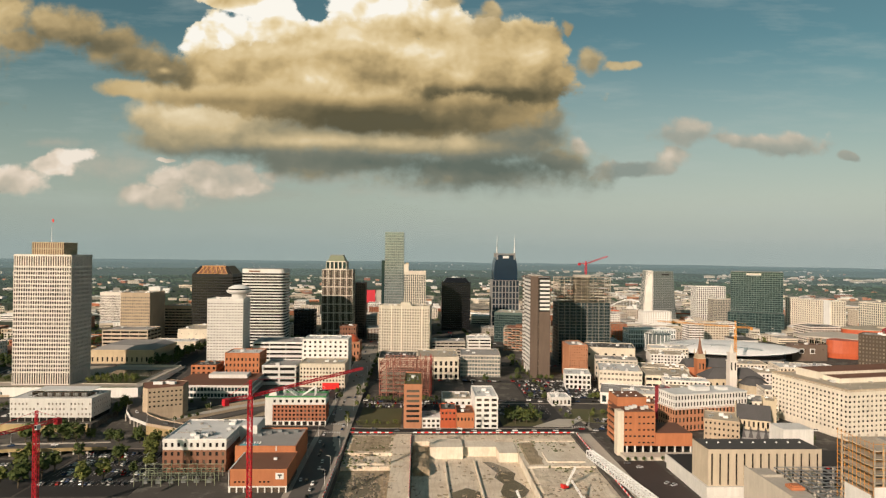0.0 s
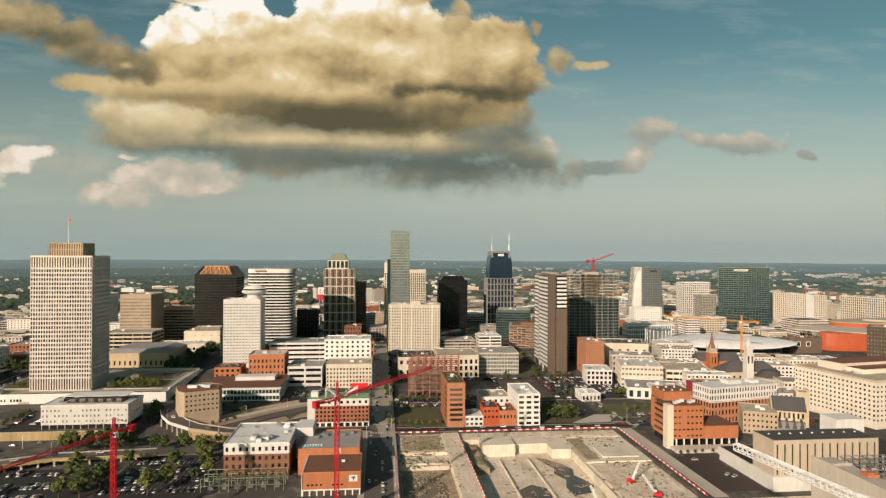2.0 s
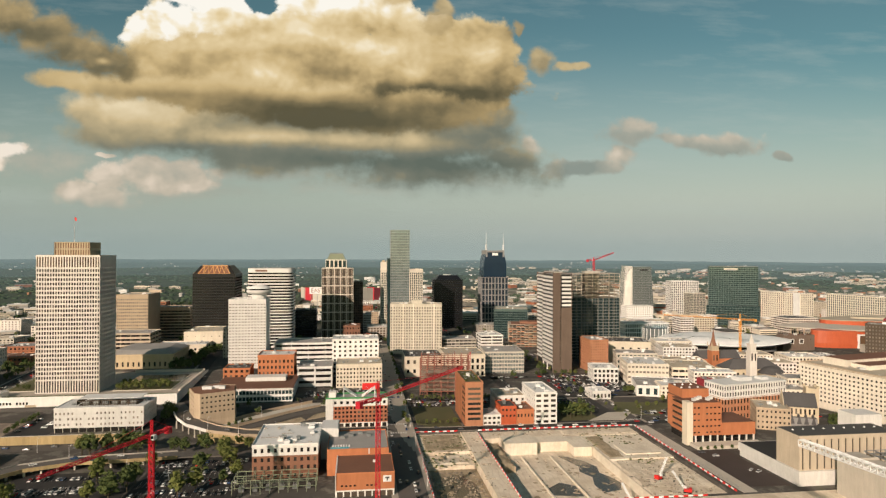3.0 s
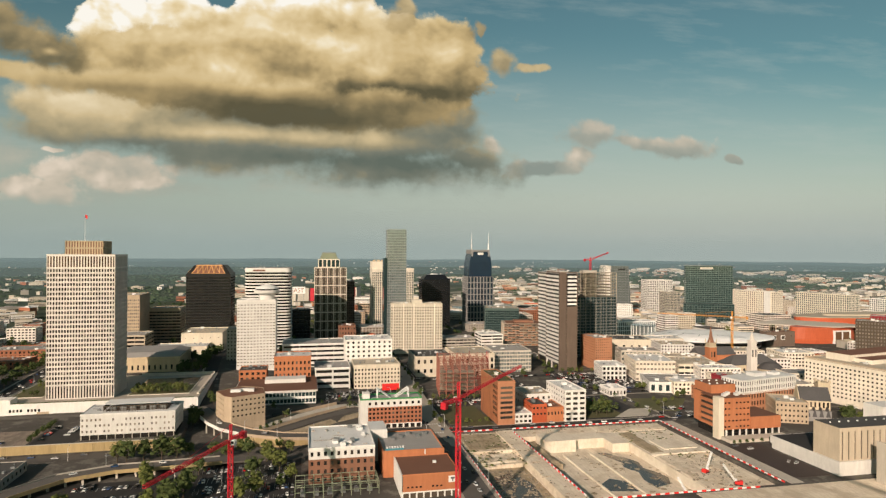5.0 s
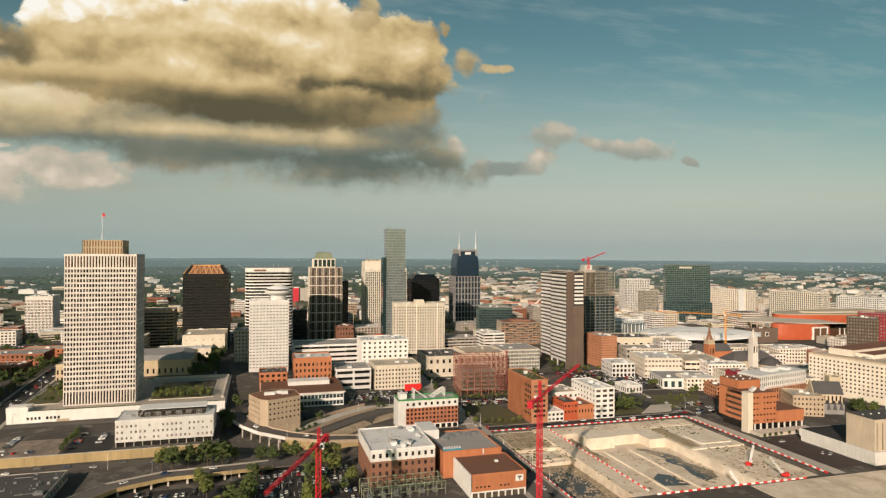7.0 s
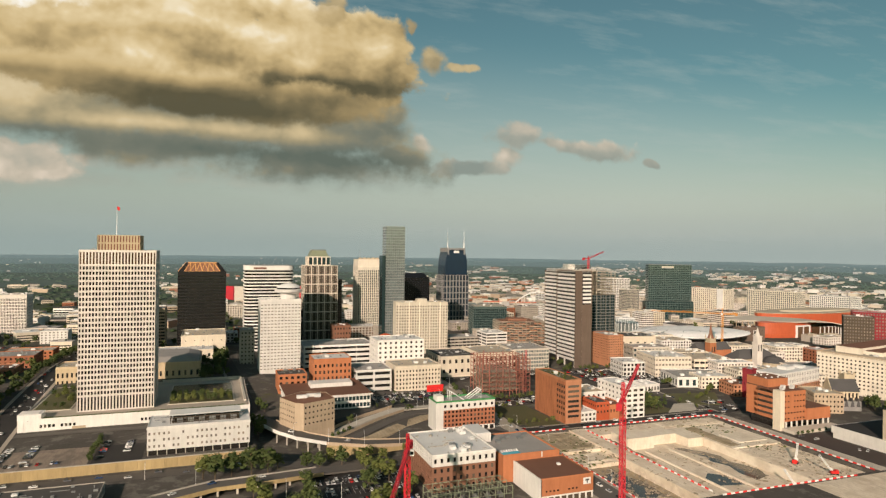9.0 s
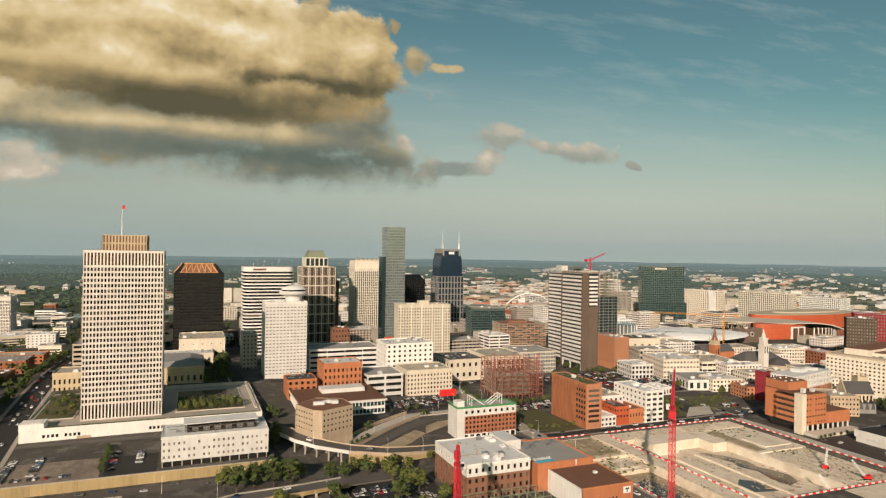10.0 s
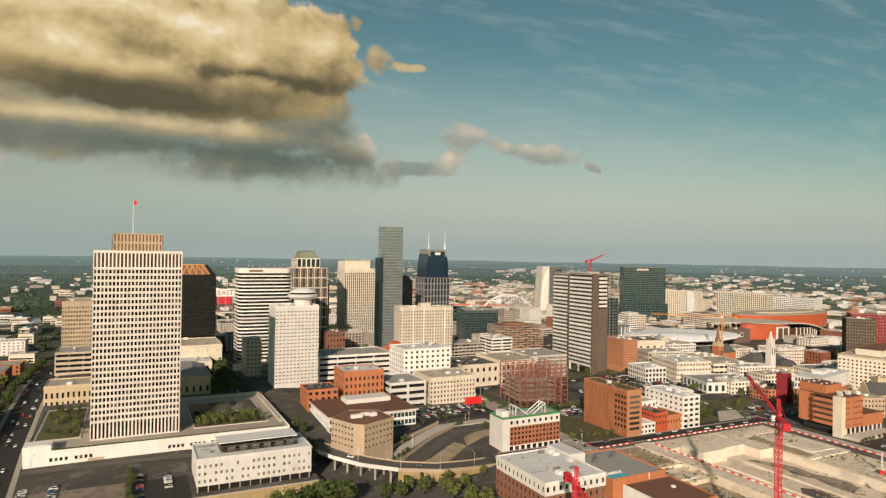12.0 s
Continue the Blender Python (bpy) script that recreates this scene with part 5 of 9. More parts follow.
def striped_tower():
    """Two slabs set off from each other: white balcony bands down their long sides, brown piers on the ends."""
    e = thing("apartment_tower", "tall brown apartment tower striped with white balconies", "skyscraper", 148.7, 796, 2)
    X, Y, h = 11.8, 43, 123
    part("core", Shape().box(-X + 1.3, X - 1.3, -Y + 1.3, 2, -3, h).box(-X + 5.8, X - 1.3, 2, Y - 1.3, -3, h - 1), "black_metal", e)
    for j in range(23):
        z = 11 + j * 4.86
        part("balcony", Shape().box(-X, -X + 1.8, -Y + 0.4, 1.6, z, z + 2.5), "white_paint", e)
        part("balcony", Shape().box(-X + 4.6, -X + 6.2, 12, Y - 0.6, z, z + 2.5), "white_paint", e)
        if j > 14:
            part("balcony", Shape().box(-0.6, X - 0.6, -Y - 0.2, -Y + 1.6, z, z + 2.5), "white_paint", e)
    part("pier", Shape().box(-X - 0.2, -3.0, -Y - 0.6, -Y + 1.4, -3, h + 1), "pier_brown", e)
    part("pier", Shape().box(X - 0.59, X + 0.3, -Y - 0.3, Y, -3, h + 0.4), "pier_brown", e)
    part("pier", Shape().box(-2.99, -1.6, -Y + 0.7, -Y + 1.3, -3, h), "pier_brown", e, "recessed brown strip")
    part("pier", Shape().box(-1.59, X - 0.6, -Y + 0.1, -Y + 1.3, -3, 82), "pier_brown", e)
    part("pier", Shape().box(-X + 0.4, -X + 6, 2.0, 3.2, -3, h + 0.5).box(-X + 4.8, -X + 6, 3.2, 12, -3, h), "pier_brown", e)
    part("pier", Shape().box(-X + 4.4, -X + 6.2, Y - 0.59, Y, -3, h + 0.5), "pier_brown", e)
    part("wall", Shape().box(-X + 6.2, X - 0.6, Y - 1.2, Y - 0.1, -3, h), "pier_brown", e)
    for k in range(32):
        part("window", Shape().box(-2.8, -1.8, -Y + 0.6, -Y + 0.75, 12 + k * 3.35, 14 + k * 3.35), "pane_blind", e)
    for y in (-Y + 0.5, -18, 1.0 - 2.4):
        part("column", Shape().box(-X + 0.1, -X + 1.7, y, y + 2.0, -3, 11), "white_paint", e)
    part("roof", Shape().box(-X + 0.2, X - 0.7, -Y + 0.2, 2, h, h + 0.3).box(-X + 6.1, X - 0.7, 2, Y - 0.2, h - 1, h + 0.3), "roof_grey", e)
    part("roof_frame", Shape().box(-X, X, -Y - 0.3, -Y + 0.3, h + 1.0, h + 2.0).box(-X, -X + 0.5, -Y + 0.3, 2, h + 1.0, h + 2.0), "pier_brown", e)
    part("plant_room", Shape().box(-5, 6, -26, 18, h + 0.3, h + 2.6), "concrete", e)
    ms = Shape()
    for k in range(8):
        ms.tube((-8 + k * 2.2, -36 + (k * 17) % 70, h), (-8 + k * 2.2, -36 + (k * 17) % 70, h + 3 + k % 3), 0.15, sides=5)
    part("antennas", ms, "white_metal", e)


striped_tower()


def frame_building(name, label, x0, x1, y0, y1, z0, z1, floors, nx, ny, slab_m, col_m, turn=0, glazed=0.0, thick=0.45, col=0.6, scaff=None):
    """A building under construction: open floors on columns, the lower ones glazed."""
    e = thing(name, label, "construction", (x0 + x1) / 2, (y0 + y1) / 2, z0, turn)
    w, d, h = x1 - x0, y1 - y0, z1 - z0
    ch = h / floors
    for j in range(1, floors + 1):
        part("floor_slab", Shape().box(-w / 2, w / 2, -d / 2, d / 2, j * ch - thick, j * ch), slab_m, e)
    for i in range(nx + 1):
        for k in range(ny + 1):
            if 0 < i < nx and 0 < k < ny and (i + k) % 2:
                continue
            x, y = -w / 2 + 0.6 + (w - 1.2) * i / nx, -d / 2 + 0.6 + (d - 1.2) * k / ny
            part("column", Shape().box(x - col / 2, x + col / 2, y - col / 2, y + col / 2, -2, h), col_m, e)
    part("stair_core", Shape().box(-w * 0.15, w * 0.15, -d * 0.15, d * 0.18, -2, h + 3), "concrete", e)
    if glazed:
        n = int(floors * glazed)
        part("glazing", Shape().box(-w / 2 + 0.4, w / 2 - 0.4, -d / 2 + 0.4, d / 2 - 0.4, 0, n * ch - thick), "pane_teal", e)
        f = Front()
        for q, u, m, L, c in (((-w / 2, -d / 2), (1, 0), (0, -1), w, 14), ((-w / 2, d / 2), (0, -1), (-1, 0), d, 8), ((w / 2, -d / 2), (0, 1), (1, 0), d, 8)):
            f.add(q, u, m, 0, L, 0, n * ch, c, n, 0.93, 0.8, 0.3)
        part("mullions", f.wall, "grey_metal", e)
    return e, h


ctw, cth = frame_building("tower_under_construction", "unfinished concrete tower, most storeys glazed in dark teal", 192, 264, 848, 883, 3, 123, 28, 9, 4, "concrete_raw", "concrete_raw", glazed=0.72)
def steel_frame():
    e = thing("steel_frame", "rust red steel building frame with open decks", "construction", -9.5, 664, 6, -8)
    w, d, n, ch = 50, 46, 8, 4.4
    joist = Shape().box(-0.16, 0.16, -d / 2, d / 2, -0.4, 0).mesh("joist", "steel_red")
    beam = Shape().box(-w / 2, w / 2, -0.22, 0.22, -0.6, -0.05).mesh("beam", "steel_red")
    for j in range(1, n + 1):
        z = j * ch
        for i in range(7):
            ob = part("joist", joist, "steel_red", e)
            ob.matrix_basis = pose(-w / 2 + w * i / 6, 0, z)
        for k in range(5):
            ob = part("beam", beam, "steel_red", e)
            ob.matrix_basis = pose(0, -d / 2 + d * k / 4, z)
        if j < 6:
            part("deck", Shape().box(-w / 2 + 0.5, w / 2 - 8 - j, -d / 2 + 3, d / 2 - 1, z + 0.01, z + 0.14), "concrete_raw", e)
    for i in range(8):
        for k in range(5):
            x, y = -w / 2 + w * i / 7, -d / 2 + d * k / 4
            part("column", Shape().box(x - 0.34, x + 0.34, y - 0.34, y + 0.34, -2, n * ch + (2.5 if (i + k) % 3 == 0 else 0)), "steel_red", e)
    part("hoist_mast", lattice_mast(26, -8, 42), "crane_red", e)
    return e


def lattice_mast(x, y, h):
    s = Shape()
    for a, b in ((-0.8, -0.8), (0.8, -0.8), (0.8, 0.8), (-0.8, 0.8)):
        s.tube((x + a, y + b, -2), (x + a, y + b, h), 0.12, sides=4)
    for j in range(int(h / 2)):
        s.tube((x - 0.8, y - 0.8, j * 2), (x + 0.8, y - 0.8, j * 2 + 2), 0.08, sides=4).tube((x + 0.8, y + 0.8, j * 2), (x - 0.8, y + 0.8, j * 2 + 2), 0.08, sides=4)
    return s


stl = steel_frame()
br = Shape()
for j in range(8):
    for i in (0, 2, 5, 6):
        x = -24.5 + i * 7
        br.tube((x, -22.6, j * 4.5), (x + 7, -22.6, j * 4.5 + 4.2), 0.12, sides=4)
        br.tube((-24.6, -22 + i * 6.2, j * 4.5 + 4.2), (-24.6, -22 + i * 6.2 + 6.2, j * 4.5), 0.12, sides=4)
        br.box(x, x + 7, -23.2, -23.05, j * 4.5 + 1.0, j * 4.5 + 1.15)
part("brace", br, "steel_red", stl, "thin diagonal steel braces", "stuff")
cfr, cfh = frame_building("concrete_frame", "bare concrete building frame under construction", 138, 215, 962, 1008, 1, 39, 10, 12, 6, "concrete_raw", "concrete_raw", -12, 0, 0.6)
part("deck", Shape().box(-34, 22, -19, 19, cfh, cfh + 0.5).box(-20, 10, -10, 10, cfh + 0.5, cfh + 3.6), "brick_brown", cfr)
scr = Shape()
for j in range(10):
    for i in range(12):
        if (i * 5 + j * 3) % 7 < 4:
            scr.box(-38 + i * 6.3, -33 + i * 6.3, -23.2, -23.05, j * 3.8 + 0.1, j * 3.8 + 1.6)
part("edge_screens", scr, "brick_pink", cfr, "", "stuff")
building("office_block", "green glass office block", 138, 196, 1060, 1120, 2, 54, "teal_metal", (16, 12, 0.9, 0.8), None, pane="pane_teal", units=3, turn=-14, roof="roof_tan", top=3)

# the tapered glass tower and the towers beyond the arena
def tapered_tower():
    e = thing("office_tower", "pale glass office tower with tapering sides", "skyscraper", 538, 1392, 3)
    h = 119
    part("wing", Shape().prism(((-38, -12), (-16, -20), (-16, 20), (-38, 16)), -3, h, ((-28, -10), (-16, -20), (-16, 20), (-28, 14))), "stone_white", e)
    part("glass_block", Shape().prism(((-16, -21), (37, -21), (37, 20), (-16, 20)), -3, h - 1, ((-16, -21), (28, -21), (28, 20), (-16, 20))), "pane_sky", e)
    s = Shape()
    for j in range(30):
        s.box(-15.8, 37 - 9 * j / 30 - 0.3, -21.2, -20.9, j * 3.9, j * 3.9 + 0.7)
    for k in range(12):
        s.box(-15.5 + k * 4, -15.1 + k * 4, -21.25, -20.9, 0, h - 1)
    part("mullions", s, "grey_metal", e)
    ribs = Shape()
    for k in range(8):
        f = (k + 0.5) / 8
        ribs.tube((-38 + 22 * f, -12.1 - 8 * f, -2), (-28 + 12 * f, -10.1 - 10 * f, h - 0.5), 0.45, sides=4)
    for k in range(9):
        f = (k + 0.5) / 9
        ribs.tube((-38.1, -12 + 28 * f, -2), (-28.1, -10 + 24 * f, h - 0.5), 0.45, sides=4)
    part("ribs", ribs, "pane_sea", e, "dark glazed strips", "stuff")
    part("sign_bar", Shape().box(2, 20, -21.7, -21.2, 109, 112), "black_metal", e, "dark sign bars")


tapered_tower()
om = glass_slab("hotel_tower", "dark teal glass hotel tower", 676, 1228, 3, 125, 93, 34, -27, 20, 8, 30, "pane_teal", "teal_metal", 0.86, 0.70)
pod = Front()
pod.add((-52, -30), (1, 0), (0, -1), 0, 100, -3, 42, 18, 9, 0.9, 0.82, 0.25)
pod.add((-52, -17.2), (0, -1), (-1, 0), 0, 12.8, -3, 42, 3, 9, 0.9, 0.82, 0.25)
podium = part("podium", Shape().box(-51.7, 48, -29.7, -17.2, -3, 42), "black_metal", om)
pod.finish(podium, "teal_metal", "pane_teal")
part("sign_bar", Shape().box(-18, 8, -17.6, -17.1, 115, 119), "concrete_pale", om, "pale sign bars")
part("sign_bar", Shape().box(-12, 4, -17.9, -17.5, 114, 116), "grey_metal", om)
building("apartment_tower", "white apartment tower with balconies", 632, 700, 1400, 1430, 3, 86, "white_paint", (14, 20, 0.6, 0.6), None, units=3, roof="roof_white")
building("apartment_tower", "pale green glass apartment tower", 640, 676, 1330, 1360, 3, 62, "concrete_pale", (10, 16, 0.7, 0.7), None, pane="pane_teal", units=2)
ho = building("hotel", "pale beige hotel with a white fin", 757, 879, 1248, 1278, 3, 68, "cream_pale", (22, 14, 0.35, 0.6), None, units=2, roof="roof_white", turn=-78)
part("fin", Shape().box(40, 54, -18, -15.2, 0, 67), "white_metal", ho)
building("apartment_block", "beige and green glass apartment block", 812, 924, 1095, 1129, 3, 71, "cream_pale", (26, 15, 0.6, 0.75), None, pane="pane_sea", turn=-78, units=4)
building("apartment_block", "white apartment block with a roof deck", 977, 1063, 1064, 1114, 3, 59, "white_paint", (20, 13, 0.6, 0.65), None, pane="pane_sea", turn=-78, units=4, roof="roof_white")
# ---- middle distance ----
def near_blocks():
    building("office_block", "long white building with green glass at the arena", 250, 300, 905, 940, 3, 26, "white_paint", (16, 4, 0.6, 0.6), None, pane="pane_teal", units=3, roof="roof_white")
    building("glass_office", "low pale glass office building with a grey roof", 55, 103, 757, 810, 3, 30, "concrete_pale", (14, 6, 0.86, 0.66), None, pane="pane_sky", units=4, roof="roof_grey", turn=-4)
    building("library", "cream stone building with arched windows", 2, 50, 742, 800, 4, 30, "cream", (8, 3, 0.5, 0.65), None, units=3, roof="roof_tan", top=3)
    building("theatre", "low cream hall with a pale roof", -45, 0, 745, 800, 6, 28, "cream", (6, 2, 0.4, 0.4), None, units=2, roof="roof_dark")
    building("hotel", "tall orange brick hotel with a pale stone base", 183, 205.5, 748, 789, 3, 44, "brick_pink", (8, 10, 0.42, 0.5), (12, 10, 0.42, 0.5), base=9, units=3, roof="roof_grey", single=50)
    building("office_block", "cream office block with even windows", -122, -75, 664, 702, 8, 35, "cream", (14, 6, 0.42, 0.5), (10, 6, 0.42, 0.5), units=3, roof="roof_tan", top=2.5, single=60)
    building("office_block", "white office block with a stair tower", -128, -77, 712, 750, 10, 54, "white_paint", (9, 9, 0.4, 0.45), None, units=3, roof="roof_white", single=60)
    # both garages: openings filled with black panes in place of deck shade
    building("parking_garage", "white parking garage with curved decks", -197, -119, 767, 812, 16, 43, "white_paint", (4, 5, 0.97, 0.45), None, pane="pane_black", rec=1.5, units=1, core="black_metal", roof="roof_grey")
    building("parking_garage", "white parking garage with wide openings", -161, -126, 664, 705, 9, 33, "white_paint", (2, 4, 0.9, 0.5), None, pane="pane_black", rec=1.5, units=2, core="black_metal", roof="roof_grey")
    building("brick_house", "orange brick building with a pale cornice", -201, -165, 669, 700, 18, 45, "brick_orange", (9, 4, 0.4, 0.5), None, units=2, roof="roof_white", top=3, single=70)
    building("brick_house", "white and red brick house with a flat roof", -234, -208, 664, 690, 18, 33, "brick_orange", (5, 3, 0.5, 0.5), None, units=2, roof="roof_dark")


near_blocks()
building("hall", "glass lobby hall with a pale roof beside the arena", 345, 423, 1012, 1040, 3, 33, "white_metal", (20, 4, 0.8, 0.8), None, pane="pane_sky", units=3, roof="roof_white")
mus = building("museum", "brown stone museum block with square windows", 540, 592, 884, 900, 3, 27, "pier_brown", (4, 1, 0.1, 0.1), None, units=1, roof="roof_brown", base=12)
for x in (-12, 4):
    part("window", Shape().box(x - 3.6, x + 3.6, -8.3, -7.9, 12, 19), "white_metal", mus, "white framed square window")
    part("pane", Shape().box(x - 2.8, x + 2.8, -8.4, -8.2, 12.8, 18.2), "pane", mus)
building("hall", "dark red brown clad hall among the towers", -122, -96, 1000, 1030, 7, 36, "brick_brown", (6, 4, 0.4, 0.4), None, units=2, roof="roof_brown")
building("office_block", "dark navy glass office block behind the hotel", -197, -165, 1015, 1042, 8, 60, "navy", (6, 10, 0.8, 0.7), None, pane="pane_black", units=2, roof="roof_dark")
dome = building("theatre", "pale theatre with a red domed roof", -100, -74, 822, 850, 8, 36, "brick_pink", (6, 3, 0.4, 0.5), None, units=0, roof="roof_tan")
part("dome", Shape().lathe(0, 0, ((11, 28), (10.5, 31), (8, 34.5), (4, 36.8), (0.5, 37.6)), 18), "copper_red", dome)
ad = thing("billboard", "white hoarding with large dark orange letters", "billboard", -193, 1500, 30)
part("panel", Shape().box(-18, 18, -0.3, 0.5, 24, 40), "white_metal", ad)
for x in (-14, 0, 14):
    part("post", Shape().tube((x, 0.6, -28), (x, 0.6, 25), 0.7), "grey_metal", ad)
cu = bpy.data.curves.new("lettering", "FONT")
cu.body, cu.size, cu.align_x, cu.extrude = "EAST", 13.5, "CENTER", 0.1
cu.materials.append(M["brick"])
word = new("lettering", cu)
word.parent = ad
word.matrix_basis = pose(0, -0.45, 27.3, 90, 0, 0)


def hatch_building():
    """Brick hotel with white top and foot storeys, a green roof rim and white roof struts."""
    x0, x1, y0, y1, z0 = -126, -75.6, 533, 551, 5.5
    e = thing("brick_hotel", "brick hotel with white top and base storeys and green roof rim", "building", (x0 + x1) / 2, (y0 + y1) / 2, z0)
    w, d = x1 - x0, y1 - y0
    X, Y = w / 2, d / 2
    part("core", Shape().box(-X + 0.5, X - 0.5, -Y + 0.5, Y - 0.5, -3, 24), "dark_brown", e)
    for mt, z_0, z_1, ny, wf, hf, nm in (("white_paint", 0, 5, 1, 0.7, 0.8, 20), ("brick", 5.01, 18.5, 4, 0.55, 0.55, 200), ("white_paint", 18.51, 24.5, 1, 0.4, 0.4, 40)):
        f = Front()
        f.add((-X, -Y), (1, 0), (0, -1), 0, w, z_0, z_1, 16 if ny == 4 else 10, ny, wf, hf, 0.5)
        f.add((X, -Y), (0, 1), (1, 0), 0, d, z_0, z_1, 5, ny, wf, hf, 0.5)
        f.add((X, Y), (-1, 0), (0, 1), 0, w, z_0, z_1, 12, ny, wf, hf, 0.5)
        f.add((-X, Y), (0, -1), (-1, 0), 0, d, z_0, z_1, 1, 1, 0.5, 0.5, 0.5, skip=lambda i, j: True)
        f.finish(e, mt, "pane", nm)
    part("side_wall", Shape().box(-X - 0.25, -X + 6, -Y - 0.25, Y, -2, 24.6), "white_paint", e)
    part("roof", Shape().box(-X + 0.5, X - 0.5, -Y + 0.5, Y - 0.5, 24.4, 24.7), "roof_grey", e)
    rim = Shape()
    for a, b, c, q in ((-X - 0.1, X + 0.1, -Y - 0.1, -Y + 0.4), (-X - 0.1, X + 0.1, Y - 0.4, Y + 0.1), (-X - 0.1, -X + 0.4, -Y + 0.4, Y - 0.4), (X - 0.4, X + 0.1, -Y + 0.4, Y - 0.4)):
        rim.box(a, b, c, q, 24.62, 25.9)
    part("roof_rim", rim, "green_trim", e)
    part("plant_room", Shape().box(-X + 2, -X + 8, -4, 4, 24.7, 29), "white_paint", e)
    for sx in (-1, 1):
        s = Shape()
        for a in (-4, 0, 4):
            s.tube((2 + sx * 2, a, 24.7), (2 + sx * 13, a, 32), 0.4, sides=5)
            s.tube((2 + sx * 13, a, 24.7), (2 + sx * 13, a, 32), 0.3, sides=5)
        s.tube((2 + sx * 13, -4, 32), (2 + sx * 13, 4, 32), 0.35, sides=5)
        part("roof_strut", s, "white_metal", e, "white steel roof struts")


hatch_building()


def brick_depot():
    """Brick office block with a white top storey and a pale roof."""
    x0, x1, y0, y1, z0 = -167.2, -125.6, 424, 474, 4.5
    e = thing("brick_office", "brown brick office block with a white top storey and pale roof", "building", (x0 + x1) / 2, (y0 + y1) / 2, z0)
    w, d = x1 - x0, y1 - y0
    X, Y, h = w / 2, d / 2, 22
    part("core", Shape().box(-X + 0.5, X - 0.5, -Y + 0.5, Y - 0.5, -3, h - 0.5), "dark_brown", e)
    for mt, z_0, z_1, ny, hf, k in (("brick_brown", 0, 15.4, 3, 0.5, 110), ("white_paint", 15.41, h, 1, 0.42, 40)):
        f = Front()
        f.add((-X, -Y), (1, 0), (0, -1), 0, w, z_0, z_1, 10, ny, 0.42, hf, 0.5)
        f.add((-X, Y), (0, -1), (-1, 0), 0, d, z_0, z_1, 12, ny, 0.4, hf, 0.5)
        f.add((X, -Y), (0, 1), (1, 0), 0, d, z_0, z_1, 12, ny, 0.4, hf, 0.5)
        f.add((X, Y), (-1, 0), (0, 1), 0, w, z_0, z_1, 10, ny, 0.42, hf, 0.5)
        f.finish(e, mt, "pane", k)
    roof_parts(e, w, d, h, "roof_white", "white_paint", 0.8, 9, 12)
    part("annex", Shape().box(X, X + 12, 8, Y + 6, -3, h + 0.5), "white_paint", e)
    part("annex_roof", Shape().box(X + 0.4, X + 11.6, 8.4, Y + 5.6, h + 0.5, h + 0.8), "roof_white", e)


brick_depot()


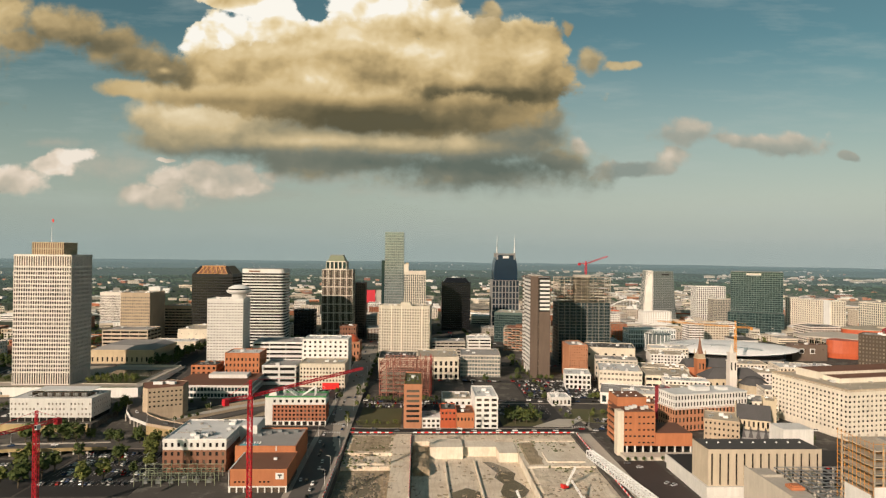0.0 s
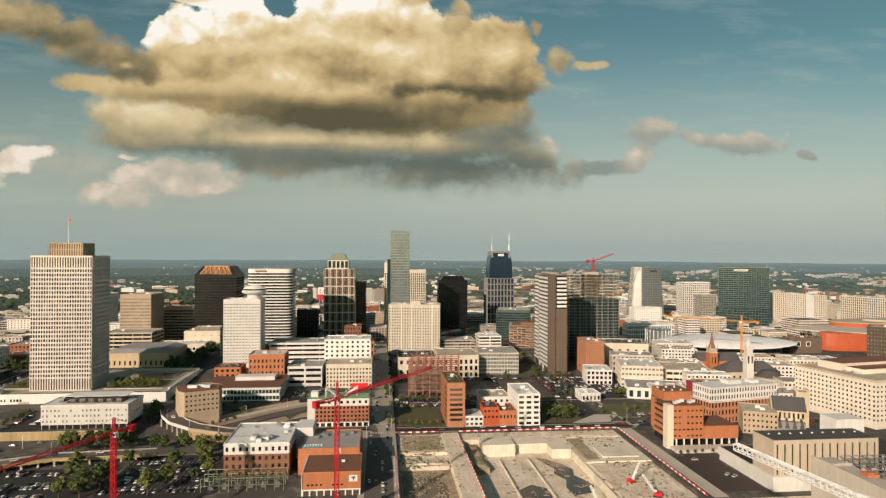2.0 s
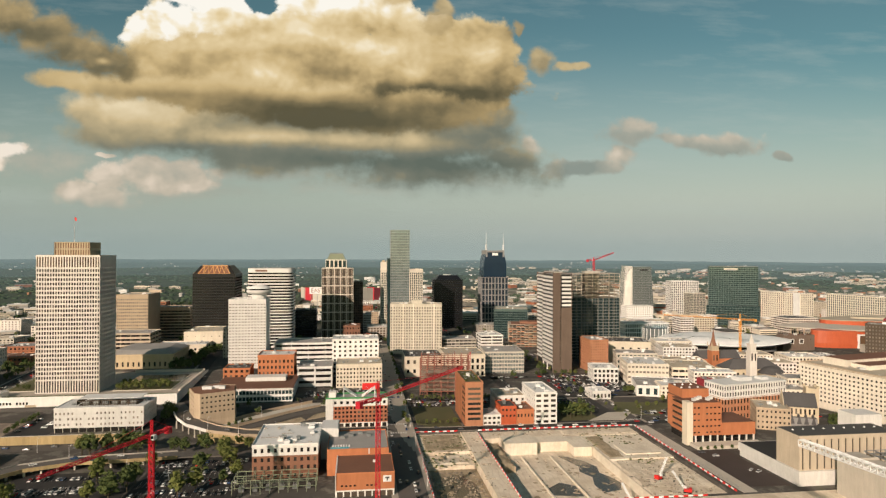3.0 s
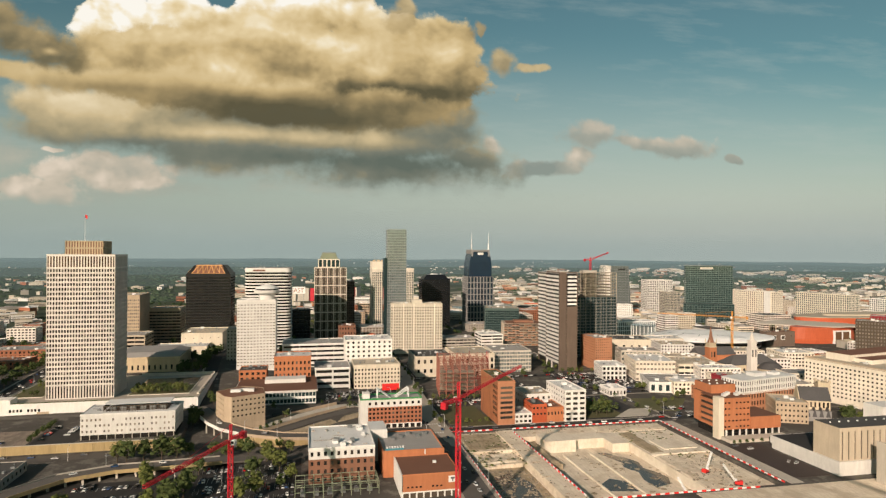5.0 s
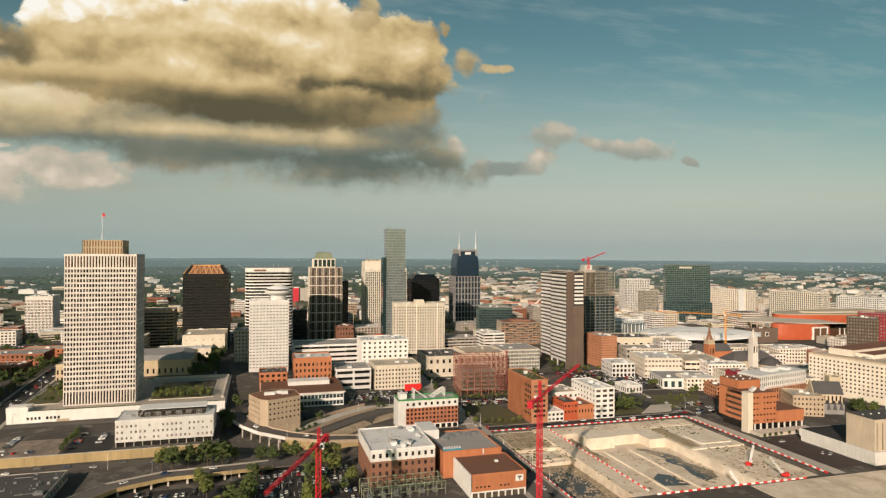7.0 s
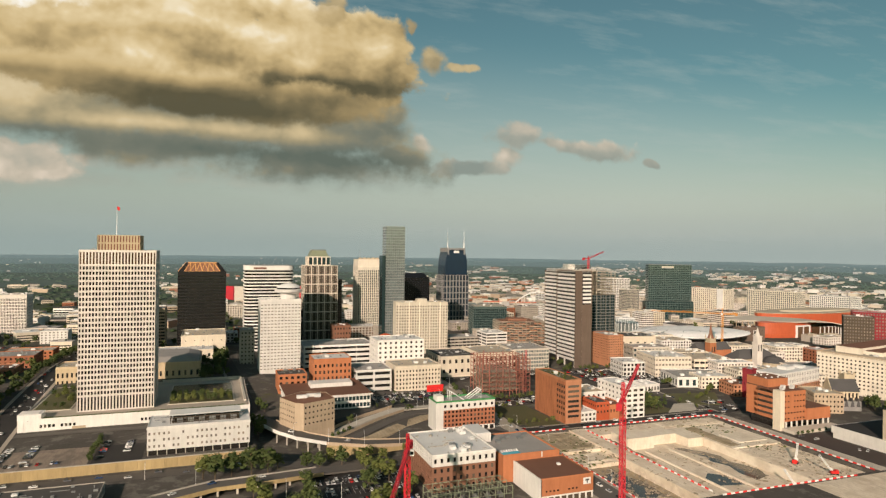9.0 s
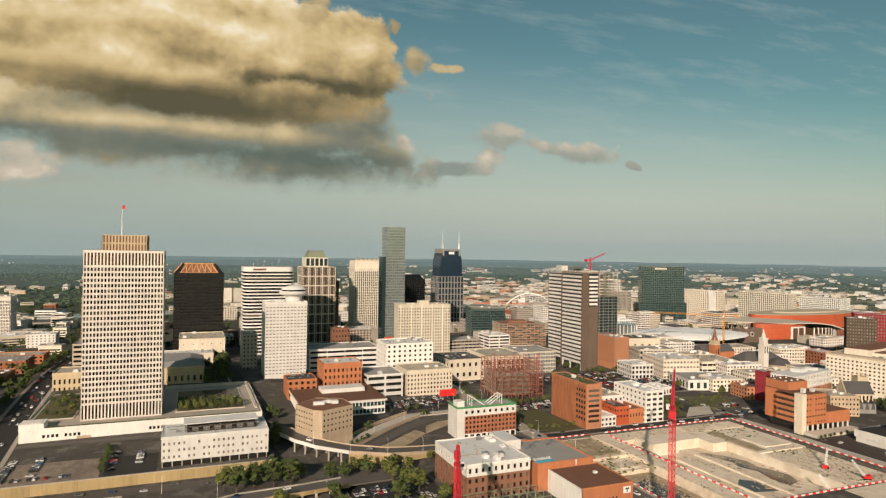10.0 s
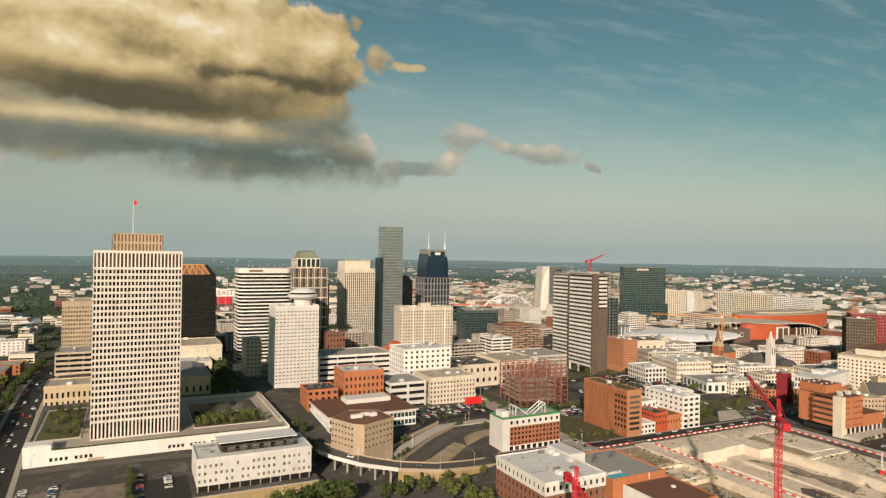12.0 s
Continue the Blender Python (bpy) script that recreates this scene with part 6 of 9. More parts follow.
def gym():
    """Orange brick sports club: white arcade, brown roof, plain sign panel."""
    e = thing("sports_club", "orange brick sports club with a white arcade and brown roof", "building", -95.7, 406, 4.5)
    X, Y, h = 17.5, 17.5, 14
    part("core", Shape().box(-X + 0.5, X - 0.5, -Y + 0.5, Y - 0.5, 0, h - 0.5), "dark_brown", e)
    f = Front()
    f.add((-X, -Y), (1, 0), (0, -1), 0, 2 * X, 4.4, h, 14, 1, 0.55, 0.22, 0.5, 0, 4.6, skip=lambda i, j: i in (0, 5, 6, 10, 11, 12, 13))
    f.add((X, -Y), (0, 1), (1, 0), 0, 2 * Y, 4.4, h, 10, 1, 0.4, 0.22, 0.5, 0, 4.6, skip=lambda i, j: i % 3 == 0)
    f.add((X, Y), (-1, 0), (0, 1), 0, 2 * X, 4.4, h, 10, 1, 0.4, 0.2, 0.5, 0, 4.6, skip=lambda i, j: True)
    f.finish(e, "brick_orange", "pane", 20)
    part("side_wall", Shape().box(-X - 0.3, -X + 0.5, -Y, Y, 0, h + 0.3), "white_paint", e)
    arc = Shape()
    for k in range(9):
        arc.box(-X + k * 4.25, -X + k * 4.25 + 0.8, -Y - 0.1, -Y + 0.5, -1, 4.4)
    arc.box(-X, X, -Y - 0.12, -Y + 0.5, 3.6, 4.39)
    part("arcade", arc, "white_paint", e)
    part("roof", Shape().box(-X + 0.3, X - 0.3, -Y + 0.3, Y - 0.3, h - 0.4, h + 0.05), "roof_brown", e)
    part("parapet", Shape().box(-X, X, -Y, -Y + 0.35, h, h + 0.7).box(-X, X, Y - 0.35, Y, h, h + 0.7).box(X - 0.35, X, -Y + 0.35, Y - 0.35, h, h + 0.7), "brick_orange", e)
    part("sign_panel", Shape().box(10.6, 15.6, -Y - 0.25, -Y - 0.05, 8.6, 12.4), "white_metal", e, "white square sign panel")
    part("sign_mark", Shape().box(12.8, 13.5, -Y - 0.3, -Y - 0.2, 9.2, 10.6).box(11.9, 14.4, -Y - 0.3, -Y - 0.2, 10.6, 11.6), "slate", e)
    part("roof_unit", Shape().box(5, 7, 2, 4, h, h + 1.2), "white_metal", e)
    b = thing("sports_hall", "orange brick pool hall with a rooftop terrace", "building", -100, 447.5, 4.5)
    X, Y, h = 20, 23, 16.6
    part("wall", Shape().box(-X, X, -Y, Y, -3, h), "brick_orange", b)
    part("roof", Shape().box(-X + 0.4, X - 0.4, -Y + 0.4, Y - 0.4, h, h + 0.1), "roof_grey", b)
    part("parapet", Shape().box(-X, X, -Y, -Y + 0.4, h, h + 1.4).box(-X, X, Y - 0.4, Y, h, h + 1).box(-X, -X + 0.4, -Y + 0.4, Y - 0.4, h, h + 1).box(X - 0.4, X, -Y + 0.4, Y - 0.4, h, h + 1), "brick_orange", b)
    part("pool", Shape().box(-18, -6, -21, -15.5, h + 0.1, h + 0.5), "pool_water", b, "small bright blue rooftop pool")
    part("pier", Shape().box(6.8, 7.6, -Y - 0.3, -Y, -3, h + 1.2), "white_paint", b)
    for k in range(7):
        part("deck_chair", Shape().box(-17 + k * 1.8, -16.2 + k * 1.8, -14.6, -12.8, h + 0.2, h + 0.55).prism(((-17 + k * 1.8, -12.9), (-16.2 + k * 1.8, -12.9), (-16.2 + k * 1.8, -12.6), (-17 + k * 1.8, -12.6)), h + 0.3, h + 1.1), "white_metal", b)
    for k in range(5):
        part("roof_unit", Shape().box(-12 + k * 6, -9 + k * 6, 4 + (k * 5) % 11, 7 + (k * 5) % 11, h + 0.1, h + 1.8), "grey_metal", b)


gym()


def substation():
    e = thing("substation_frame", "grey green steel substation frame", "steel frame", -150, 409, 4.5)
    for i in range(10):
        for k in range(3):
            x, y = -25 + i * 5.5, -9 + k * 8.5
            part("post", Shape().tube((x, y, 0), (x, y, 8.5), 0.22, sides=5), "green_steel", e)
    for z in (4.2, 8.5):
        for k in range(3):
            y = -9 + k * 8.5
            s = Shape()
            s.tube((-25, y - 0.4, z), (24.5, y - 0.4, z), 0.12, sides=4).tube((-25, y + 0.4, z), (24.5, y + 0.4, z), 0.12, sides=4)
            for j in range(33):
                s.tube((-25 + j * 1.5, y - 0.4, z), (-23.5 + j * 1.5, y + 0.4, z), 0.07, sides=4)
            part("girder", s, "green_steel", e)
        for i in range(10):
            part("cross_girder", Shape().tube((-25 + i * 5.5, -9, z), (-25 + i * 5.5, 8, z), 0.14, sides=4), "green_steel", e)
    for i in range(6):
        t = Shape().box(-22 + i * 8, -19 + i * 8, -4, -1, 0, 2.6)
        for q in (-21.4, -20.5, -19.6):
            t.lathe(q + i * 8, -2.5, ((0.12, 2.6), (0.25, 2.9), (0.12, 3.2), (0.25, 3.5), (0.1, 4.2)), 6)
        part("transformer", t, "grey_metal", e)


substation()


def corner_office():
    """Faceted tan office on the ramp's curve."""
    e = thing("office_block", "tan six sided office block with punched windows", "building", -220, 560, 12)
    plan = [(-13, -13), (-7, -17.5), (18, -6), (15, 16), (-4, 24), (-22, 8)]
    h = 23
    inner = [(x * 0.96, y * 0.96) for x, y in plan]
    part("core", Shape().prism(inner, -3, h - 0.4), "dark_brown", e)
    f = Front()
    for i, (a, b) in enumerate(zip(plan, plan[1:] + plan[:1])):
        L = math.hypot(b[0] - a[0], b[1] - a[1])
        u = ((b[0] - a[0]) / L, (b[1] - a[1]) / L)
        n = (u[1], -u[0])
        if i == 0:
            f.add(a, u, n, 0, L, -1, h, 1, 1, 0.5, 0.5, 0.5, skip=lambda i, j: True)
        else:
            f.add(a, u, n, 0, L, -1, h, max(3, int(L / 3.2)), 4, 0.45, 0.34, 0.5, 6.5, 1.5)
    part("plinth", Shape().prism([(x * 1.004, y * 1.004) for x, y in plan], -4, 1.2), "tan", e)
    f.finish(e, "tan", "pane", 120)
    part("roof", Shape().prism(inner, h - 0.4, h - 0.1), "roof_brown", e)
    for x, y, a, b in ((-6, 2, 4, 3), (1, 5, 3, 2.5), (6, 3, 2.5, 4)):
        part("roof_unit", Shape().box(x - a, x + a, y - b / 2, y + b / 2, h - 0.1, h + 2.2), "roof_white", e)
    b = thing("low_pavilion", "low white glazed pavilion with a broad brown roof", "building", -196, 640, 15)
    X, Y = 37, 33
    part("base", Shape().box(-X + 2, X - 2, -Y + 2, Y - 2, -4, 8), "pane_teal", b)
    f = Front()
    for q, u, n, L in (((-X + 1.5, -Y + 1.5), (1, 0), (0, -1), 71), ((-X + 1.5, Y - 1.5), (0, -1), (-1, 0), 63), ((X - 1.5, -Y + 1.5), (0, 1), (1, 0), 63)):
        f.add(q, u, n, 0, L, -3, 8.4, 22, 2, 0.86, 0.62, 0.5)
    part("wall", f.wall, "white_paint", b)
    part("eaves", Shape().box(-X, X, -Y, Y, 8.4, 9.6), "white_paint", b)
    part("roof", Shape().box(-X + 0.5, X - 0.5, -Y + 0.5, Y - 0.5, 9.6, 10.0), "roof_brown", b)
    part("penthouse", Shape().box(-12, 26, 0, 16, 10, 13.6), "white_paint", b)


corner_office()


def white_low():
    """Low white office with a dark ground floor and rooftop plant behind louvres."""
    x0, x1, y0, y1, z0 = -331.5, -266, 528, 560, 11
    e = thing("office_block", "low white office block with scattered windows and a roof plant deck", "building", (x0 + x1) / 2, (y0 + y1) / 2, z0)
    w, d = x1 - x0, y1 - y0
    X, Y, h = w / 2, d / 2, 18.6
    part("core", Shape().box(-X + 0.6, X - 0.6, -Y + 0.6, Y - 0.6, -1, h - 0.4), "pane_black", e)
    rs = random.Random(9)
    f = Front()
    sk = lambda i, j: rs.random() < 0.12
    f.add((-X, -Y), (1, 0), (0, -1), 0, w, 3.4, h, 22, 3, 0.42, 0.42, 0.35, 0.6, 2.0, skip=sk)
    f.add((-X, Y), (0, -1), (-1, 0), 0, d, 3.4, h, 10, 3, 0.42, 0.42, 0.35, 0.6, 2.0, skip=sk)
    f.add((X, -Y), (0, 1), (1, 0), 0, d, 3.4, h, 10, 3, 0.42, 0.42, 0.35, 0.6, 2.0, skip=sk)
    f.add((X, Y), (-1, 0), (0, 1), 0, w, 3.4, h, 20, 3, 0.42, 0.42, 0.35, 0.6, 2.0)
    f.finish(e, "white_paint", "pane_blind", 100)
    for k in range(12):
        part("column", Shape().box(-X + 0.3 + k * 5.8, -X + 0.9 + k * 5.8, -Y + 0.1, -Y + 0.7, -1, 3.4), "concrete", e)
    roof_parts(e, w, d, h, "roof_white", "white_paint", 0.5, 0)
    deck = Shape().box(-18, 26, -8, 10, h + 0.1, h + 0.5)
    for k in range(23):
        deck.box(-19 + k * 2, -18.8 + k * 2, -9.2, -9, h, h + 4.2)
    deck.box(-19, 26, -9.25, -8.95, h + 3.6, h + 4.2).box(-19, 26, -9.25, -8.95, h + 1.6, h + 1.9).box(-19.2, -18.9, -9, 10, h + 1, h + 4.2)
    part("plant_screen", deck, "dark_brown", e)
    part("plant_roof", Shape().box(-20, 27, -4, 12, h + 4.2, h + 4.7), "roof_white", e)
    for k in range(6):
        part("roof_unit", Shape().box(-15 + k * 7, -11 + k * 7, -7.5, -4.5, h + 0.5, h + 3), "grey_metal", e)


white_low()


def orange_office():
    """Stepped orange brick office on stilts over a parking deck."""
    e = thing("office_block", "stepped orange brick office on columns with slit windows", "building", 163, 475, 4.5)
    h = 32
    for j in range(5):
        part("floor", Shape().box(-14.4, -9.1, -7.9, 9, 8.5 + j * 4.6, 8.5 + j * 4.6 + 2.4), "brick_orange", e)
    part("glazing", Shape().box(-13.4, -9, -7.8, 8, 8.5, 30), "pane", e)
    f = Front()
    f.add((-14, -15), (1, 0), (0, -1), 4.8, 28.5, 7, h, 7, 5, 0.55, 0.26, 0.5, 0, 1.5, skip=lambda i, j: i == 2 and j != 1)
    f.add((14.5, -15), (0, 1), (1, 0), 0, 40, 7, h, 9, 5, 0.5, 0.26, 0.5, 0, 1.5, skip=lambda i, j: j < 3)
    f.finish(e, "brick_orange", "pane", 70)
    part("core", Shape().box(-9.1, 13.9, -14.3, 24.5, 6.8, h - 0.65), "brick_orange", e)
    part("stair_tower", Shape().box(-14, -9.2, -15.4, -8, -1, h + 0.8), "cream", e)
    part("roof", Shape().box(-13.6, 14, -14, 8.6, h - 0.6, h + 0.2).box(-9, 14, 8.6, 24, h - 0.6, h + 0.2), "roof_brown", e)
    part("upper_block", Shape().box(-8.6, 14, 2, 24.4, h + 0.2, h + 7), "brick_orange", e)
    part("upper_roof", Shape().box(-8.2, 13.5, 2.5, 24, h + 7, h + 7.2), "roof_brown", e)
    for k in range(5):
        part("roof_unit", Shape().box(-6 + k * 4, -3.4 + k * 4, -10 + (k * 3) % 8, -7 + (k * 3) % 8, h + 0.2, h + 2.2), "roof_white", e)
    for k in range(6):
        part("skylight", Shape().lathe(-7 + (k % 3) * 7, 6 + (k // 3) * 11, ((0.9, h + 7.2), (0.7, h + 7.9), (0.2, h + 8.2)), 10), "white_metal", e)
    part("wing", Shape().box(14.6, 42, -16, 14, 7, 16.5), "brick_orange", e)
    part("wing_roof", Shape().box(15, 41.5, -15.5, 13.5, 16.5, 16.7), "roof_brown", e)
    for k in range(10):
        part("column", Shape().box(-13 + k * 6, -12 + k * 6, -15, -14, -1, 7), "white_paint", e)
    part("ground_floor", Shape().box(-8, 38, -8, 20, -1, 7), "pane", e)
    part("deck", Shape().box(-12, 44, -27, -15.2, -1, 2.4), "concrete_pale", e)


orange_office()


def slotted_block():
    """Beige block with full-height slots above a white street wall."""
    e = thing("slotted_block", "beige concrete block with dark vertical slots and white base", "building", 211, 383, 4.5)
    X, Y, h = 35, 11, 31.5
    part("core", Shape().box(-X + 0.8, X - 0.8, -Y + 0.8, Y - 0.8, 4, h - 0.5), "pane_black", e)
    f = Front()
    f.add((-X, -Y), (1, 0), (0, -1), 0, 2 * X, 9.5, h, 14, 1, 0.26, 0.94, 0.8, 0, 2)
    f.add((X, -Y), (0, 1), (1, 0), 0, 2 * Y, 9.5, h, 7, 1, 0.26, 0.94, 0.8, 0, 2)
    f.add((X, Y), (-1, 0), (0, 1), 0, 2 * X, 9.5, h, 22, 1, 0.26, 0.94, 0.8, 0, 2)
    f.add((-X, Y), (0, -1), (-1, 0), 0, 2 * Y, 9.5, h, 1, 1, 0.5, 0.5, 0.8, skip=lambda i, j: True)
    f.finish(e, "beige", "pane_black", 40)
    part("roof", Shape().box(-X + 0.4, X - 0.4, -Y + 0.4, Y - 0.4, h - 0.3, h + 0.1), "roof_dark", e)
    for k in range(9):
        part("skylight", Shape().lathe(-30 + k * 7.4, 2, ((0.6, h), (0.6, h + 0.6), (0.3, h + 0.8)), 8), "white_metal", e)
    part("base", Shape().box(-X - 1.5, X, -Y - 1.5, Y + 40, 4, 9.4).box(-X - 0.8, X - 1, -Y - 0.8, Y + 39, -1, 4), "white_paint", e)
    part("deck", Shape().box(-X - 0.5, X - 1, Y + 0.2, Y + 39, 9.4, 9.55), "asphalt", e)
    part("plant_room", Shape().box(26, 46, 14, 30, 9.4, 36.5), "white_paint", e)


slotted_block()
solid("car_park", Shape().box(144, 172, 374, 446, 4.4, 4.72), "asphalt_dark", "dark brown asphalt car park", "ground", "structure")
solid("pavement", Shape().box(134.2, 143.8, 366, 516, 4.3, 4.68), "concrete_pale", "pale concrete path beside the site", "ground", "structure")

# street front north of the site
br8 = building("office_block", "narrow brick and glass office with planted roof", -10, 5, 532, 586, 4.5, 41, "brick_pink", (1, 7, 0.72, 0.5), (12, 7, 0.3, 0.4), base=4, top=3, units=1, roof="grass", single=60, blank="l")
part("side_wall", Shape().box(-7.8, -7.45, -26.5, 26.5, 0, 36.6), "brick_worn", br8)
for i in range(4):
    for j in range(6):
        part("window", Shape().box(-7.9, -7.75, -25.5 + i * 3.6, -23.7 + i * 3.6, 6.5 + j * 4.7, 8.9 + j * 4.7), "pane", br8)
building("shop", "low white shop with a glass front", 5.3, 20.8, 533, 556, 4.5, 12.5, "white_paint", (4, 2, 0.6, 0.5), None, units=2, roof="roof_white", single=20)
building("shop", "bright red painted brick house", 21, 34.2, 533, 556, 4.5, 19.5, "copper_red", (4, 2, 0.5, 0.35), None, units=2, roof="roof_dark", base=5, single=20)
building("shop", "plain orange brick shop", 34.6, 49.6, 533, 560, 4.5, 16.5, "brick_orange", (5, 1, 0.4, 0.3), None, units=2, roof="roof_brown", base=3, single=20)
w6 = building("office_block", "white six storey office with paired windows", 50.2, 69.5, 531, 575, 4.5, 31, "white_paint", (3, 6, 0.66, 0.5), (8, 6, 0.4, 0.4), units=3, roof="roof_white", single=70)
building("office_block", "low white annex with stepped roofs", 24, 49.8, 561, 592, 4.5, 22, "white_paint", (5, 3, 0.4, 0.4), None, units=5, roof="roof_tan")
building("shop", "small white flat roofed shop", 133, 152, 612, 634, 4.3, 12, "white_paint", (5, 1, 0.5, 0.5), None, units=3, roof="roof_white")
building("shop", "long white hall with a dark glass front", 190, 250, 612, 660, 4.3, 15, "white_paint", (8, 1, 0.5, 0.6), None, pane="pane_teal", units=5, roof="roof_grey", turn=-18)
building("market_hall", "white market hall with a flat roof", 205, 250, 672, 725, 4.3, 27, "cream_pale", (11, 4, 0.66, 0.4), None, pane="pane_blind", units=7, roof="roof_white", turn=-14, seed=4)
# open storeys closed by black panes that stand in for inner shade
building("market_hall", "cream parking deck with open storeys", 252, 300, 660, 712, 4.3, 24, "cream", (7, 3, 0.86, 0.4), None, pane="pane_black", units=6, roof="roof_tan", turn=-14, seed=14)
building("market_hall", "low pale hall with a glass roof", 214, 262, 728, 760, 4.3, 30, "concrete_pale", (10, 4, 0.6, 0.5), None, pane="pane_teal", units=6, roof="roof_grey", turn=-14, seed=24)
building("market_hall", "white stepped hall with roof plant", 264, 318, 716, 752, 4.3, 22, "cream_pale", (12, 3, 0.66, 0.45), None, pane="pane_blind", units=8, roof="roof_tan", turn=-14, seed=34)
building("shop", "white corner building with tall windows", 168, 196, 690, 725, 4.3, 20, "white_paint", (6, 3, 0.6, 0.6), None, units=2, roof="roof_white", turn=-10, single=18)
building("office_block", "cream flat topped block", 215, 275, 770, 815, 4, 38, "cream", (6, 2, 0.3, 0.2), None, units=4, roof="roof_dark", turn=-14)
sc = building("school", "long brick building with a white upper storey", 214, 286, 528, 552, 4.4, 24, "brick_pink", (20, 3, 0.5, 0.6), None, units=0, roof="roof_grey", turn=12, trim="white_paint", single=60, parapet=0.3)
up = Front()
for q, u, nn, L, k in (((-35.7, -11.7), (1, 0), (0, -1), 71.4, 24), ((-35.7, 11.7), (0, -1), (-1, 0), 23.4, 8), ((35.7, -11.7), (0, 1), (1, 0), 23.4, 8), ((35.7, 11.7), (-1, 0), (0, 1), 71.4, 24)):
    up.add(q, u, nn, 0, L, 19.95, 31, k, 2, 0.5, 0.6, 0.4)
storey = part("upper_storey", up.wall, "white_paint", sc)
part("upper_core", Shape().box(-35.3, 35.3, -11.3, 11.3, 20, 30.8), "pane", sc)
part("upper_roof", Shape().box(-36, 36, -12, 12, 31, 31.7).box(-10, 4, -4, 6, 31.7, 35).box(14, 22, -5, 3, 31.7, 34), "roof_white", sc)
building("stair_block", "dark red panelled stair block beside the long school", 219, 229, 558, 568, 4.4, 33, "crimson", (2, 1, 0.1, 0.1), None, units=1, roof="roof_grey", turn=12)
building("house", "low tan brick house", 236, 262, 488, 520, 4.4, 22, "tan", (8, 4, 0.4, 0.4), None, units=2, roof="roof_tan", turn=-25, single=40)
bw = building("hospital", "huge pale stone block with rows of square windows", 338.8, 478.8, 506.5, 589.5, 6, 45, "cream_pale", (32, 8, 0.44, 0.42), (20, 8, 0.44, 0.42), units=8, roof="roof_tan", base=4, top=3, single=150, seed=8, turn=11, trim="tan")
part("upper_block", Shape().box(-54, 56, 4, 30, 39, 45.5), "cream_pale", bw)
part("upper_block", Shape().box(-50, 30, -14, 3.8, 39, 43), "cream_pale", bw)
part("upper_roof", Shape().box(-53.4, 55.4, 4.6, 29.4, 45.5, 45.8).box(-49.4, 29.4, -13.4, 3.2, 43, 43.3), "roof_brown", bw)
building("hotel", "dark brick hotel tower", 471, 504, 631, 656, 4, 72, "dark_brown", (11, 17, 0.5, 0.5), None, pane="pane_blind", units=2, turn=-48)
building("hotel", "red panelled hotel tower", 504, 574, 634, 660, 4, 75, "crimson", (22, 17, 0.5, 0.5), None, pane="pane_blind", units=2, turn=-48)

building("brick_house", "long orange brick block beside the wooded street", -552, -474, 792, 828, 14, 28, "brick_pink", (16, 3, 0.4, 0.5), None, units=3, roof="roof_brown")
building("brick_house", "orange brick flats among trees", -536, -470, 850, 890, 14, 32, "brick", (14, 4, 0.4, 0.5), None, units=3, roof="roof_grey")
building("brick_house", "small brick block at the corner", -520, -468, 925, 958, 14, 26, "brick_orange", (10, 3, 0.4, 0.5), None, units=2, roof="roof_tan")
building("office_block", "grey slab behind the hotel", -262, -247, 800, 830, 16, 58, "concrete", (4, 10, 0.4, 0.4), None, units=1)
building("office_block", "dark brown block beside the stone tower", -110, -91, 1100, 1140, 6, 100, "pier_brown", (6, 22, 0.6, 0.6), None, units=2)
building("office_block", "low dark office with pale sills", 22, 70, 905, 940, 4, 26, "concrete", (8, 5, 0.9, 0.45), None, units=3, roof="roof_grey")
building("office_block", "white louvred office block", 72, 104, 880, 915, 4, 34, "white_paint", (2, 7, 0.9, 0.5), None, units=2, roof="roof_white")

for k, (x, y, w, d, h, wl, rf) in enumerate(((206, 604, 34, 26, 13, "cream_pale", "roof_white"), (252, 598, 40, 28, 18, "cream_pale", "roof_tan"), (296, 606, 30, 34, 14, "cream_pale", "roof_tan"), (258, 634, 44, 22, 20, "stone_white", "roof_white"),
                                         (306, 560, 26, 30, 16, "cream_pale", "roof_grey"), (212, 566, 30, 26, 12, "brick_pink", "roof_brown"), (370, 690, 46, 36, 18, "stone_white", "roof_tan"), (352, 612, 40, 30, 15, "cream_pale", "roof_grey"),
                                         (420, 700, 40, 40, 22, "cream_pale", "roof_white"), (386, 760, 50, 36, 16, "cream_pale", "roof_tan"), (300, 780, 44, 40, 24, "white_paint", "roof_tan"), (330, 860, 50, 36, 20, "cream_pale", "roof_white"))):
    building("town_block", ("white", "cream", "pale", "low")[k % 4] + " flat roofed block with roof plant near the churches", x, x + w, y, y + d, 4.2, 4.2 + h, wl, (max(3, w // 4), max(2, h // 4), 0.5, 0.5), None, units=5, roof=rf, turn=-12, seed=40 + k, group="blocks near the churches")
# ---- ramp, viaduct and low roads ----
RAMP = ((-262, 600, 15.0), (-250, 575, 14.8), (-240, 550, 14.6), (-229, 532, 14.4), (-212, 518, 13.5), (-187, 511, 11.5), (-160, 515, 8.6), (-128, 524, 5.0))
strip("ramp_deck", "curved asphalt ramp deck", RAMP, 14, "asphalt_worn", 0.0, "structure", 1.0)


def edge_of(pts, off):
    out = []
    for i, (x, y, z) in enumerate(pts):
        a, b = pts[max(0, i - 1)], pts[min(len(pts) - 1, i + 1)]
        q = math.hypot(b[0] - a[0], b[1] - a[1])
        out.append((x + (b[1] - a[1]) / q * off, y - (b[0] - a[0]) / q * off, z))
    return out


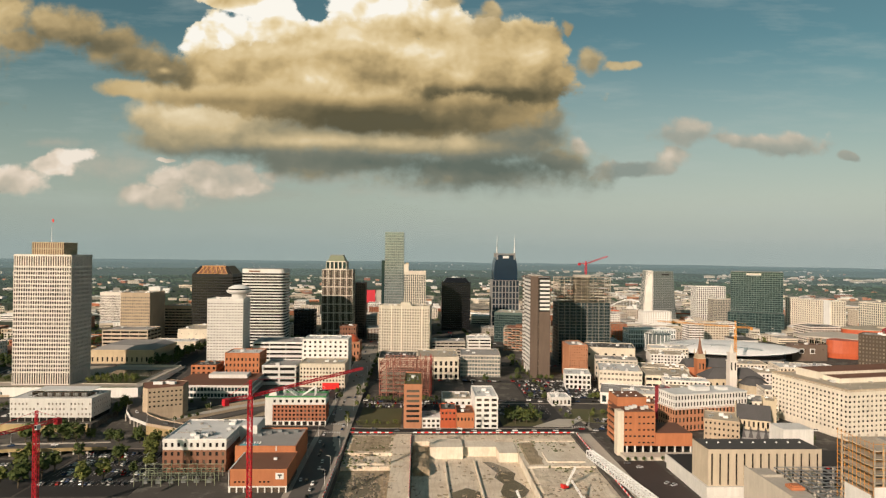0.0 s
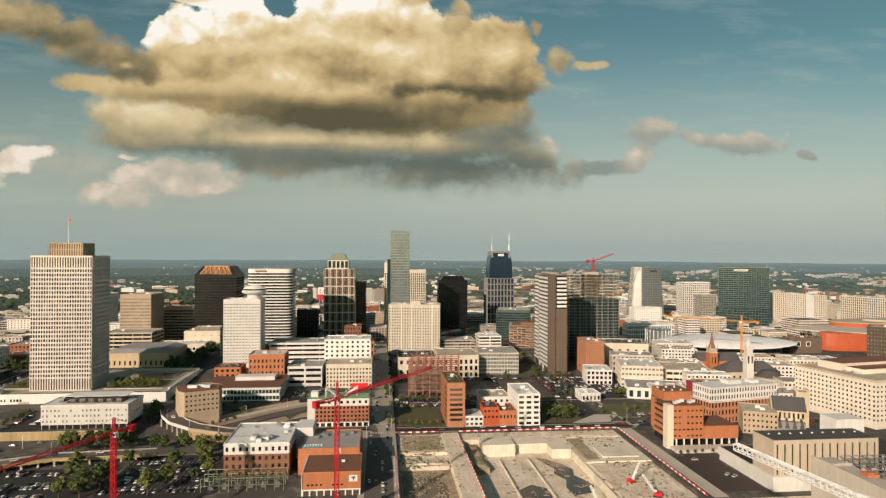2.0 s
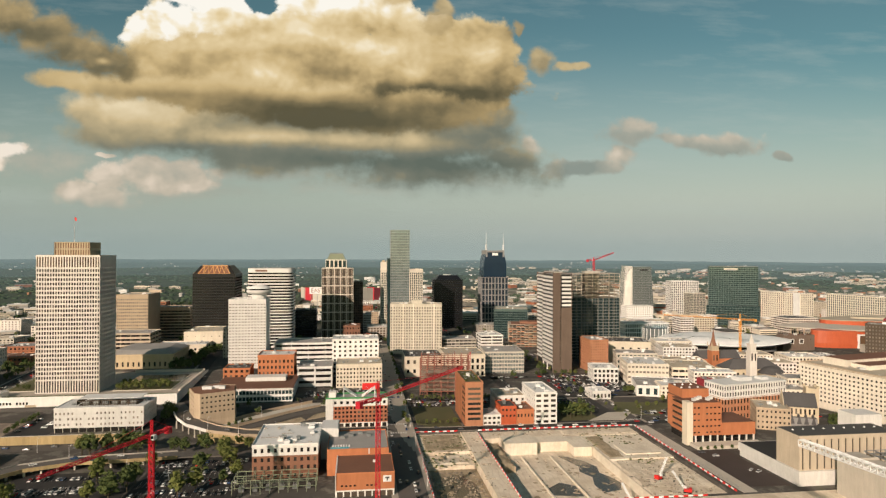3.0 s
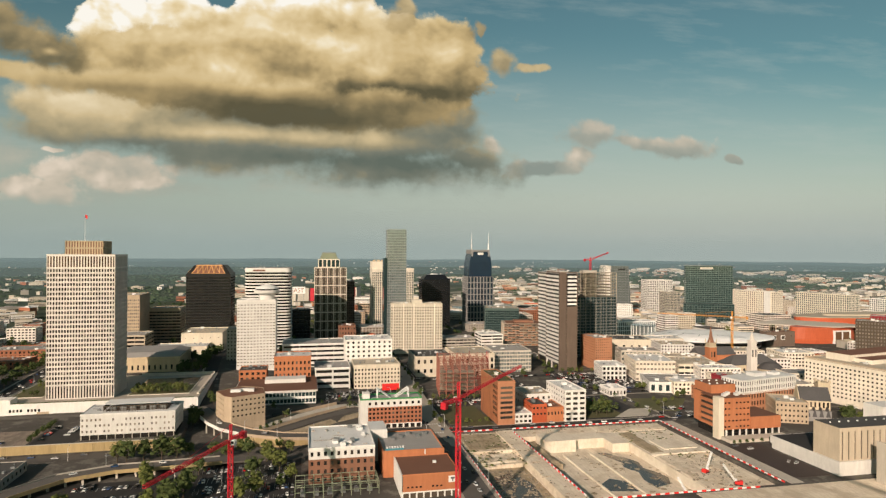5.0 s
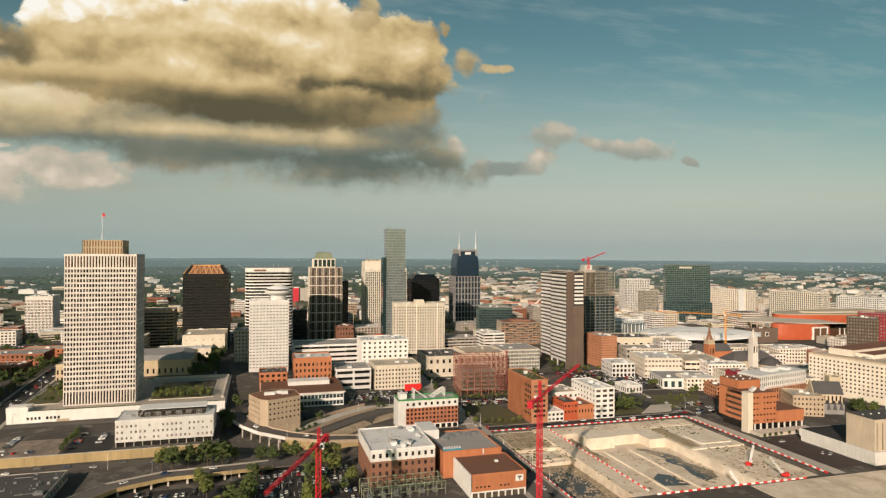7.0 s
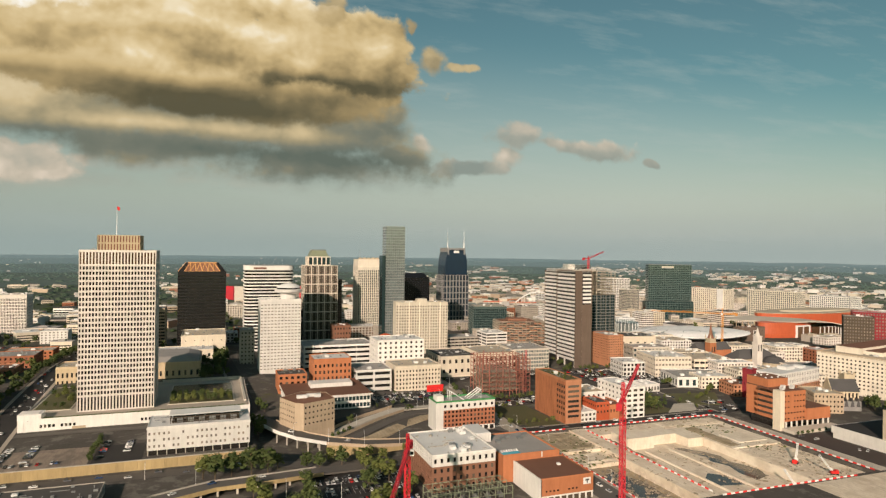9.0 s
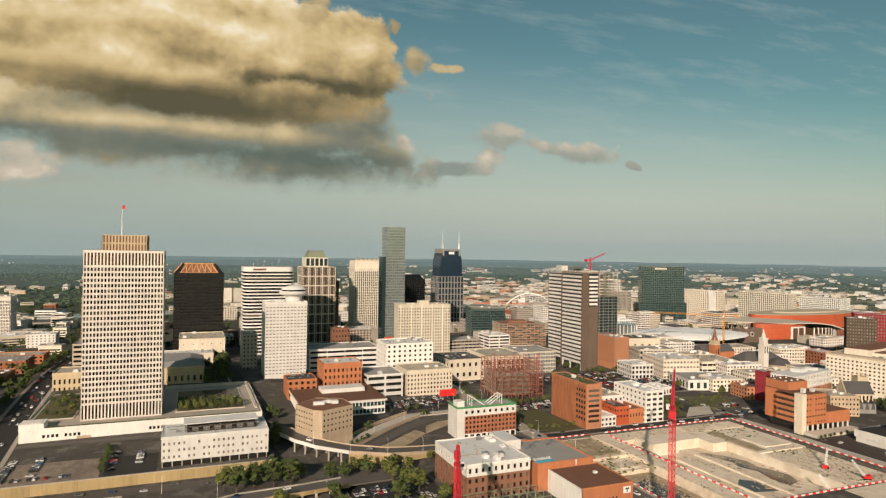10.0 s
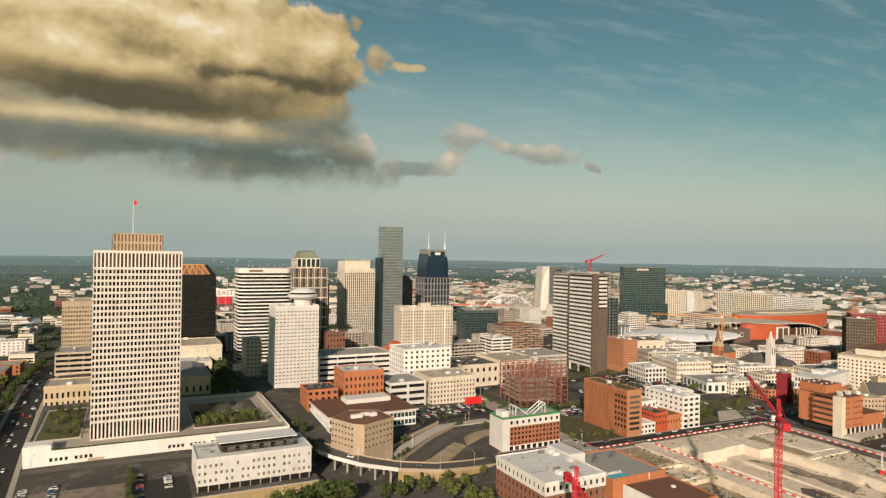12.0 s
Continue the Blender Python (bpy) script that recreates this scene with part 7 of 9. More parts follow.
def wall_run(name, label, pts, low, high, thick, material, category="wall"):
    """A wall along points, from low to high over their heights, one welded run."""
    s = Shape()
    for (x0, y0, z0), (x1, y1, z1) in zip(pts, pts[1:]):
        q = math.hypot(x1 - x0, y1 - y0)
        u = ((x1 - x0) / q, (y1 - y0) / q)
        n = (-u[1], u[0])
        k = len(s.v)
        for (px, py, pz) in ((x0, y0, z0), (x1, y1, z1)):
            for d in (-thick / 2, thick / 2):
                b = (pz + low) if low > -50 else 2.5
                s.v += [(px + n[0] * d, py + n[1] * d, b), (px + n[0] * d, py + n[1] * d, pz + high)]
        s.f += [(k, k + 4, k + 5, k + 1), (k + 2, k + 3, k + 7, k + 6), (k + 1, k + 5, k + 7, k + 3), (k, k + 1, k + 3, k + 2), (k + 4, k + 6, k + 7, k + 5)]
    return solid(name, s, material, label, category, "structure")


outer = edge_of(RAMP, 7.0)
wall_run("ramp_parapet", "white concrete ramp parapet", outer[1:5], -1.3, 1.1, 0.5, "white_paint")
wall_run("ramp_parapet", "tan concrete ramp parapet", outer[4:], -1.3, 0.9, 0.5, "tan")
wall_run("ramp_parapet", "low tan parapet on the inner curve", edge_of(RAMP, -7.0)[1:], -1.0, 0.9, 0.4, "tan")
wall_run("retaining_wall", "ochre panelled wall below the ramp", edge_of(RAMP, 6.6)[4:], -99, -0.9, 0.7, "ochre_wall")
for i in range(5):
    f = i / 4
    x, y = (-246 + f * 26), (545 - f * 33 + 3 * math.sin(f * 3))
    for off in (0, 8):
        ob = solid("pier", Shape().box(x + off - 0.5, x + off + 0.5, y + off * 0.7 - 0.5, y + off * 0.7 + 0.5, 3, 13.4), "concrete", "pale concrete pier under the ramp", "pier")
strip("road", "pale concrete slip road", ((-214, 541, 7.2), (-192, 562, 8.8), (-167, 582, 9.9), (-140, 600, 10.6), (-95, 606, 9.4)), 9, "concrete_pale", 0.1, "structure", 3)
strip("road", "dark asphalt slip road", ((-206, 530, 6.6), (-180, 548, 7.6), (-155, 570, 8.6), (-128, 588, 9.6), (-92, 592, 8.8)), 9, "asphalt_worn", 0.1, "structure", 3)
strip("verge", "bare brown earth bank between the slip roads", ((-202, 524, 6.2), (-176, 536, 7.0), (-150, 556, 8.0), (-122, 574, 9.0), (-90, 580, 8.4)), 12, "soil", 0.05, "structure", 3)
wall_run("retaining_wall", "tan wall along the slip road", ((-218, 546, 8), (-196, 568, 9.6), (-170, 588, 10.8), (-142, 606, 11.4)), -5, 1.4, 0.5, "tan")
wall_run("retaining_wall", "tan wall between the slip roads", ((-209, 536, 8), (-186, 556, 9), (-161, 577, 10.2), (-134, 595, 10.8)), -5, 0.6, 0.5, "tan")
solid("car_park", Shape().prism(((-196, 572), (-160, 600), (-130, 614), (-80, 616), (-78, 655), (-158, 655), (-156, 604), (-198, 580)), 3, 11.2), "asphalt", "dark asphalt car park behind the slip road", "ground", "structure")

VIA = ((-352, 380, 9.5), (-340, 425, 9.5), (-318, 452, 9.5), (-290, 464, 9.5), (-254, 467, 9.3), (-226, 474, 8.0), (-196, 482, 5.4))
strip("viaduct_deck", "asphalt viaduct deck on columns", VIA, 13, "asphalt_worn", 0.0, "structure", 1.1)
wall_run("viaduct_parapet", "ochre viaduct parapet", edge_of(VIA, 6.5)[:6], -1.5, 0.9, 0.5, "ochre_wall")
wall_run("viaduct_parapet", "grey viaduct parapet", edge_of(VIA, -6.5)[:6], -1.2, 0.9, 0.5, "concrete")
for i in range(16):
    f = i / 15 * 4.6
    k = int(f)
    a, b = VIA[k], VIA[k + 1]
    x, y = a[0] + (b[0] - a[0]) * (f - k), a[1] + (b[1] - a[1]) * (f - k)
    solid("pier", Shape().box(x - 0.6, x + 0.6, y - 5.6, y - 4.4, 3, 8.6).box(x - 0.6, x + 0.6, y + 4, y + 5.2, 3, 8.6).box(x - 0.5, x + 0.5, y - 5.8, y + 5.6, 7.7, 8.45), "concrete_pale", "plain concrete pier under the viaduct", "pier")
dk = building("depot", "flat dark roofed depot below the terrace", -402, -350, 434, 486, 4.4, 10.5, "concrete", (9, 1, 0.5, 0.4), None, units=2, roof="roof_dark", parapet=0.6)
solid("car_park", Shape().box(-335, -240, 384, 452, 4.2, 4.62), "asphalt", "dark asphalt car park under trees", "ground", "structure")
solid("car_park", Shape().box(-238, -172, 384, 478, 4.2, 4.6), "asphalt", "dark asphalt car park with marked bays", "ground", "structure")
solid("lawn", Shape().box(-55, -13, 534, 600, 4.2, 4.75), "grass", "brown green empty lot of rough grass", "ground", "structure")
solid("car_park", Shape().box(72, 133, 534, 618, 4.2, 4.7), "asphalt", "dark asphalt car park beside the white office", "ground", "structure")
solid("car_park", Shape().box(112, 205, 640, 735, 4.2, 4.7), "asphalt", "large dark asphalt car park", "ground", "structure")
solid("pavement", Shape().prism(((100, 536), (132, 536), (150, 560), (128, 562)), 4.3, 4.9), "concrete_pale", "pale triangle of pavement", "ground", "structure")
solid("verge", Shape().prism(((134, 560), (170, 545), (205, 590), (150, 600)), 4.3, 4.85), "grass", "dry planted verge at the junction", "ground", "structure")
solid("car_park", Shape().box(270, 330, 396, 470, 4.3, 4.7), "asphalt", "shaded asphalt car park behind the church", "ground", "structure")

hb = thing("billboard", "bright red billboard on a steel frame", "billboard", -87, 646, 8)
part("panel", Shape().box(-8.5, 8.5, -0.3, 0.3, 5.0, 11.4), "red_paint", hb)
part("lettering", Shape().box(-6, -1, -0.36, -0.28, 8.4, 9.2).box(0, 5.5, -0.36, -0.28, 8.4, 9.2).box(-4.5, 3.5, -0.36, -0.28, 6.8, 7.4), "crane_red", hb)
for x in (-6, 0, 6):
    part("post", Shape().tube((x, 0.2, 0), (x, 0.2, 5.2), 0.3), "grey_metal", hb)


# ---- arena, hall, bridge ----
def arena():
    e = thing("arena", "arena with a long pale lens shaped roof", "arena", 452, 916, 1, -26)
    k = 48
    ring = lambda a, b: [(a * math.cos(2 * math.pi * i / k), b * math.sin(2 * math.pi * i / k)) for i in range(k)]
    part("body", Shape().prism(ring(82, 53), -2, 15), "grey_stone", e)
    g = Shape().prism(ring(83, 54), 3, 6).prism(ring(83, 54), 9, 13.5)
    part("glazing", g, "pane", e, "", "stuff")
    s = Shape()
    prof = ((86, 56, 13.5), (102, 66, 16.2), (100, 64.5, 17.6), (82, 53, 21.6), (56, 37, 24.6), (28, 18, 26.2), (4, 3, 26.6))
    for a, b, z in prof:
        s.v += [(x, y, z + 0.00045 * x * abs(x)) for x, y in ring(a, b)]
    s.f = [(j * k + i, j * k + (i + 1) % k, (j + 1) * k + (i + 1) % k, (j + 1) * k + i) for j in range(len(prof) - 1) for i in range(k)]
    s.f += [tuple(reversed(range(k))), tuple((len(prof) - 1) * k + i for i in range(k))]
    part("roof", s, "white_metal", e)
    for i in range(14):
        a = 2 * math.pi * i / 14
        part("roof_seam", Shape().tube((98 * math.cos(a), 63 * math.sin(a), 18.2), (56 * math.cos(a), 37 * math.sin(a), 24.8), 0.3, sides=4), "grey_metal", e)
    part("entrance_drum", Shape().lathe(-92, 22, ((20, -2), (20, 30), (18, 31)), 20), "pane_sky", e)
    r = Shape()
    for i in range(20):
        a = 2 * math.pi * i / 20
        r.box(-92 + 20.2 * math.cos(a) - 0.4, -92 + 20.2 * math.cos(a) + 0.4, 22 + 20.2 * math.sin(a) - 0.4, 22 + 20.2 * math.sin(a) + 0.4, -2, 30)
    part("mullions", r, "white_metal", e, "", "stuff")


arena()


def convention_hall():
    """A roof that rides level over a red drum and swoops down to the ground, with a long red clerestory behind."""
    e = thing("convention_hall", "convention hall with a swooping pale roof and red curved walls", "hall", 690, 940, 2)
    oval = lambda cx, cy, a, b: [(cx + a * math.cos(2 * math.pi * i / 36), cy + b * math.sin(2 * math.pi * i / 36)) for i in range(36)]
    part("body", Shape().box(-50, 120, -12, 60, -2, 19), "pane_teal", e)
    f = Front()
    f.add((-50.4, -12.4), (1, 0), (0, -1), 0, 170.8, -2, 19.4, 28, 2, 0.75, 0.85, 0.4)
    f.add((-50.4, 60.4), (0, -1), (-1, 0), 0, 72.8, -2, 19.4, 12, 2, 0.75, 0.85, 0.4)
    part("wall", f.wall, "tan", e)
    s, k = Shape(), 56
    for i in range(k + 1):
        x = -74 + 298 * i / k
        q = min(1, max(0, (x - 60) / 140))
        front = -48 + 84 * max(0, (-14 - x) / 60) ** 1.2
        z = 25.5 + 3.5 * math.sin((x + 74) / 50) - 21 * q * q * (3 - 2 * q)
        s.v += [(x, front, z), (x, 66, z), (x, front, z + 1.8), (x, 66, z + 1.8)]
    for i in range(k):
        a, b = 4 * i, 4 * i + 4
        s.f += [(a + 2, b + 2, b + 3, a + 3), (a, a + 1, b + 1, b), (a, b, b + 2, a + 2), (a + 1, a + 3, b + 3, b + 1)]
    s.f += [(0, 2, 3, 1), (4 * k, 4 * k + 1, 4 * k + 3, 4 * k + 2)]
    part("roof", s, "concrete_pale", e)
    part("clerestory", Shape().prism(oval(134, 52, 134, 44), 10, 37), "copper_red", e)
    part("clerestory_roof", Shape().prism(oval(134, 52, 135, 45), 37, 38.2).prism(oval(150, 54, 90, 26), 38.2, 41), "roof_tan", e)
    part("red_drum", Shape().prism(oval(-16, -22, 58, 22), -2, 10, oval(-16, -22, 61, 24)).prism(oval(-16, -22, 61, 24), 10, 29, oval(-16, -22, 59, 23)), "copper_red", e)
    part("entrance", Shape().box(-14, 14, -47.5, -40, -2, 22), "pane_brown", e, "dark glazed entrance")
    part("entrance_frame", Shape().box(-16, -14, -48.5, -42, -2, 24).box(14, 16, -48.5, -42, -2, 24).box(-14, 14, -48.5, -42, 22, 24).box(-1, 1, -48.2, -47.4, -2, 22), "white_metal", e)
    part("glass_drum", Shape().prism(oval(88, -20, 42, 18), -2, 18), "pane_brown", e, "dark glass drum")
    for i in range(8):
        part("mullion", Shape().box(58 + i * 8, 58.7 + i * 8, -39.5 + 0.35 * abs(i - 3.7) ** 2, -36 + 0.35 * abs(i - 3.7) ** 2, -2, 19), "white_metal", e)
    for i in range(6):
        part("column", Shape().tube((-70 + i * 5, 34 - i * 9, -2), (-70 + i * 5, 34 - i * 9, 27), 0.8, sides=8), "tan", e)


convention_hall()


def arch_bridge():
    e = thing("arch_bridge", "white steel arch bridge over the river", "bridge", 544, 1587, 10, -25.6)
    part("deck", Shape().box(-150, 150, -8, 8, 0, 2.2), "concrete_raw", e)
    part("guard_rail", Shape().box(-150, 150, -8.4, -8, 2.2, 3.6).box(-150, 150, 8, 8.4, 2.2, 3.6), "copper_red", e)
    for y in (-8.5, 8.5):
        s = Shape()
        p = [(-63 + 126 * i / 16, y, 2 + 30 * (1 - ((i - 8) / 8) ** 2)) for i in range(17)]
        for a, b in zip(p, p[1:]):
            s.tube(a, b, 1.3, sides=6)
        for q in p[1:-1]:
            s.tube(q, (q[0], y, 2), 0.3, sides=4)
        part("arch", s, "white_metal", e)
    for x in (-66, 66):
        part("pier", Shape().box(x - 4, x + 4, -9, 9, -12, 0), "concrete", e)


arch_bridge()
RV = ((1100, 1850), (820, 1790), (640, 1700), (460, 1640), (330, 1600), (150, 1640), (-80, 1700), (-400, 1560), (-700, 1500))
strip("river", "dark green river", RV, 90, "river", 0.5)
st = thing("stadium", "stadium with red seating stands", "stadium", -140, 2010, 6)
for i in range(9):
    a = radians(-160 + i * 17)
    c, s_ = math.cos(a), math.sin(a)
    part("stand", Shape().prism(((95 * c - 14 * s_, 70 * s_ + 14 * c), (95 * c + 14 * s_, 70 * s_ - 14 * c), (135 * c + 18 * s_, 105 * s_ - 18 * c), (135 * c - 18 * s_, 105 * s_ + 18 * c)), -4, [10, 10, 38, 38]), "crane_red" if i % 3 == 1 else "concrete_pale", st)
part("scoreboard", Shape().box(70, 96, 60, 63, 22, 32).box(74, 76, 61, 63, -4, 22).box(90, 92, 61, 63, -4, 22), "crane_red", st)


# ---- churches ----
def spire_church():
    e = thing("church", "red brick church with a slate spire", "church", 338, 738, 4)
    part("nave", Shape().box(-14, 40, 4, 26, -1, 16), "brick_orange", e)
    part("roof", Shape().prism(((-14, 3.5), (40, 3.5), (40, 26.5), (-14, 26.5)), 16, 25, ((-14, 14.8), (40, 14.8), (40, 15.2), (-14, 15.2))), "slate", e)
    part("tower", Shape().box(-5, 5, -5, 5, -1, 28), "brick_orange", e)
    part("belfry", Shape().box(-4.6, 4.6, -4.6, 4.6, 28, 33).box(-5.4, 5.4, -5.4, 5.4, 27.4, 28.2), "church_stone", e)
    part("spire", Shape().lathe(0, 0, ((4.4, 33), (2.4, 39), (0.15, 54)), 8), "brick_brown", e)
    for x, y in ((-4.6, -4.6), (4.6, -4.6), (4.6, 4.6), (-4.6, 4.6)):
        part("pinnacle", Shape().lathe(x, y, ((0.8, 33), (0.8, 35), (0.05, 38.5)), 6), "church_stone", e)
    for x in (-2, 2):
        part("window", Shape().box(x - 0.8, x + 0.8, -5.12, -4.95, 15, 22), "pane", e)


spire_church()


def station_tower():
    e = thing("stone_church", "pale stone church with a square tower and dark hipped roofs", "church", 337, 660, 4)
    part("tower", Shape().box(-4, 4, -4, 4, -1, 38).box(-4.5, 4.5, -4.5, 4.5, 37, 38.2), "stone_white", e)
    part("belfry", Shape().box(-3.4, 3.4, -3.4, 3.4, 38.2, 46).box(-3.9, 3.9, -3.9, 3.9, 45.4, 46.4), "stone_white", e)
    part("spire", Shape().lathe(0, 0, ((3.0, 46.4), (2.0, 50), (0.15, 57)), 8), "stone_white", e)
    for x in (-2, 2):
        part("window", Shape().box(x - 0.7, x + 0.7, -4.1, -3.95, 28, 36), "pane", e)
    part("nave", Shape().box(-24, 40, 5.6, 30, -1, 17), "church_stone", e)
    part("roof", Shape().prism(((-25, 4.8), (41, 4.8), (41, 31), (-25, 31)), 17, 27, ((-12, 16), (28, 16), (28, 19), (-12, 19))), "slate", e)
    part("apse", Shape().lathe(22, -4, ((14, -1), (14, 14)), 16), "church_stone", e)
    part("apse_roof", Shape().lathe(22, -4, ((15, 14), (8, 20), (1, 22)), 16), "slate", e)
    for k in range(9):
        part("window", Shape().box(-21 + k * 7, -19 + k * 7, 5.4, 5.75, 5, 13), "pane", e)


station_tower()


def slate_church():
    e = thing("stone_church", "stone church with a steep slate roof", "church", 275, 503, 4.4, -24)
    part("nave", Shape().box(-12, 12, -8, 8, -1, 17), "church_stone", e)
    part("roof", Shape().prism(((-12.6, -9), (12.6, -9), (12.6, 9), (-12.6, 9)), 17, 27.5, ((-12.6, -0.2), (12.6, -0.2), (12.6, 0.2), (-12.6, 0.2))), "slate", e)
    part("gable", Shape().prism(((-13.4, -8.6), (-12.7, -8.6), (-12.7, 8.6), (-13.4, 8.6)), -1, 17.5).prism(((-13.4, -8.6), (-12.7, -8.6), (-12.7, 8.6), (-13.4, 8.6)), 17.4, 29, ((-13.4, -0.4), (-12.7, -0.4), (-12.7, 0.4), (-13.4, 0.4))), "church_stone", e)
    part("tower", Shape().box(8, 18, 9, 19, -1, 30).box(7.6, 9.6, 8.6, 10.6, 30, 32).box(16.4, 18.4, 8.6, 10.6, 30, 32).box(7.6, 9.6, 17.4, 19.4, 30, 32).box(16.4, 18.4, 17.4, 19.4, 30, 32), "church_stone", e)
    part("aisle", Shape().box(-11, 11, -14, -8, -1, 9), "grey_stone", e)
    for k in range(4):
        x = -8 + k * 5.4
        part("dormer", Shape().prism(((x - 1.8, -14.4), (x + 1.8, -14.4), (x + 1.8, -9), (x - 1.8, -9)), 4, 12, ((x - 0.1, -14.4), (x + 0.1, -14.4), (x + 0.1, -9), (x - 0.1, -9))), "slate", e)
    for k in range(7):
        x = -10.4 + k * 3.4
        part("window", Shape().box(x - 0.7, x + 0.7, -8.15, -7.9, 11, 15.5), "pane", e)


slate_church()


# ---- cranes ----
def lattice(s, a, b, w, bays, r=0.12, tri=False):
    """A square lattice boom between two points."""
    a, b = Vector(a), Vector(b)
    d = (b - a).normalized()
    side = d.cross(Vector((0, 0, 1)) if abs(d.z) < 0.9 else Vector((0, 1, 0))).normalized() * w / 2
    up = d.cross(side).normalized() * w / 2
    cs = [side + up, side - up, -side - up, -side + up]
    for c in cs:
        s.tube(a + c, b + c, r * 1.5, sides=4)
    for i in range(bays):
        p, q = a + (b - a) * (i / bays), a + (b - a) * ((i + 1) / bays)
        for c, e in zip(cs, cs[1:] + cs[:1]):
            s.tube(p + c, q + e, r, sides=4)
            s.tube(q + c, q + e, r, sides=4)
    return s


def tower_crane(label, x, y, z0, top, tip, back, paint="crane_red", cab=True, mast_w=2.2, peak=9.0, boom=1.3, rod=0.10):
    """Mast, slewing cab, jib to tip, counter jib with ballast, peak and ties. All from the mast's foot."""
    e = thing("tower_crane", label, "crane", x, y, z0)
    h = top - z0
    part("mast", lattice(Shape(), (0, 0, 0), (0, 0, h), mast_w, int(h / 3), 0.16), paint, e)
    part("slewing_ring", Shape().lathe(0, 0, ((1.9, h), (1.9, h + 0.8), (1.4, h + 1.4)), 14), paint, e)
    t = Vector(tip) - Vector((x, y, z0))
    root = Vector((t.x, t.y, 0)).normalized()
    part("jib", lattice(Shape(), root * 1.5 + Vector((0, 0, h + 1.5)), t, boom, int((t - Vector((0, 0, h))).length / 2.4), rod), paint, e)
    bk = -root * back
    counter = part("counter_jib", lattice(Shape(), -root * 1.2 + Vector((0, 0, h + 1.2)), bk + Vector((0, 0, h + 1.4)), 1.6, int(back / 2.2), 0.12), paint, e)
    part("ballast", Shape().obox((bk.x, bk.y), (root.x, root.y), (-root.y, root.x), 0, 2.6, -1.5, 1.5, h - 1.2, h + 2.2), paint, counter)
    pk = Vector((0, 0, h + peak))
    part("peak", lattice(Shape(), (0, 0, h + 1), pk, 1.1, 4, 0.12), paint, e)
    ties = Shape().tube(pk, t * 0.72 + Vector((0, 0, (h + 1.8) * 0.28)), 0.09, sides=4).tube(pk, bk + Vector((0, 0, h + 2)), 0.09, sides=4)
    part("tie", ties, paint, e)
    if cab:
        n = (-root.y * 2.2, root.x * 2.2)
        cab_box = part("cab", Shape().obox(n, (root.x, root.y), (-root.y, root.x), -0.2, 2.2, -0.9, 0.9, h - 0.6, h + 1.8), "white_metal", e)
        part("cab_window", Shape().obox(n, (root.x, root.y), (-root.y, root.x), 2.15, 2.28, -0.75, 0.75, h + 0.1, h + 1.6), "pane_black", cab_box)
    part("foot", Shape().box(-3, 3, -3, 3, -0.5, 1.2), "concrete_pale", e)
    return e


tower_crane("bright red tower crane beside the car park", -205.5, 350, 4.5, 55, (-231, 288, 57.5), 14)
tower_crane("tall bright red tower crane with its jib over the avenue", -89.7, 345, 4.5, 72, (-34.5, 404.5, 78), 16, peak=10)
tower_crane("red tower crane on the unfinished tower", 238, 880, 3, 140, (272, 890, 152), 12, peak=5)
tower_crane("orange tower crane behind the churches", 408, 790, 4, 62, (330, 850, 64), 20, "crane_orange")
tower_crane("pale lattice tower crane over the building site", 78, 120, 4.5, 79, (62, 222, 81), 14, "white_metal", peak=8, boom=2.2, rod=0.16)


def mobile_crane(x, y, z, turn):
    e = thing("crawler_crane", "small white and red crawler crane on the site", "crane", x, y, z, turn)
    part("tracks", Shape().box(-2.5, 2.5, -2, -1.2, 0, 0.9).box(-2.5, 2.5, 1.2, 2, 0, 0.9), "tyre", e)
    part("body", Shape().box(-2.6, 2, -1.5, 1.5, 0.9, 2.4).box(-2.6, -1, -1.5, 1.5, 2.4, 3.2), "red_paint", e)
    part("cab", Shape().box(0.6, 2.1, -1.6, -0.4, 2.4, 3.8), "white_metal", e)
    part("boom", lattice(Shape(), (1.5, 0, 2.4), (9, 0, 12.5), 0.9, 7, 0.1), "white_metal", e)


mobile_crane(66, 371, 2.4 - 5.6, 120)
mobile_crane(103, 376, 2.2, 150)
mobile_crane(96, 400, 2.2, 30)


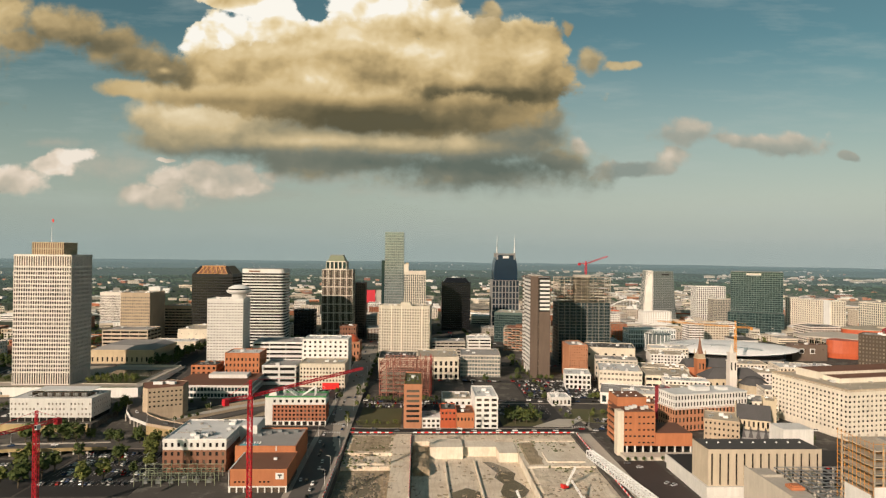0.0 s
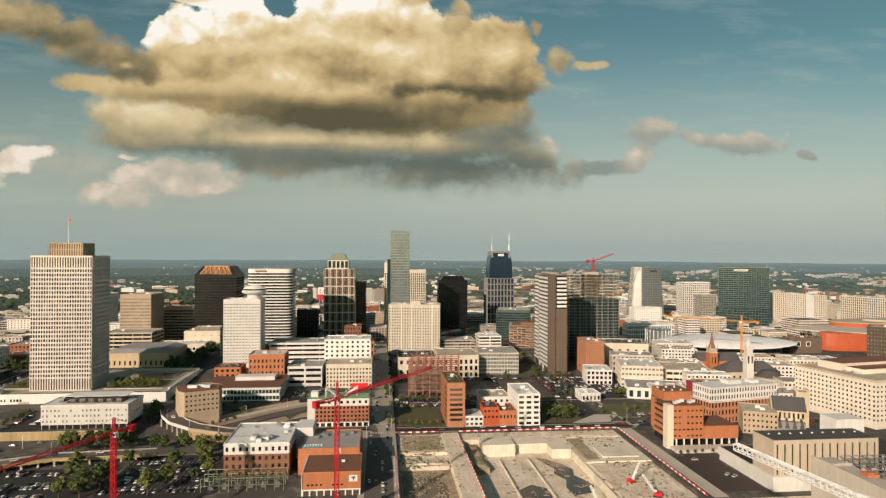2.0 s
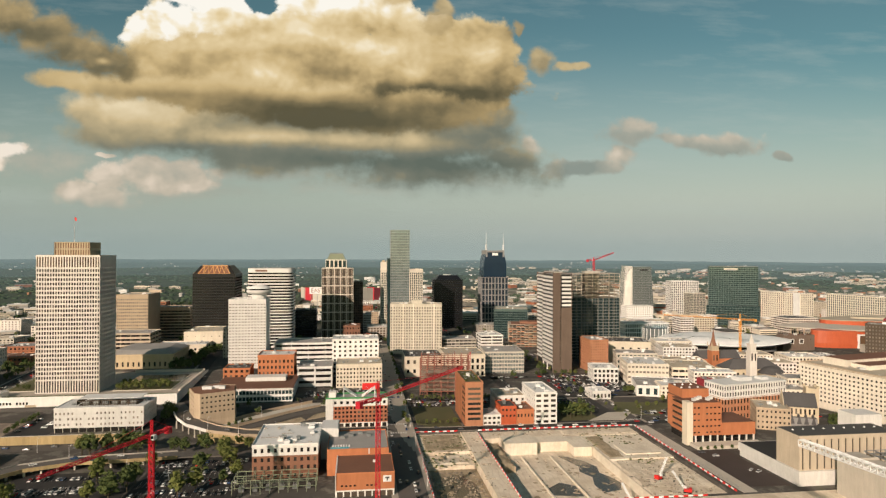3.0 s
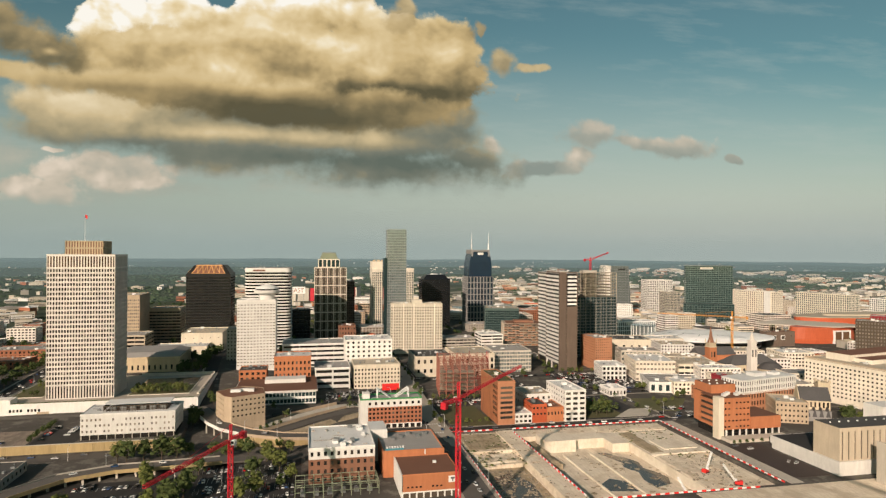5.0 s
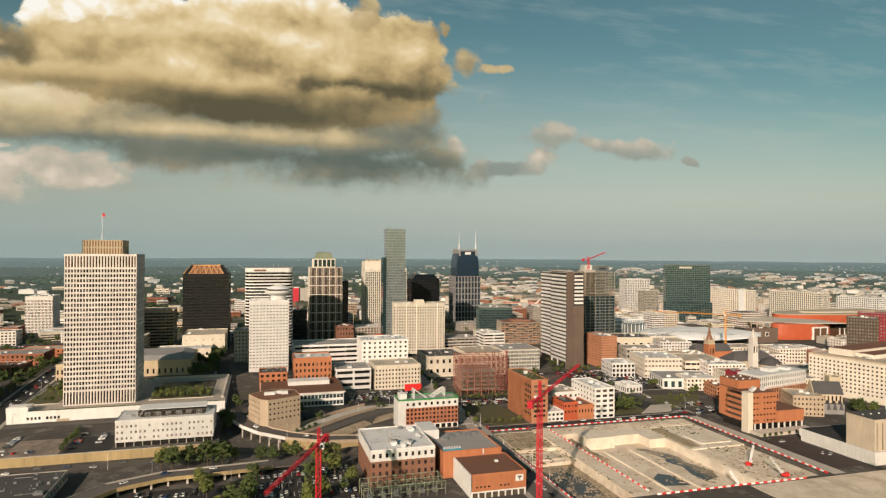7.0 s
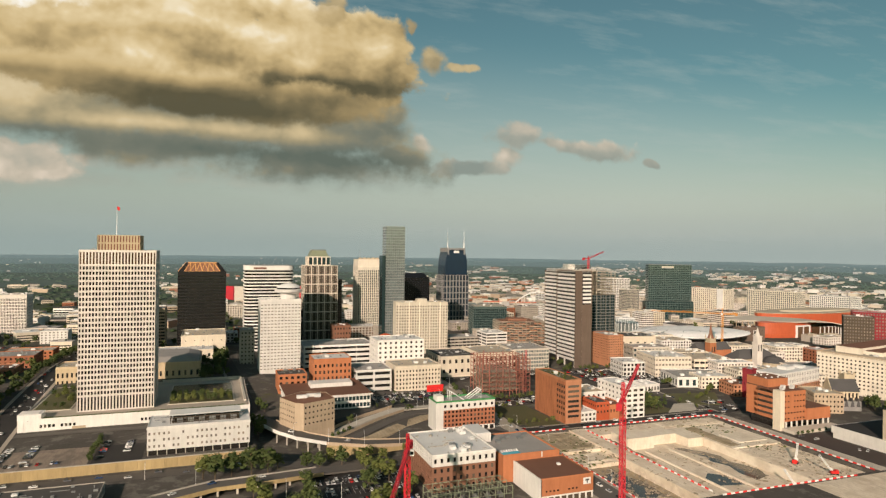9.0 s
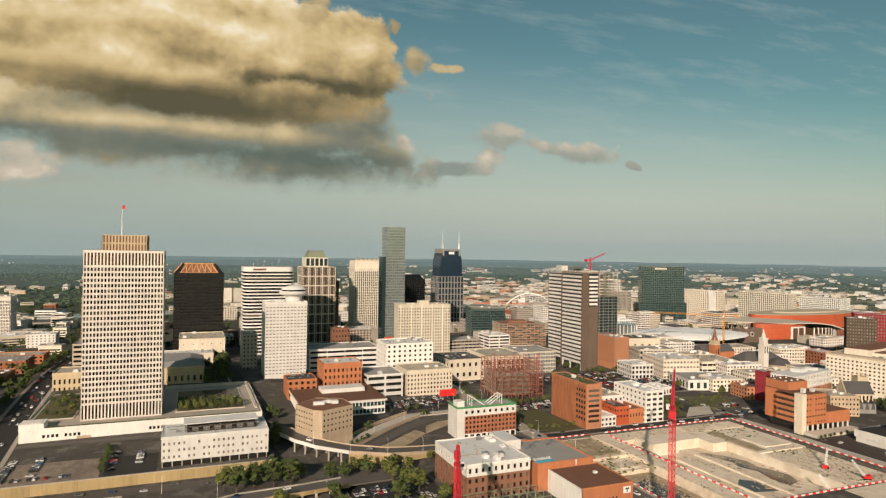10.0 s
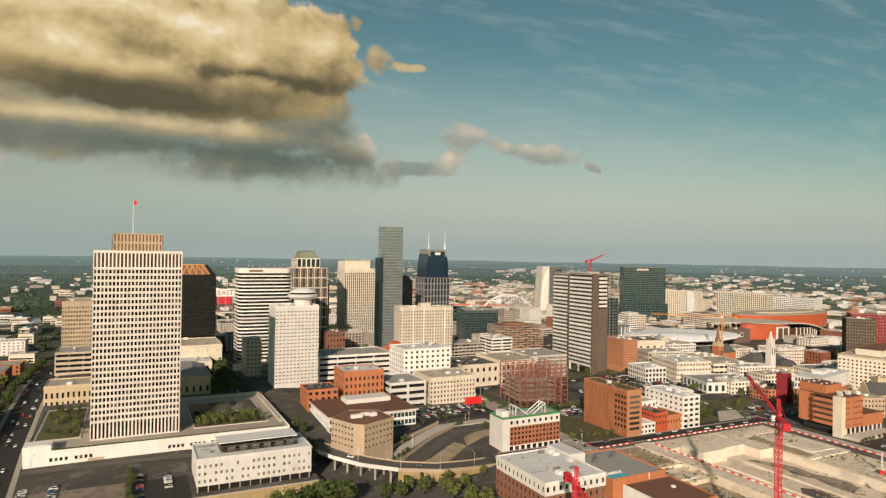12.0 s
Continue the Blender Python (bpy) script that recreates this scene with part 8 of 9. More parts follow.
# ---- half-built block beside the slotted building ----
def half_built():
    e = thing("unfinished_block", "half built block with open steel deck and beige side wall", "construction", 215, 330, 4.5)
    part("side_wall", Shape().box(-24.5, -23.5, -45, 28, -1, 26.5), "concrete_pale", e)
    part("stair_block", Shape().box(-23.4, -10, 13, 28, -1, 25).box(-23.4, -10, 13, 14, 25, 26.4), "concrete_pale", e)
    part("floor_slab", Shape().box(-9.8, 45, -45, 30, 12, 12.5), "concrete", e)
    for i in range(8):
        for k in range(4):
            x, y = -8 + i * 7, -30 + k * 18.5
            part("column", Shape().box(x - 0.4, x + 0.4, y - 0.4, y + 0.4, -1, 26), "concrete_pale", e)
    for i in range(8):
        part("beam", Shape().box(-8.2 + i * 7, -7.8 + i * 7, -30, 26, 25.4, 26.2), "grey_metal", e)
    for k in range(12):
        part("joist", Shape().box(-8, 41, -30 + k * 5, -29.75 + k * 5, 26.2, 26.7), "grey_metal", e)
    part("pallet", Shape().box(-18, -11, -8, -2, 25.4, 27).box(-17, -12, -7, -3, 27, 27.6), "brick_orange", e, "orange stacked formwork")
    part("floor_slab", Shape().box(-23.4, -10, -45, 12.9, 24.6, 25), "concrete_pale", e)
    s = thing("scaffold_tower", "unfinished concrete tower wrapped in scaffold", "construction", 238, 300, 4.5)
    for j in range(15):
        part("floor_slab", Shape().box(-22, 20, -12, 12, 3.8 * j + 3, 3.8 * j + 3.4), "concrete_raw", s)
    for i in range(10):
        part("column", Shape().box(-22 + i * 4.5, -21.3 + i * 4.5, -11.6, -10.9, -1, 58), "concrete_raw", s)
        part("column", Shape().box(-22 + i * 4.5, -21.3 + i * 4.5, 10.9, 11.6, -1, 58), "concrete_raw", s)
        part("scaffold_pole", Shape().tube((-23.4 + i * 4.8, -13, -1), (-23.4 + i * 4.8, -13, 61), 0.12, sides=4), "crane_orange", s)
        part("scaffold_pole", Shape().tube((-23.4, -13 + i * 2.8, -1), (-23.4, -13 + i * 2.8, 61), 0.12, sides=4), "crane_orange", s)
    for j in range(30):
        part("scaffold_rail", Shape().tube((-23.4, -13, 2 + j * 2), (20, -13, 2 + j * 2), 0.09, sides=4).tube((-23.4, -13, 2 + j * 2), (-23.4, 12.2, 2 + j * 2), 0.09, sides=4), "crane_orange" if j % 2 else "grey_metal", s)
    part("stair_core", Shape().box(-8, 4, -4, 6, -1, 58), "concrete", s)
    for k, (x0, x1, z0, z1) in enumerate(((-23, -17, -1, 40), (-15.5, -10.5, -1, 33), (-8, -2, 4, 28), (2, 9, -1, 36))):
        part("wall_panel", Shape().box(x0, x1, -13.5, -13.2, z0, z1), "white_paint", s)
    part("wall_panel", Shape().box(-23.9, -23.6, -12, 6, -1, 36), "white_paint", s)


half_built()
# ---- the town round about ----
FOOT = []
for o in list(scene.collection.objects):
    if o.type == "EMPTY" and o.parent is None:
        pts = [o.matrix_basis @ c.matrix_basis @ Vector(q) for c in o.children if c.type == "MESH" for q in c.bound_box]
        if pts:
            FOOT.append((min(p.x for p in pts), max(p.x for p in pts), min(p.y for p in pts), max(p.y for p in pts)))
FOOT += [(-90, -50, 60, 1010), (-460, -425, 380, 1500), (50, 75, 640, 1200), (134, 158, 240, 900), (-300, -245, 590, 1000), (-56, 135, 360, 535), (112, 205, 636, 735), (70, 135, 534, 620)]


def free(x0, x1, y0, y1, gap=4.0):
    return all(x1 + gap < a or x0 - gap > b or y1 + gap < c or y0 - gap > d for a, b, c, d in FOOT)


def azimuth(x, y):
    return math.degrees(math.atan2(x, y))


rng = random.Random(21)
WALLS = (("white_paint", "white"), ("cream", "cream"), ("concrete_pale", "pale grey"), ("concrete_pale", "pale grey"), ("tan", "tan"), ("brick", "red brick"), ("concrete", "grey"), ("white_paint", "white"), ("stone_white", "pale stone"))
ROOFS = ("roof_white", "roof_grey", "roof_tan", "roof_white", "roof_dark", "roof_grey")


def town_blocks(count, xr, yr, size, height, single_max):
    made = 0
    for _ in range(count * 12):
        if made >= count:
            break
        x, y = rng.uniform(*xr), rng.uniform(*yr)
        w, d, h = rng.uniform(*size), rng.uniform(*size), rng.uniform(*height)
        if not free(x, x + w, y, y + d) or abs(azimuth(x + 150, y)) > 62:
            continue
        wall, word = rng.choice(WALLS)
        z = land(x + w / 2, y + d / 2) - 0.5
        fl = max(1, round(h / 4))
        building("town_block", f"{word} flat roofed town building of {('one', 'two', 'three', 'four', 'five', 'six', 'seven', 'eight', 'nine')[min(fl, 9) - 1]} storeys", x, x + w, y, y + d, z, z + h, wall, (max(2, round(w / 5)), fl, rng.choice((0.4, 0.5, 0.6, 0.9)), rng.uniform(0.4, 0.6)), None,
                 pane=rng.choice(("pane", "pane", "pane_blind", "pane_brown")), roof=rng.choice(ROOFS), units=rng.randint(1, 3), group="town blocks", seed=rng.randint(1, 999), trim=None)
        FOOT.append((x, x + w, y, y + d))
        made += 1


town_blocks(18, (-60, 420), (830, 1250), (22, 44), (10, 34), 0)
town_blocks(22, (-330, 60), (1040, 1500), (22, 48), (8, 36), 0)
town_blocks(20, (-760, -460), (620, 1300), (18, 44), (7, 26), 0)
town_blocks(24, (300, 1000), (1000, 1500), (24, 60), (8, 36), 0)
town_blocks(16, (480, 1000), (620, 1000), (24, 60), (8, 30), 0)
town_blocks(4, (205, 480), (590, 900), (18, 36), (8, 22), 0)

# far sheds and houses: one shell with a roof each
FAR = []
def far_sheds(count, rr, size, height):
    made = 0
    for _ in range(count * 10):
        if made >= count:
            break
        r = math.sqrt(rng.uniform(rr[0] ** 2, rr[1] ** 2))
        a = rng.gauss(22, 26) if rng.random() < 0.6 else rng.uniform(-48, 66)
        if abs(a) > 66:
            continue
        x, y = -150 + r * math.sin(radians(a)), r * math.cos(radians(a))
        w, d, h = rng.uniform(*size) * 1.3, rng.uniform(*size), rng.uniform(*height)
        if not free(x - w / 2, x + w / 2, y - d / 2, y + d / 2, 2):
            continue
        wall, word = rng.choice(WALLS)
        z = land(x, y) - 1
        e = thing("far_shed", f"distant {word} flat roofed building among trees", "building", x, y, z, rng.uniform(-30, 30), "distant buildings")
        part("wall", Shape().box(-w / 2, w / 2, -d / 2, d / 2, -4, h), wall, e)
        part("roof", Shape().box(-w / 2 - 0.4, w / 2 + 0.4, -d / 2 - 0.4, d / 2 + 0.4, h, h + 0.8).box(-w * 0.2, w * 0.1, -2, 4, h + 0.8, h + 2.8), rng.choice(ROOFS), e)
        if r < 2300:
            s = Shape()
            for k in range(max(1, int(h / 4.5))):
                s.box(-w / 2 + 1, w / 2 - 1, -d / 2 - 0.08, -d / 2 + 0.1, 1.2 + k * 4.2, 3.0 + k * 4.2)
            part("window_band", s, "pane", e)
        FOOT.append((x - w / 2, x + w / 2, y - d / 2, y + d / 2))
        made += 1


far_sheds(95, (1250, 2000), (16, 46), (5, 18))
far_sheds(95, (1900, 3000), (14, 42), (5, 14))

for wall, cnt in (("white_paint", 520), ("cream", 420), ("brick_pink", 220), ("roof_grey", 420), ("concrete_pale", 520)):
    s = Shape()
    for _ in range(cnt):
        r = rng.uniform(1450, 4450)
        a = rng.gauss(40, 20) if rng.random() < 0.72 else rng.uniform(-50, 30)
        if abs(a) > 66:
            continue
        x, y = -150 + r * math.sin(radians(a)), r * math.cos(radians(a))
        if noise.noise((x / 330, y / 330, 9.1)) < (-0.08 if r < 3000 else 0.05):
            continue
        k = max(0.5, 1 - 0.45 * max(0, (r - 1900) / 1700))
        w, d = rng.uniform(9, 30) * k, rng.uniform(8, 18) * k
        t = rng.uniform(-0.6, 0.6)
        u = (math.cos(t), math.sin(t))
        z = land(x, y)
        h = rng.uniform(5, 12) * k
        s.obox((x, y), u, (-u[1], u[0]), -w / 2, w / 2, -d / 2, d / 2, z - 3, z + h)
        s.obox((x, y), u, (-u[1], u[0]), -w / 2 - 0.6, w / 2 + 0.6, -d / 2 - 0.6, d / 2 + 0.6, z + h, z + h + 0.8)
    tagged(new("far_suburb", s.mesh("far_suburb", wall)), "scatter of small far off suburban buildings", "buildings", kind="stuff")

# quarters of low sheds, flats and works spread behind the towers
QUARTERS = {nm: Shape() for nm in ("roof_white", "white_paint", "cream", "brick_pink", "roof_grey", "concrete_pale", "brick", "roof_tan")}
quarter_glass = Shape()


def quarter(count, rr, ar, size, height, cut):
    for _ in range(count):
        r, a = math.sqrt(rng.uniform(rr[0] ** 2, rr[1] ** 2)), rng.uniform(*ar)
        x, y = -150 + r * math.sin(radians(a)), r * math.cos(radians(a))
        if noise.noise((x / 300, y / 300, 4.4)) < cut:
            continue
        k = 1 + 0.6 * (rng.random() < 0.15)
        w, d, h = rng.uniform(*size) * k, rng.uniform(*size) * 0.7, rng.uniform(*height)
        if not free(x - w / 2, x + w / 2, y - d / 2, y + d / 2, 1):
            continue
        t = radians(18 * math.floor(a / 9) % 50 - 25)
        u, v, z = (math.cos(t), math.sin(t)), (-math.sin(t), math.cos(t)), land(x, y)
        wall, roof = rng.choice(("white_paint", "cream", "concrete_pale", "concrete_pale", "brick_pink" if r > 1700 else "cream", "cream")), rng.choice(("roof_white", "roof_grey", "roof_tan", "roof_white", "roof_tan"))
        QUARTERS[wall].obox((x, y), u, v, -w / 2, w / 2, -d / 2, d / 2, z - 3, z + h)
        QUARTERS[roof].obox((x, y), u, v, -w / 2 - 0.5, w / 2 + 0.5, -d / 2 - 0.5, d / 2 + 0.5, z + h, z + h + 0.7)
        QUARTERS[roof].obox((x, y), u, v, -w * 0.2, w * 0.12, -d * 0.2, d * 0.2, z + h + 0.7, z + h + 2.6)
        for q in range(int(h / 3.8)):
            quarter_glass.obox((x, y), u, v, -w / 2 + 1.2, w / 2 - 1.2, -d / 2 - 0.1, d / 2 + 0.1, z + 1.2 + q * 3.6, z + 2.8 + q * 3.6)
        FOOT.append((x - w / 2, x + w / 2, y - d / 2, y + d / 2))


quarter(460, (1150, 1700), (19, 62), (16, 56), (5, 16), -0.25)
quarter(560, (1700, 2700), (16, 62), (16, 60), (5, 13), -0.18)
quarter(420, (2700, 3900), (12, 62), (18, 60), (5, 11), -0.02)
quarter(300, (1050, 1700), (-48, -12), (14, 44), (5, 15), -0.2)
quarter(200, (1700, 2600), (-48, 0), (14, 46), (5, 11), 0.0)
for nm, q in QUARTERS.items():
    tagged(new("far_quarter", q.mesh("far_quarter", nm)), "low far off sheds and flats behind the towers", "buildings", kind="stuff")
tagged(new("far_windows", quarter_glass.mesh("far_windows", "pane")), "dark window bands of the far off sheds", "windows", kind="stuff")

# ---- woods ----
ICO = bmesh.new()
bmesh.ops.create_icosphere(ICO, subdivisions=1, radius=1)
ICO1 = ([tuple(v.co) for v in ICO.verts], [tuple(v.index for v in f.verts) for f in ICO.faces])
ICO.free()
ICO = bmesh.new()
bmesh.ops.create_icosphere(ICO, subdivisions=2, radius=1)
ICO2 = ([tuple(v.co) for v in ICO.verts], [tuple(v.index for v in f.verts) for f in ICO.faces])
ICO.free()


def clump(s, x, y, z, r, h, ico, rough=0.35):
    k = len(s.v)
    for vx, vy, vz in ico[0]:
        q = 1 + rng.uniform(-rough, rough)
        s.v.append((x + vx * r * q, y + vy * r * q, z + vz * h * q))
    s.f += [tuple(k + i for i in f) for f in ico[1]]


def grove_density(x, y):
    return noise.noise((x / 260, y / 260, 7.7)) + 0.5 * noise.noise((x / 80, y / 80, 2.2))


# leaves turn paler and bluer with distance, haze put into their colour
for nm, rr, cnt, rad, leafy in (("near_woods", (1150, 2000), 2600, (3, 6), "leaf_wood"), ("middle_woods", (1900, 3000), 6000, (4, 8), "leaf_mid_hazed"), ("far_woods", (2900, 4640), 16000, (3.5, 7), "leaf_far_hazed")):
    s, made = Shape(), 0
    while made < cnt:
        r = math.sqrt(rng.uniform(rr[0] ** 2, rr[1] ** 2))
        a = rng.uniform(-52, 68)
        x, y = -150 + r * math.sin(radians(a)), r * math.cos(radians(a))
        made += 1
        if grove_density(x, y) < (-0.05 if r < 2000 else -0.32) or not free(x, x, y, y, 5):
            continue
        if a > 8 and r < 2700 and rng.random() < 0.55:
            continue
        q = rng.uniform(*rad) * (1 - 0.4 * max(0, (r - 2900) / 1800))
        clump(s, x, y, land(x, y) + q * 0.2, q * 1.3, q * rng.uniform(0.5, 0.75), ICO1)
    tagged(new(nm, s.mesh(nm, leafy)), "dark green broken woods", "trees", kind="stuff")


# ---- street trees ----
def tree(kind, x, y, z, height):
    """Tapered trunk, limbs, and a ragged crown of clumps and loose leaf sprays."""
    e = thing("tree", "", "tree", x, y, z, rng.uniform(0, 360))
    t = Shape()
    t.tube((0, 0, -0.3), (0.1, 0.05, height * 0.35), height * 0.028, height * 0.02, 7)
    tips = []
    for i in range(7):
        a, b = rng.uniform(0, 6.28), rng.uniform(0.35, 0.75)
        p = (math.cos(a) * height * 0.24 * rng.uniform(0.5, 1.1), math.sin(a) * height * 0.24 * rng.uniform(0.5, 1.1), height * b)
        t.tube((0.1, 0.05, height * rng.uniform(0.2, 0.34)), p, height * 0.013, height * 0.005, 5)
        tips.append(p)
    part("trunk", t, "bark", e)
    c = Shape()
    for i in range(46):
        if i < 14:
            p = tips[i % 7]
            p = tuple(v + rng.gauss(0, height * 0.05) for v in p)
        else:
            while True:
                p = (rng.uniform(-1, 1), rng.uniform(-1, 1), rng.uniform(-1, 1))
                if 0.2 < p[0] ** 2 + p[1] ** 2 + p[2] ** 2 < 1:
                    break
            wob = 0.8 + 0.4 * noise.noise((p[0] * 1.7 + kind * 5, p[1] * 1.7, p[2] * 1.7))
            p = (p[0] * height * 0.31 * wob, p[1] * height * 0.31 * wob, height * 0.60 + p[2] * height * 0.36 * wob)
        q = height * rng.uniform(0.05, 0.11)
        clump(c, *p, q, q * 0.8, ICO1, 0.4)
    for i in range(260):
        a, b = rng.uniform(0, 6.28), math.acos(rng.uniform(-1, 1))
        rr = rng.uniform(0.82, 1.12)
        x, y, z = math.cos(a) * math.sin(b), math.sin(a) * math.sin(b), math.cos(b)
        o = Vector((x * height * 0.30 * rr, y * height * 0.30 * rr, height * 0.60 + z * height * 0.35 * rr))
        d1 = Vector((rng.uniform(-1, 1), rng.uniform(-1, 1), rng.uniform(-1, 1))).normalized() * height * 0.03
        d2 = Vector((rng.uniform(-1, 1), rng.uniform(-1, 1), rng.uniform(-1, 1))).normalized() * height * 0.03
        k = len(c.v)
        c.v += [tuple(o), tuple(o + d1), tuple(o + d1 + d2), tuple(o + d2)]
        c.f.append((k, k + 1, k + 2, k + 3))
    part("crown", c, ("leaf", "leaf", "leaf_dark", "leaf", "leaf_dark")[kind], e)
    return e


TREES = [tree(k, -900 - 30 * k, 500, land(-900 - 30 * k, 500), 10.0) for k in range(5)]
TREE_LABEL = ("broad green street tree in low sun", "light green ragged tree", "dark green dense tree", "yellow green small tree", "dark green tall tree")
for k, e in enumerate(TREES):
    tagged(e, TREE_LABEL[k], "tree", "street trees")


def plant(x, y, h, k=None, z=None):
    k = rng.randrange(5) if k is None else k
    zz = land(x, y) if z is None else z
    c = copy_thing(TREES[k], pose(x, y, zz, 0, 0, rng.uniform(0, 360)))
    c.scale = (h / 10 * rng.uniform(0.9, 1.15), h / 10 * rng.uniform(0.9, 1.15), h / 10)
    return c


for x, y, h in ((-289, 486, 16), (-279, 490, 15), (-267, 489, 17), (-257, 488, 16), (-224, 486, 11), (-209, 487, 13), (-196, 485, 11), (-180, 489, 9), (-186, 452, 13), (-237, 454, 11), (-161, 500, 8),
                (-263, 431, 13), (-249, 411, 14), (-239, 414, 15), (-239, 428, 13), (-198, 409, 14), (-202, 439, 14), (-191, 462, 12), (-196, 474, 11), (-268, 450, 12), (-296, 491, 14), (-232, 489, 11),
                (-215, 496, 10), (-188, 497, 9), (-206, 400, 15), (-244, 398, 15), (-256, 399, 12), (-300, 400, 13), (-320, 392, 14), (-178, 430, 11), (-271, 500, 12), (-250, 496, 10), (-184, 420, 9)):
    plant(x, y, h * 1.15, (0, 2, 1, 4, 1)[int(x) % 5], 4.6)
for i in range(26):   # plaza grove
    plant(-322 + (i % 9) * 5.6 + rng.uniform(-1, 1), 628 + (i // 9) * 11 + rng.uniform(-2, 2), rng.uniform(6, 8), z=22.1)
for i in range(16):
    plant(rng.uniform(-419, -398), 636 + i * 5, rng.uniform(4.5, 8), z=22.1)
for i in range(12):   # trees round the memorial hall
    plant(-296 + rng.uniform(-5, 12), 724 + i * 8, rng.uniform(9, 14), 2)
for i in range(9):    # hedge row between the parking terraces
    plant(-365 + rng.uniform(-1.5, 1.5), 526 + i * 6.5, rng.uniform(5, 7), 2, 11)
for x, y, h, k in ((-258, 556, 14, 2), (-256, 568, 15, 2), (-262, 577, 13, 4), (-250, 612, 10, 2), (-254, 622, 11, 2), (-205, 545, 5, 2), (-200, 548, 5, 2), (-195, 552, 5, 2), (-190, 556, 5, 4),
                   (82, 556, 13, 0), (90, 560, 14, 2), (98, 553, 13, 0), (86, 566, 12, 2), (104, 560, 11, 1), (160, 566, 7, 1), (172, 574, 7, 3), (184, 580, 6, 1), (166, 584, 6, 3), (196, 590, 9, 0), (206, 596, 9, 2), (212, 604, 8, 0),
                   (152, 445, 4, 2), (158, 446, 4, 2), (164, 446, 4, 2), (170, 447, 4, 2), (178, 447, 4, 2), (186, 448, 4, 2), (292, 482, 14, 2), (300, 488, 15, 2), (298, 474, 13, 0), (308, 480, 13, 2), (302, 496, 12, 4),
                   (-58, 540, 7, 0), (-60, 556, 8, 0), (-56, 600, 7, 1), (-58, 640, 8, 2), (-60, 660, 9, 2), (-74, 620, 8, 2), (350, 702, 13, 2), (356, 708, 12, 2), (346, 712, 12, 4), (322, 668, 9, 2), (124, 770, 10, 2), (132, 776, 9, 2), (180, 740, 8, 2)):
    plant(x, y, h, k)
for i in range(70):   # street trees of the town behind
    for _ in range(20):
        x, y = rng.uniform(-700, 700), rng.uniform(700, 1300)
        if free(x - 3, x + 3, y - 3, y + 3, 1):
            plant(x, y, rng.uniform(8, 13), 2 + 2 * (i % 2))
            break
for i in range(40):   # along the climbing streets
    y = 560 + i * 11
    plant(-455 + rng.uniform(-3, 2), y + rng.uniform(-3, 3), rng.uniform(8, 13), 2 + 2 * (i % 2))
for i in range(22):
    y = 640 + i * 14
    plant(-54 if i % 2 else -80, y, rng.uniform(6, 9), 2)
for i in range(18):
    plant(rng.uniform(100, 210), rng.choice((638, 737, 742)), rng.uniform(6, 9), 2 * (i % 3 > 0))
for i in range(60):   # the wooded slope left of the plaza street
    x, y = rng.uniform(-640, -462), rng.uniform(560, 900)
    if free(x - 3, x + 3, y - 3, y + 3, 1):
        plant(x, y, rng.uniform(10, 16), 2 + 2 * (i % 2))
sh = Shape()
for i in range(260):
    x, y = rng.uniform(-53, -15), rng.uniform(440, 515)
    if i % 2:
        x, y = rng.uniform(78, 126), rng.uniform(430, 516)
    z = 3.4 if y > 470 else 2.6
    clump(sh, x, y, z + 0.2, rng.uniform(0.4, 1.4), rng.uniform(0.2, 0.5), ICO1, 0.4)
tagged(new("scrub", sh.mesh("scrub", "leaf")), "low dry scrub on the site ledges", "scrub", kind="stuff")
hd = Shape()
for i in range(150):
    clump(hd, -420 + i * 1.03 + rng.uniform(-0.3, 0.3), 606.5, 22.6, rng.uniform(0.6, 1.0), 0.6, ICO1, 0.3)
tagged(new("hedge", hd.mesh("hedge", "leaf_dark")), "low clipped hedge along the podium edge", "hedge", kind="stuff")
for t0 in range(7):
    plant(-9 + t0 * 2.0, 537 + (t0 * 13) % 30, 3.2, 1, 40.6)


# ---- cars ----
CAR_COLOURS = (("car_white", "white", (0.75, 0.74, 0.72)), ("car_silver", "silver", (0.45, 0.45, 0.45)), ("car_black", "black", (0.015, 0.015, 0.017)), ("car_grey", "dark grey", (0.10, 0.10, 0.11)), ("car_red", "red", (0.42, 0.02, 0.02)), ("car_blue", "blue", (0.03, 0.06, 0.14)))
for nm, word, c in CAR_COLOURS:
    M[nm] = mat(nm, c, tuple(v * 0.85 for v in c), rough=0.25, bump=0, streak=0, rnd=0, spec=0.6)


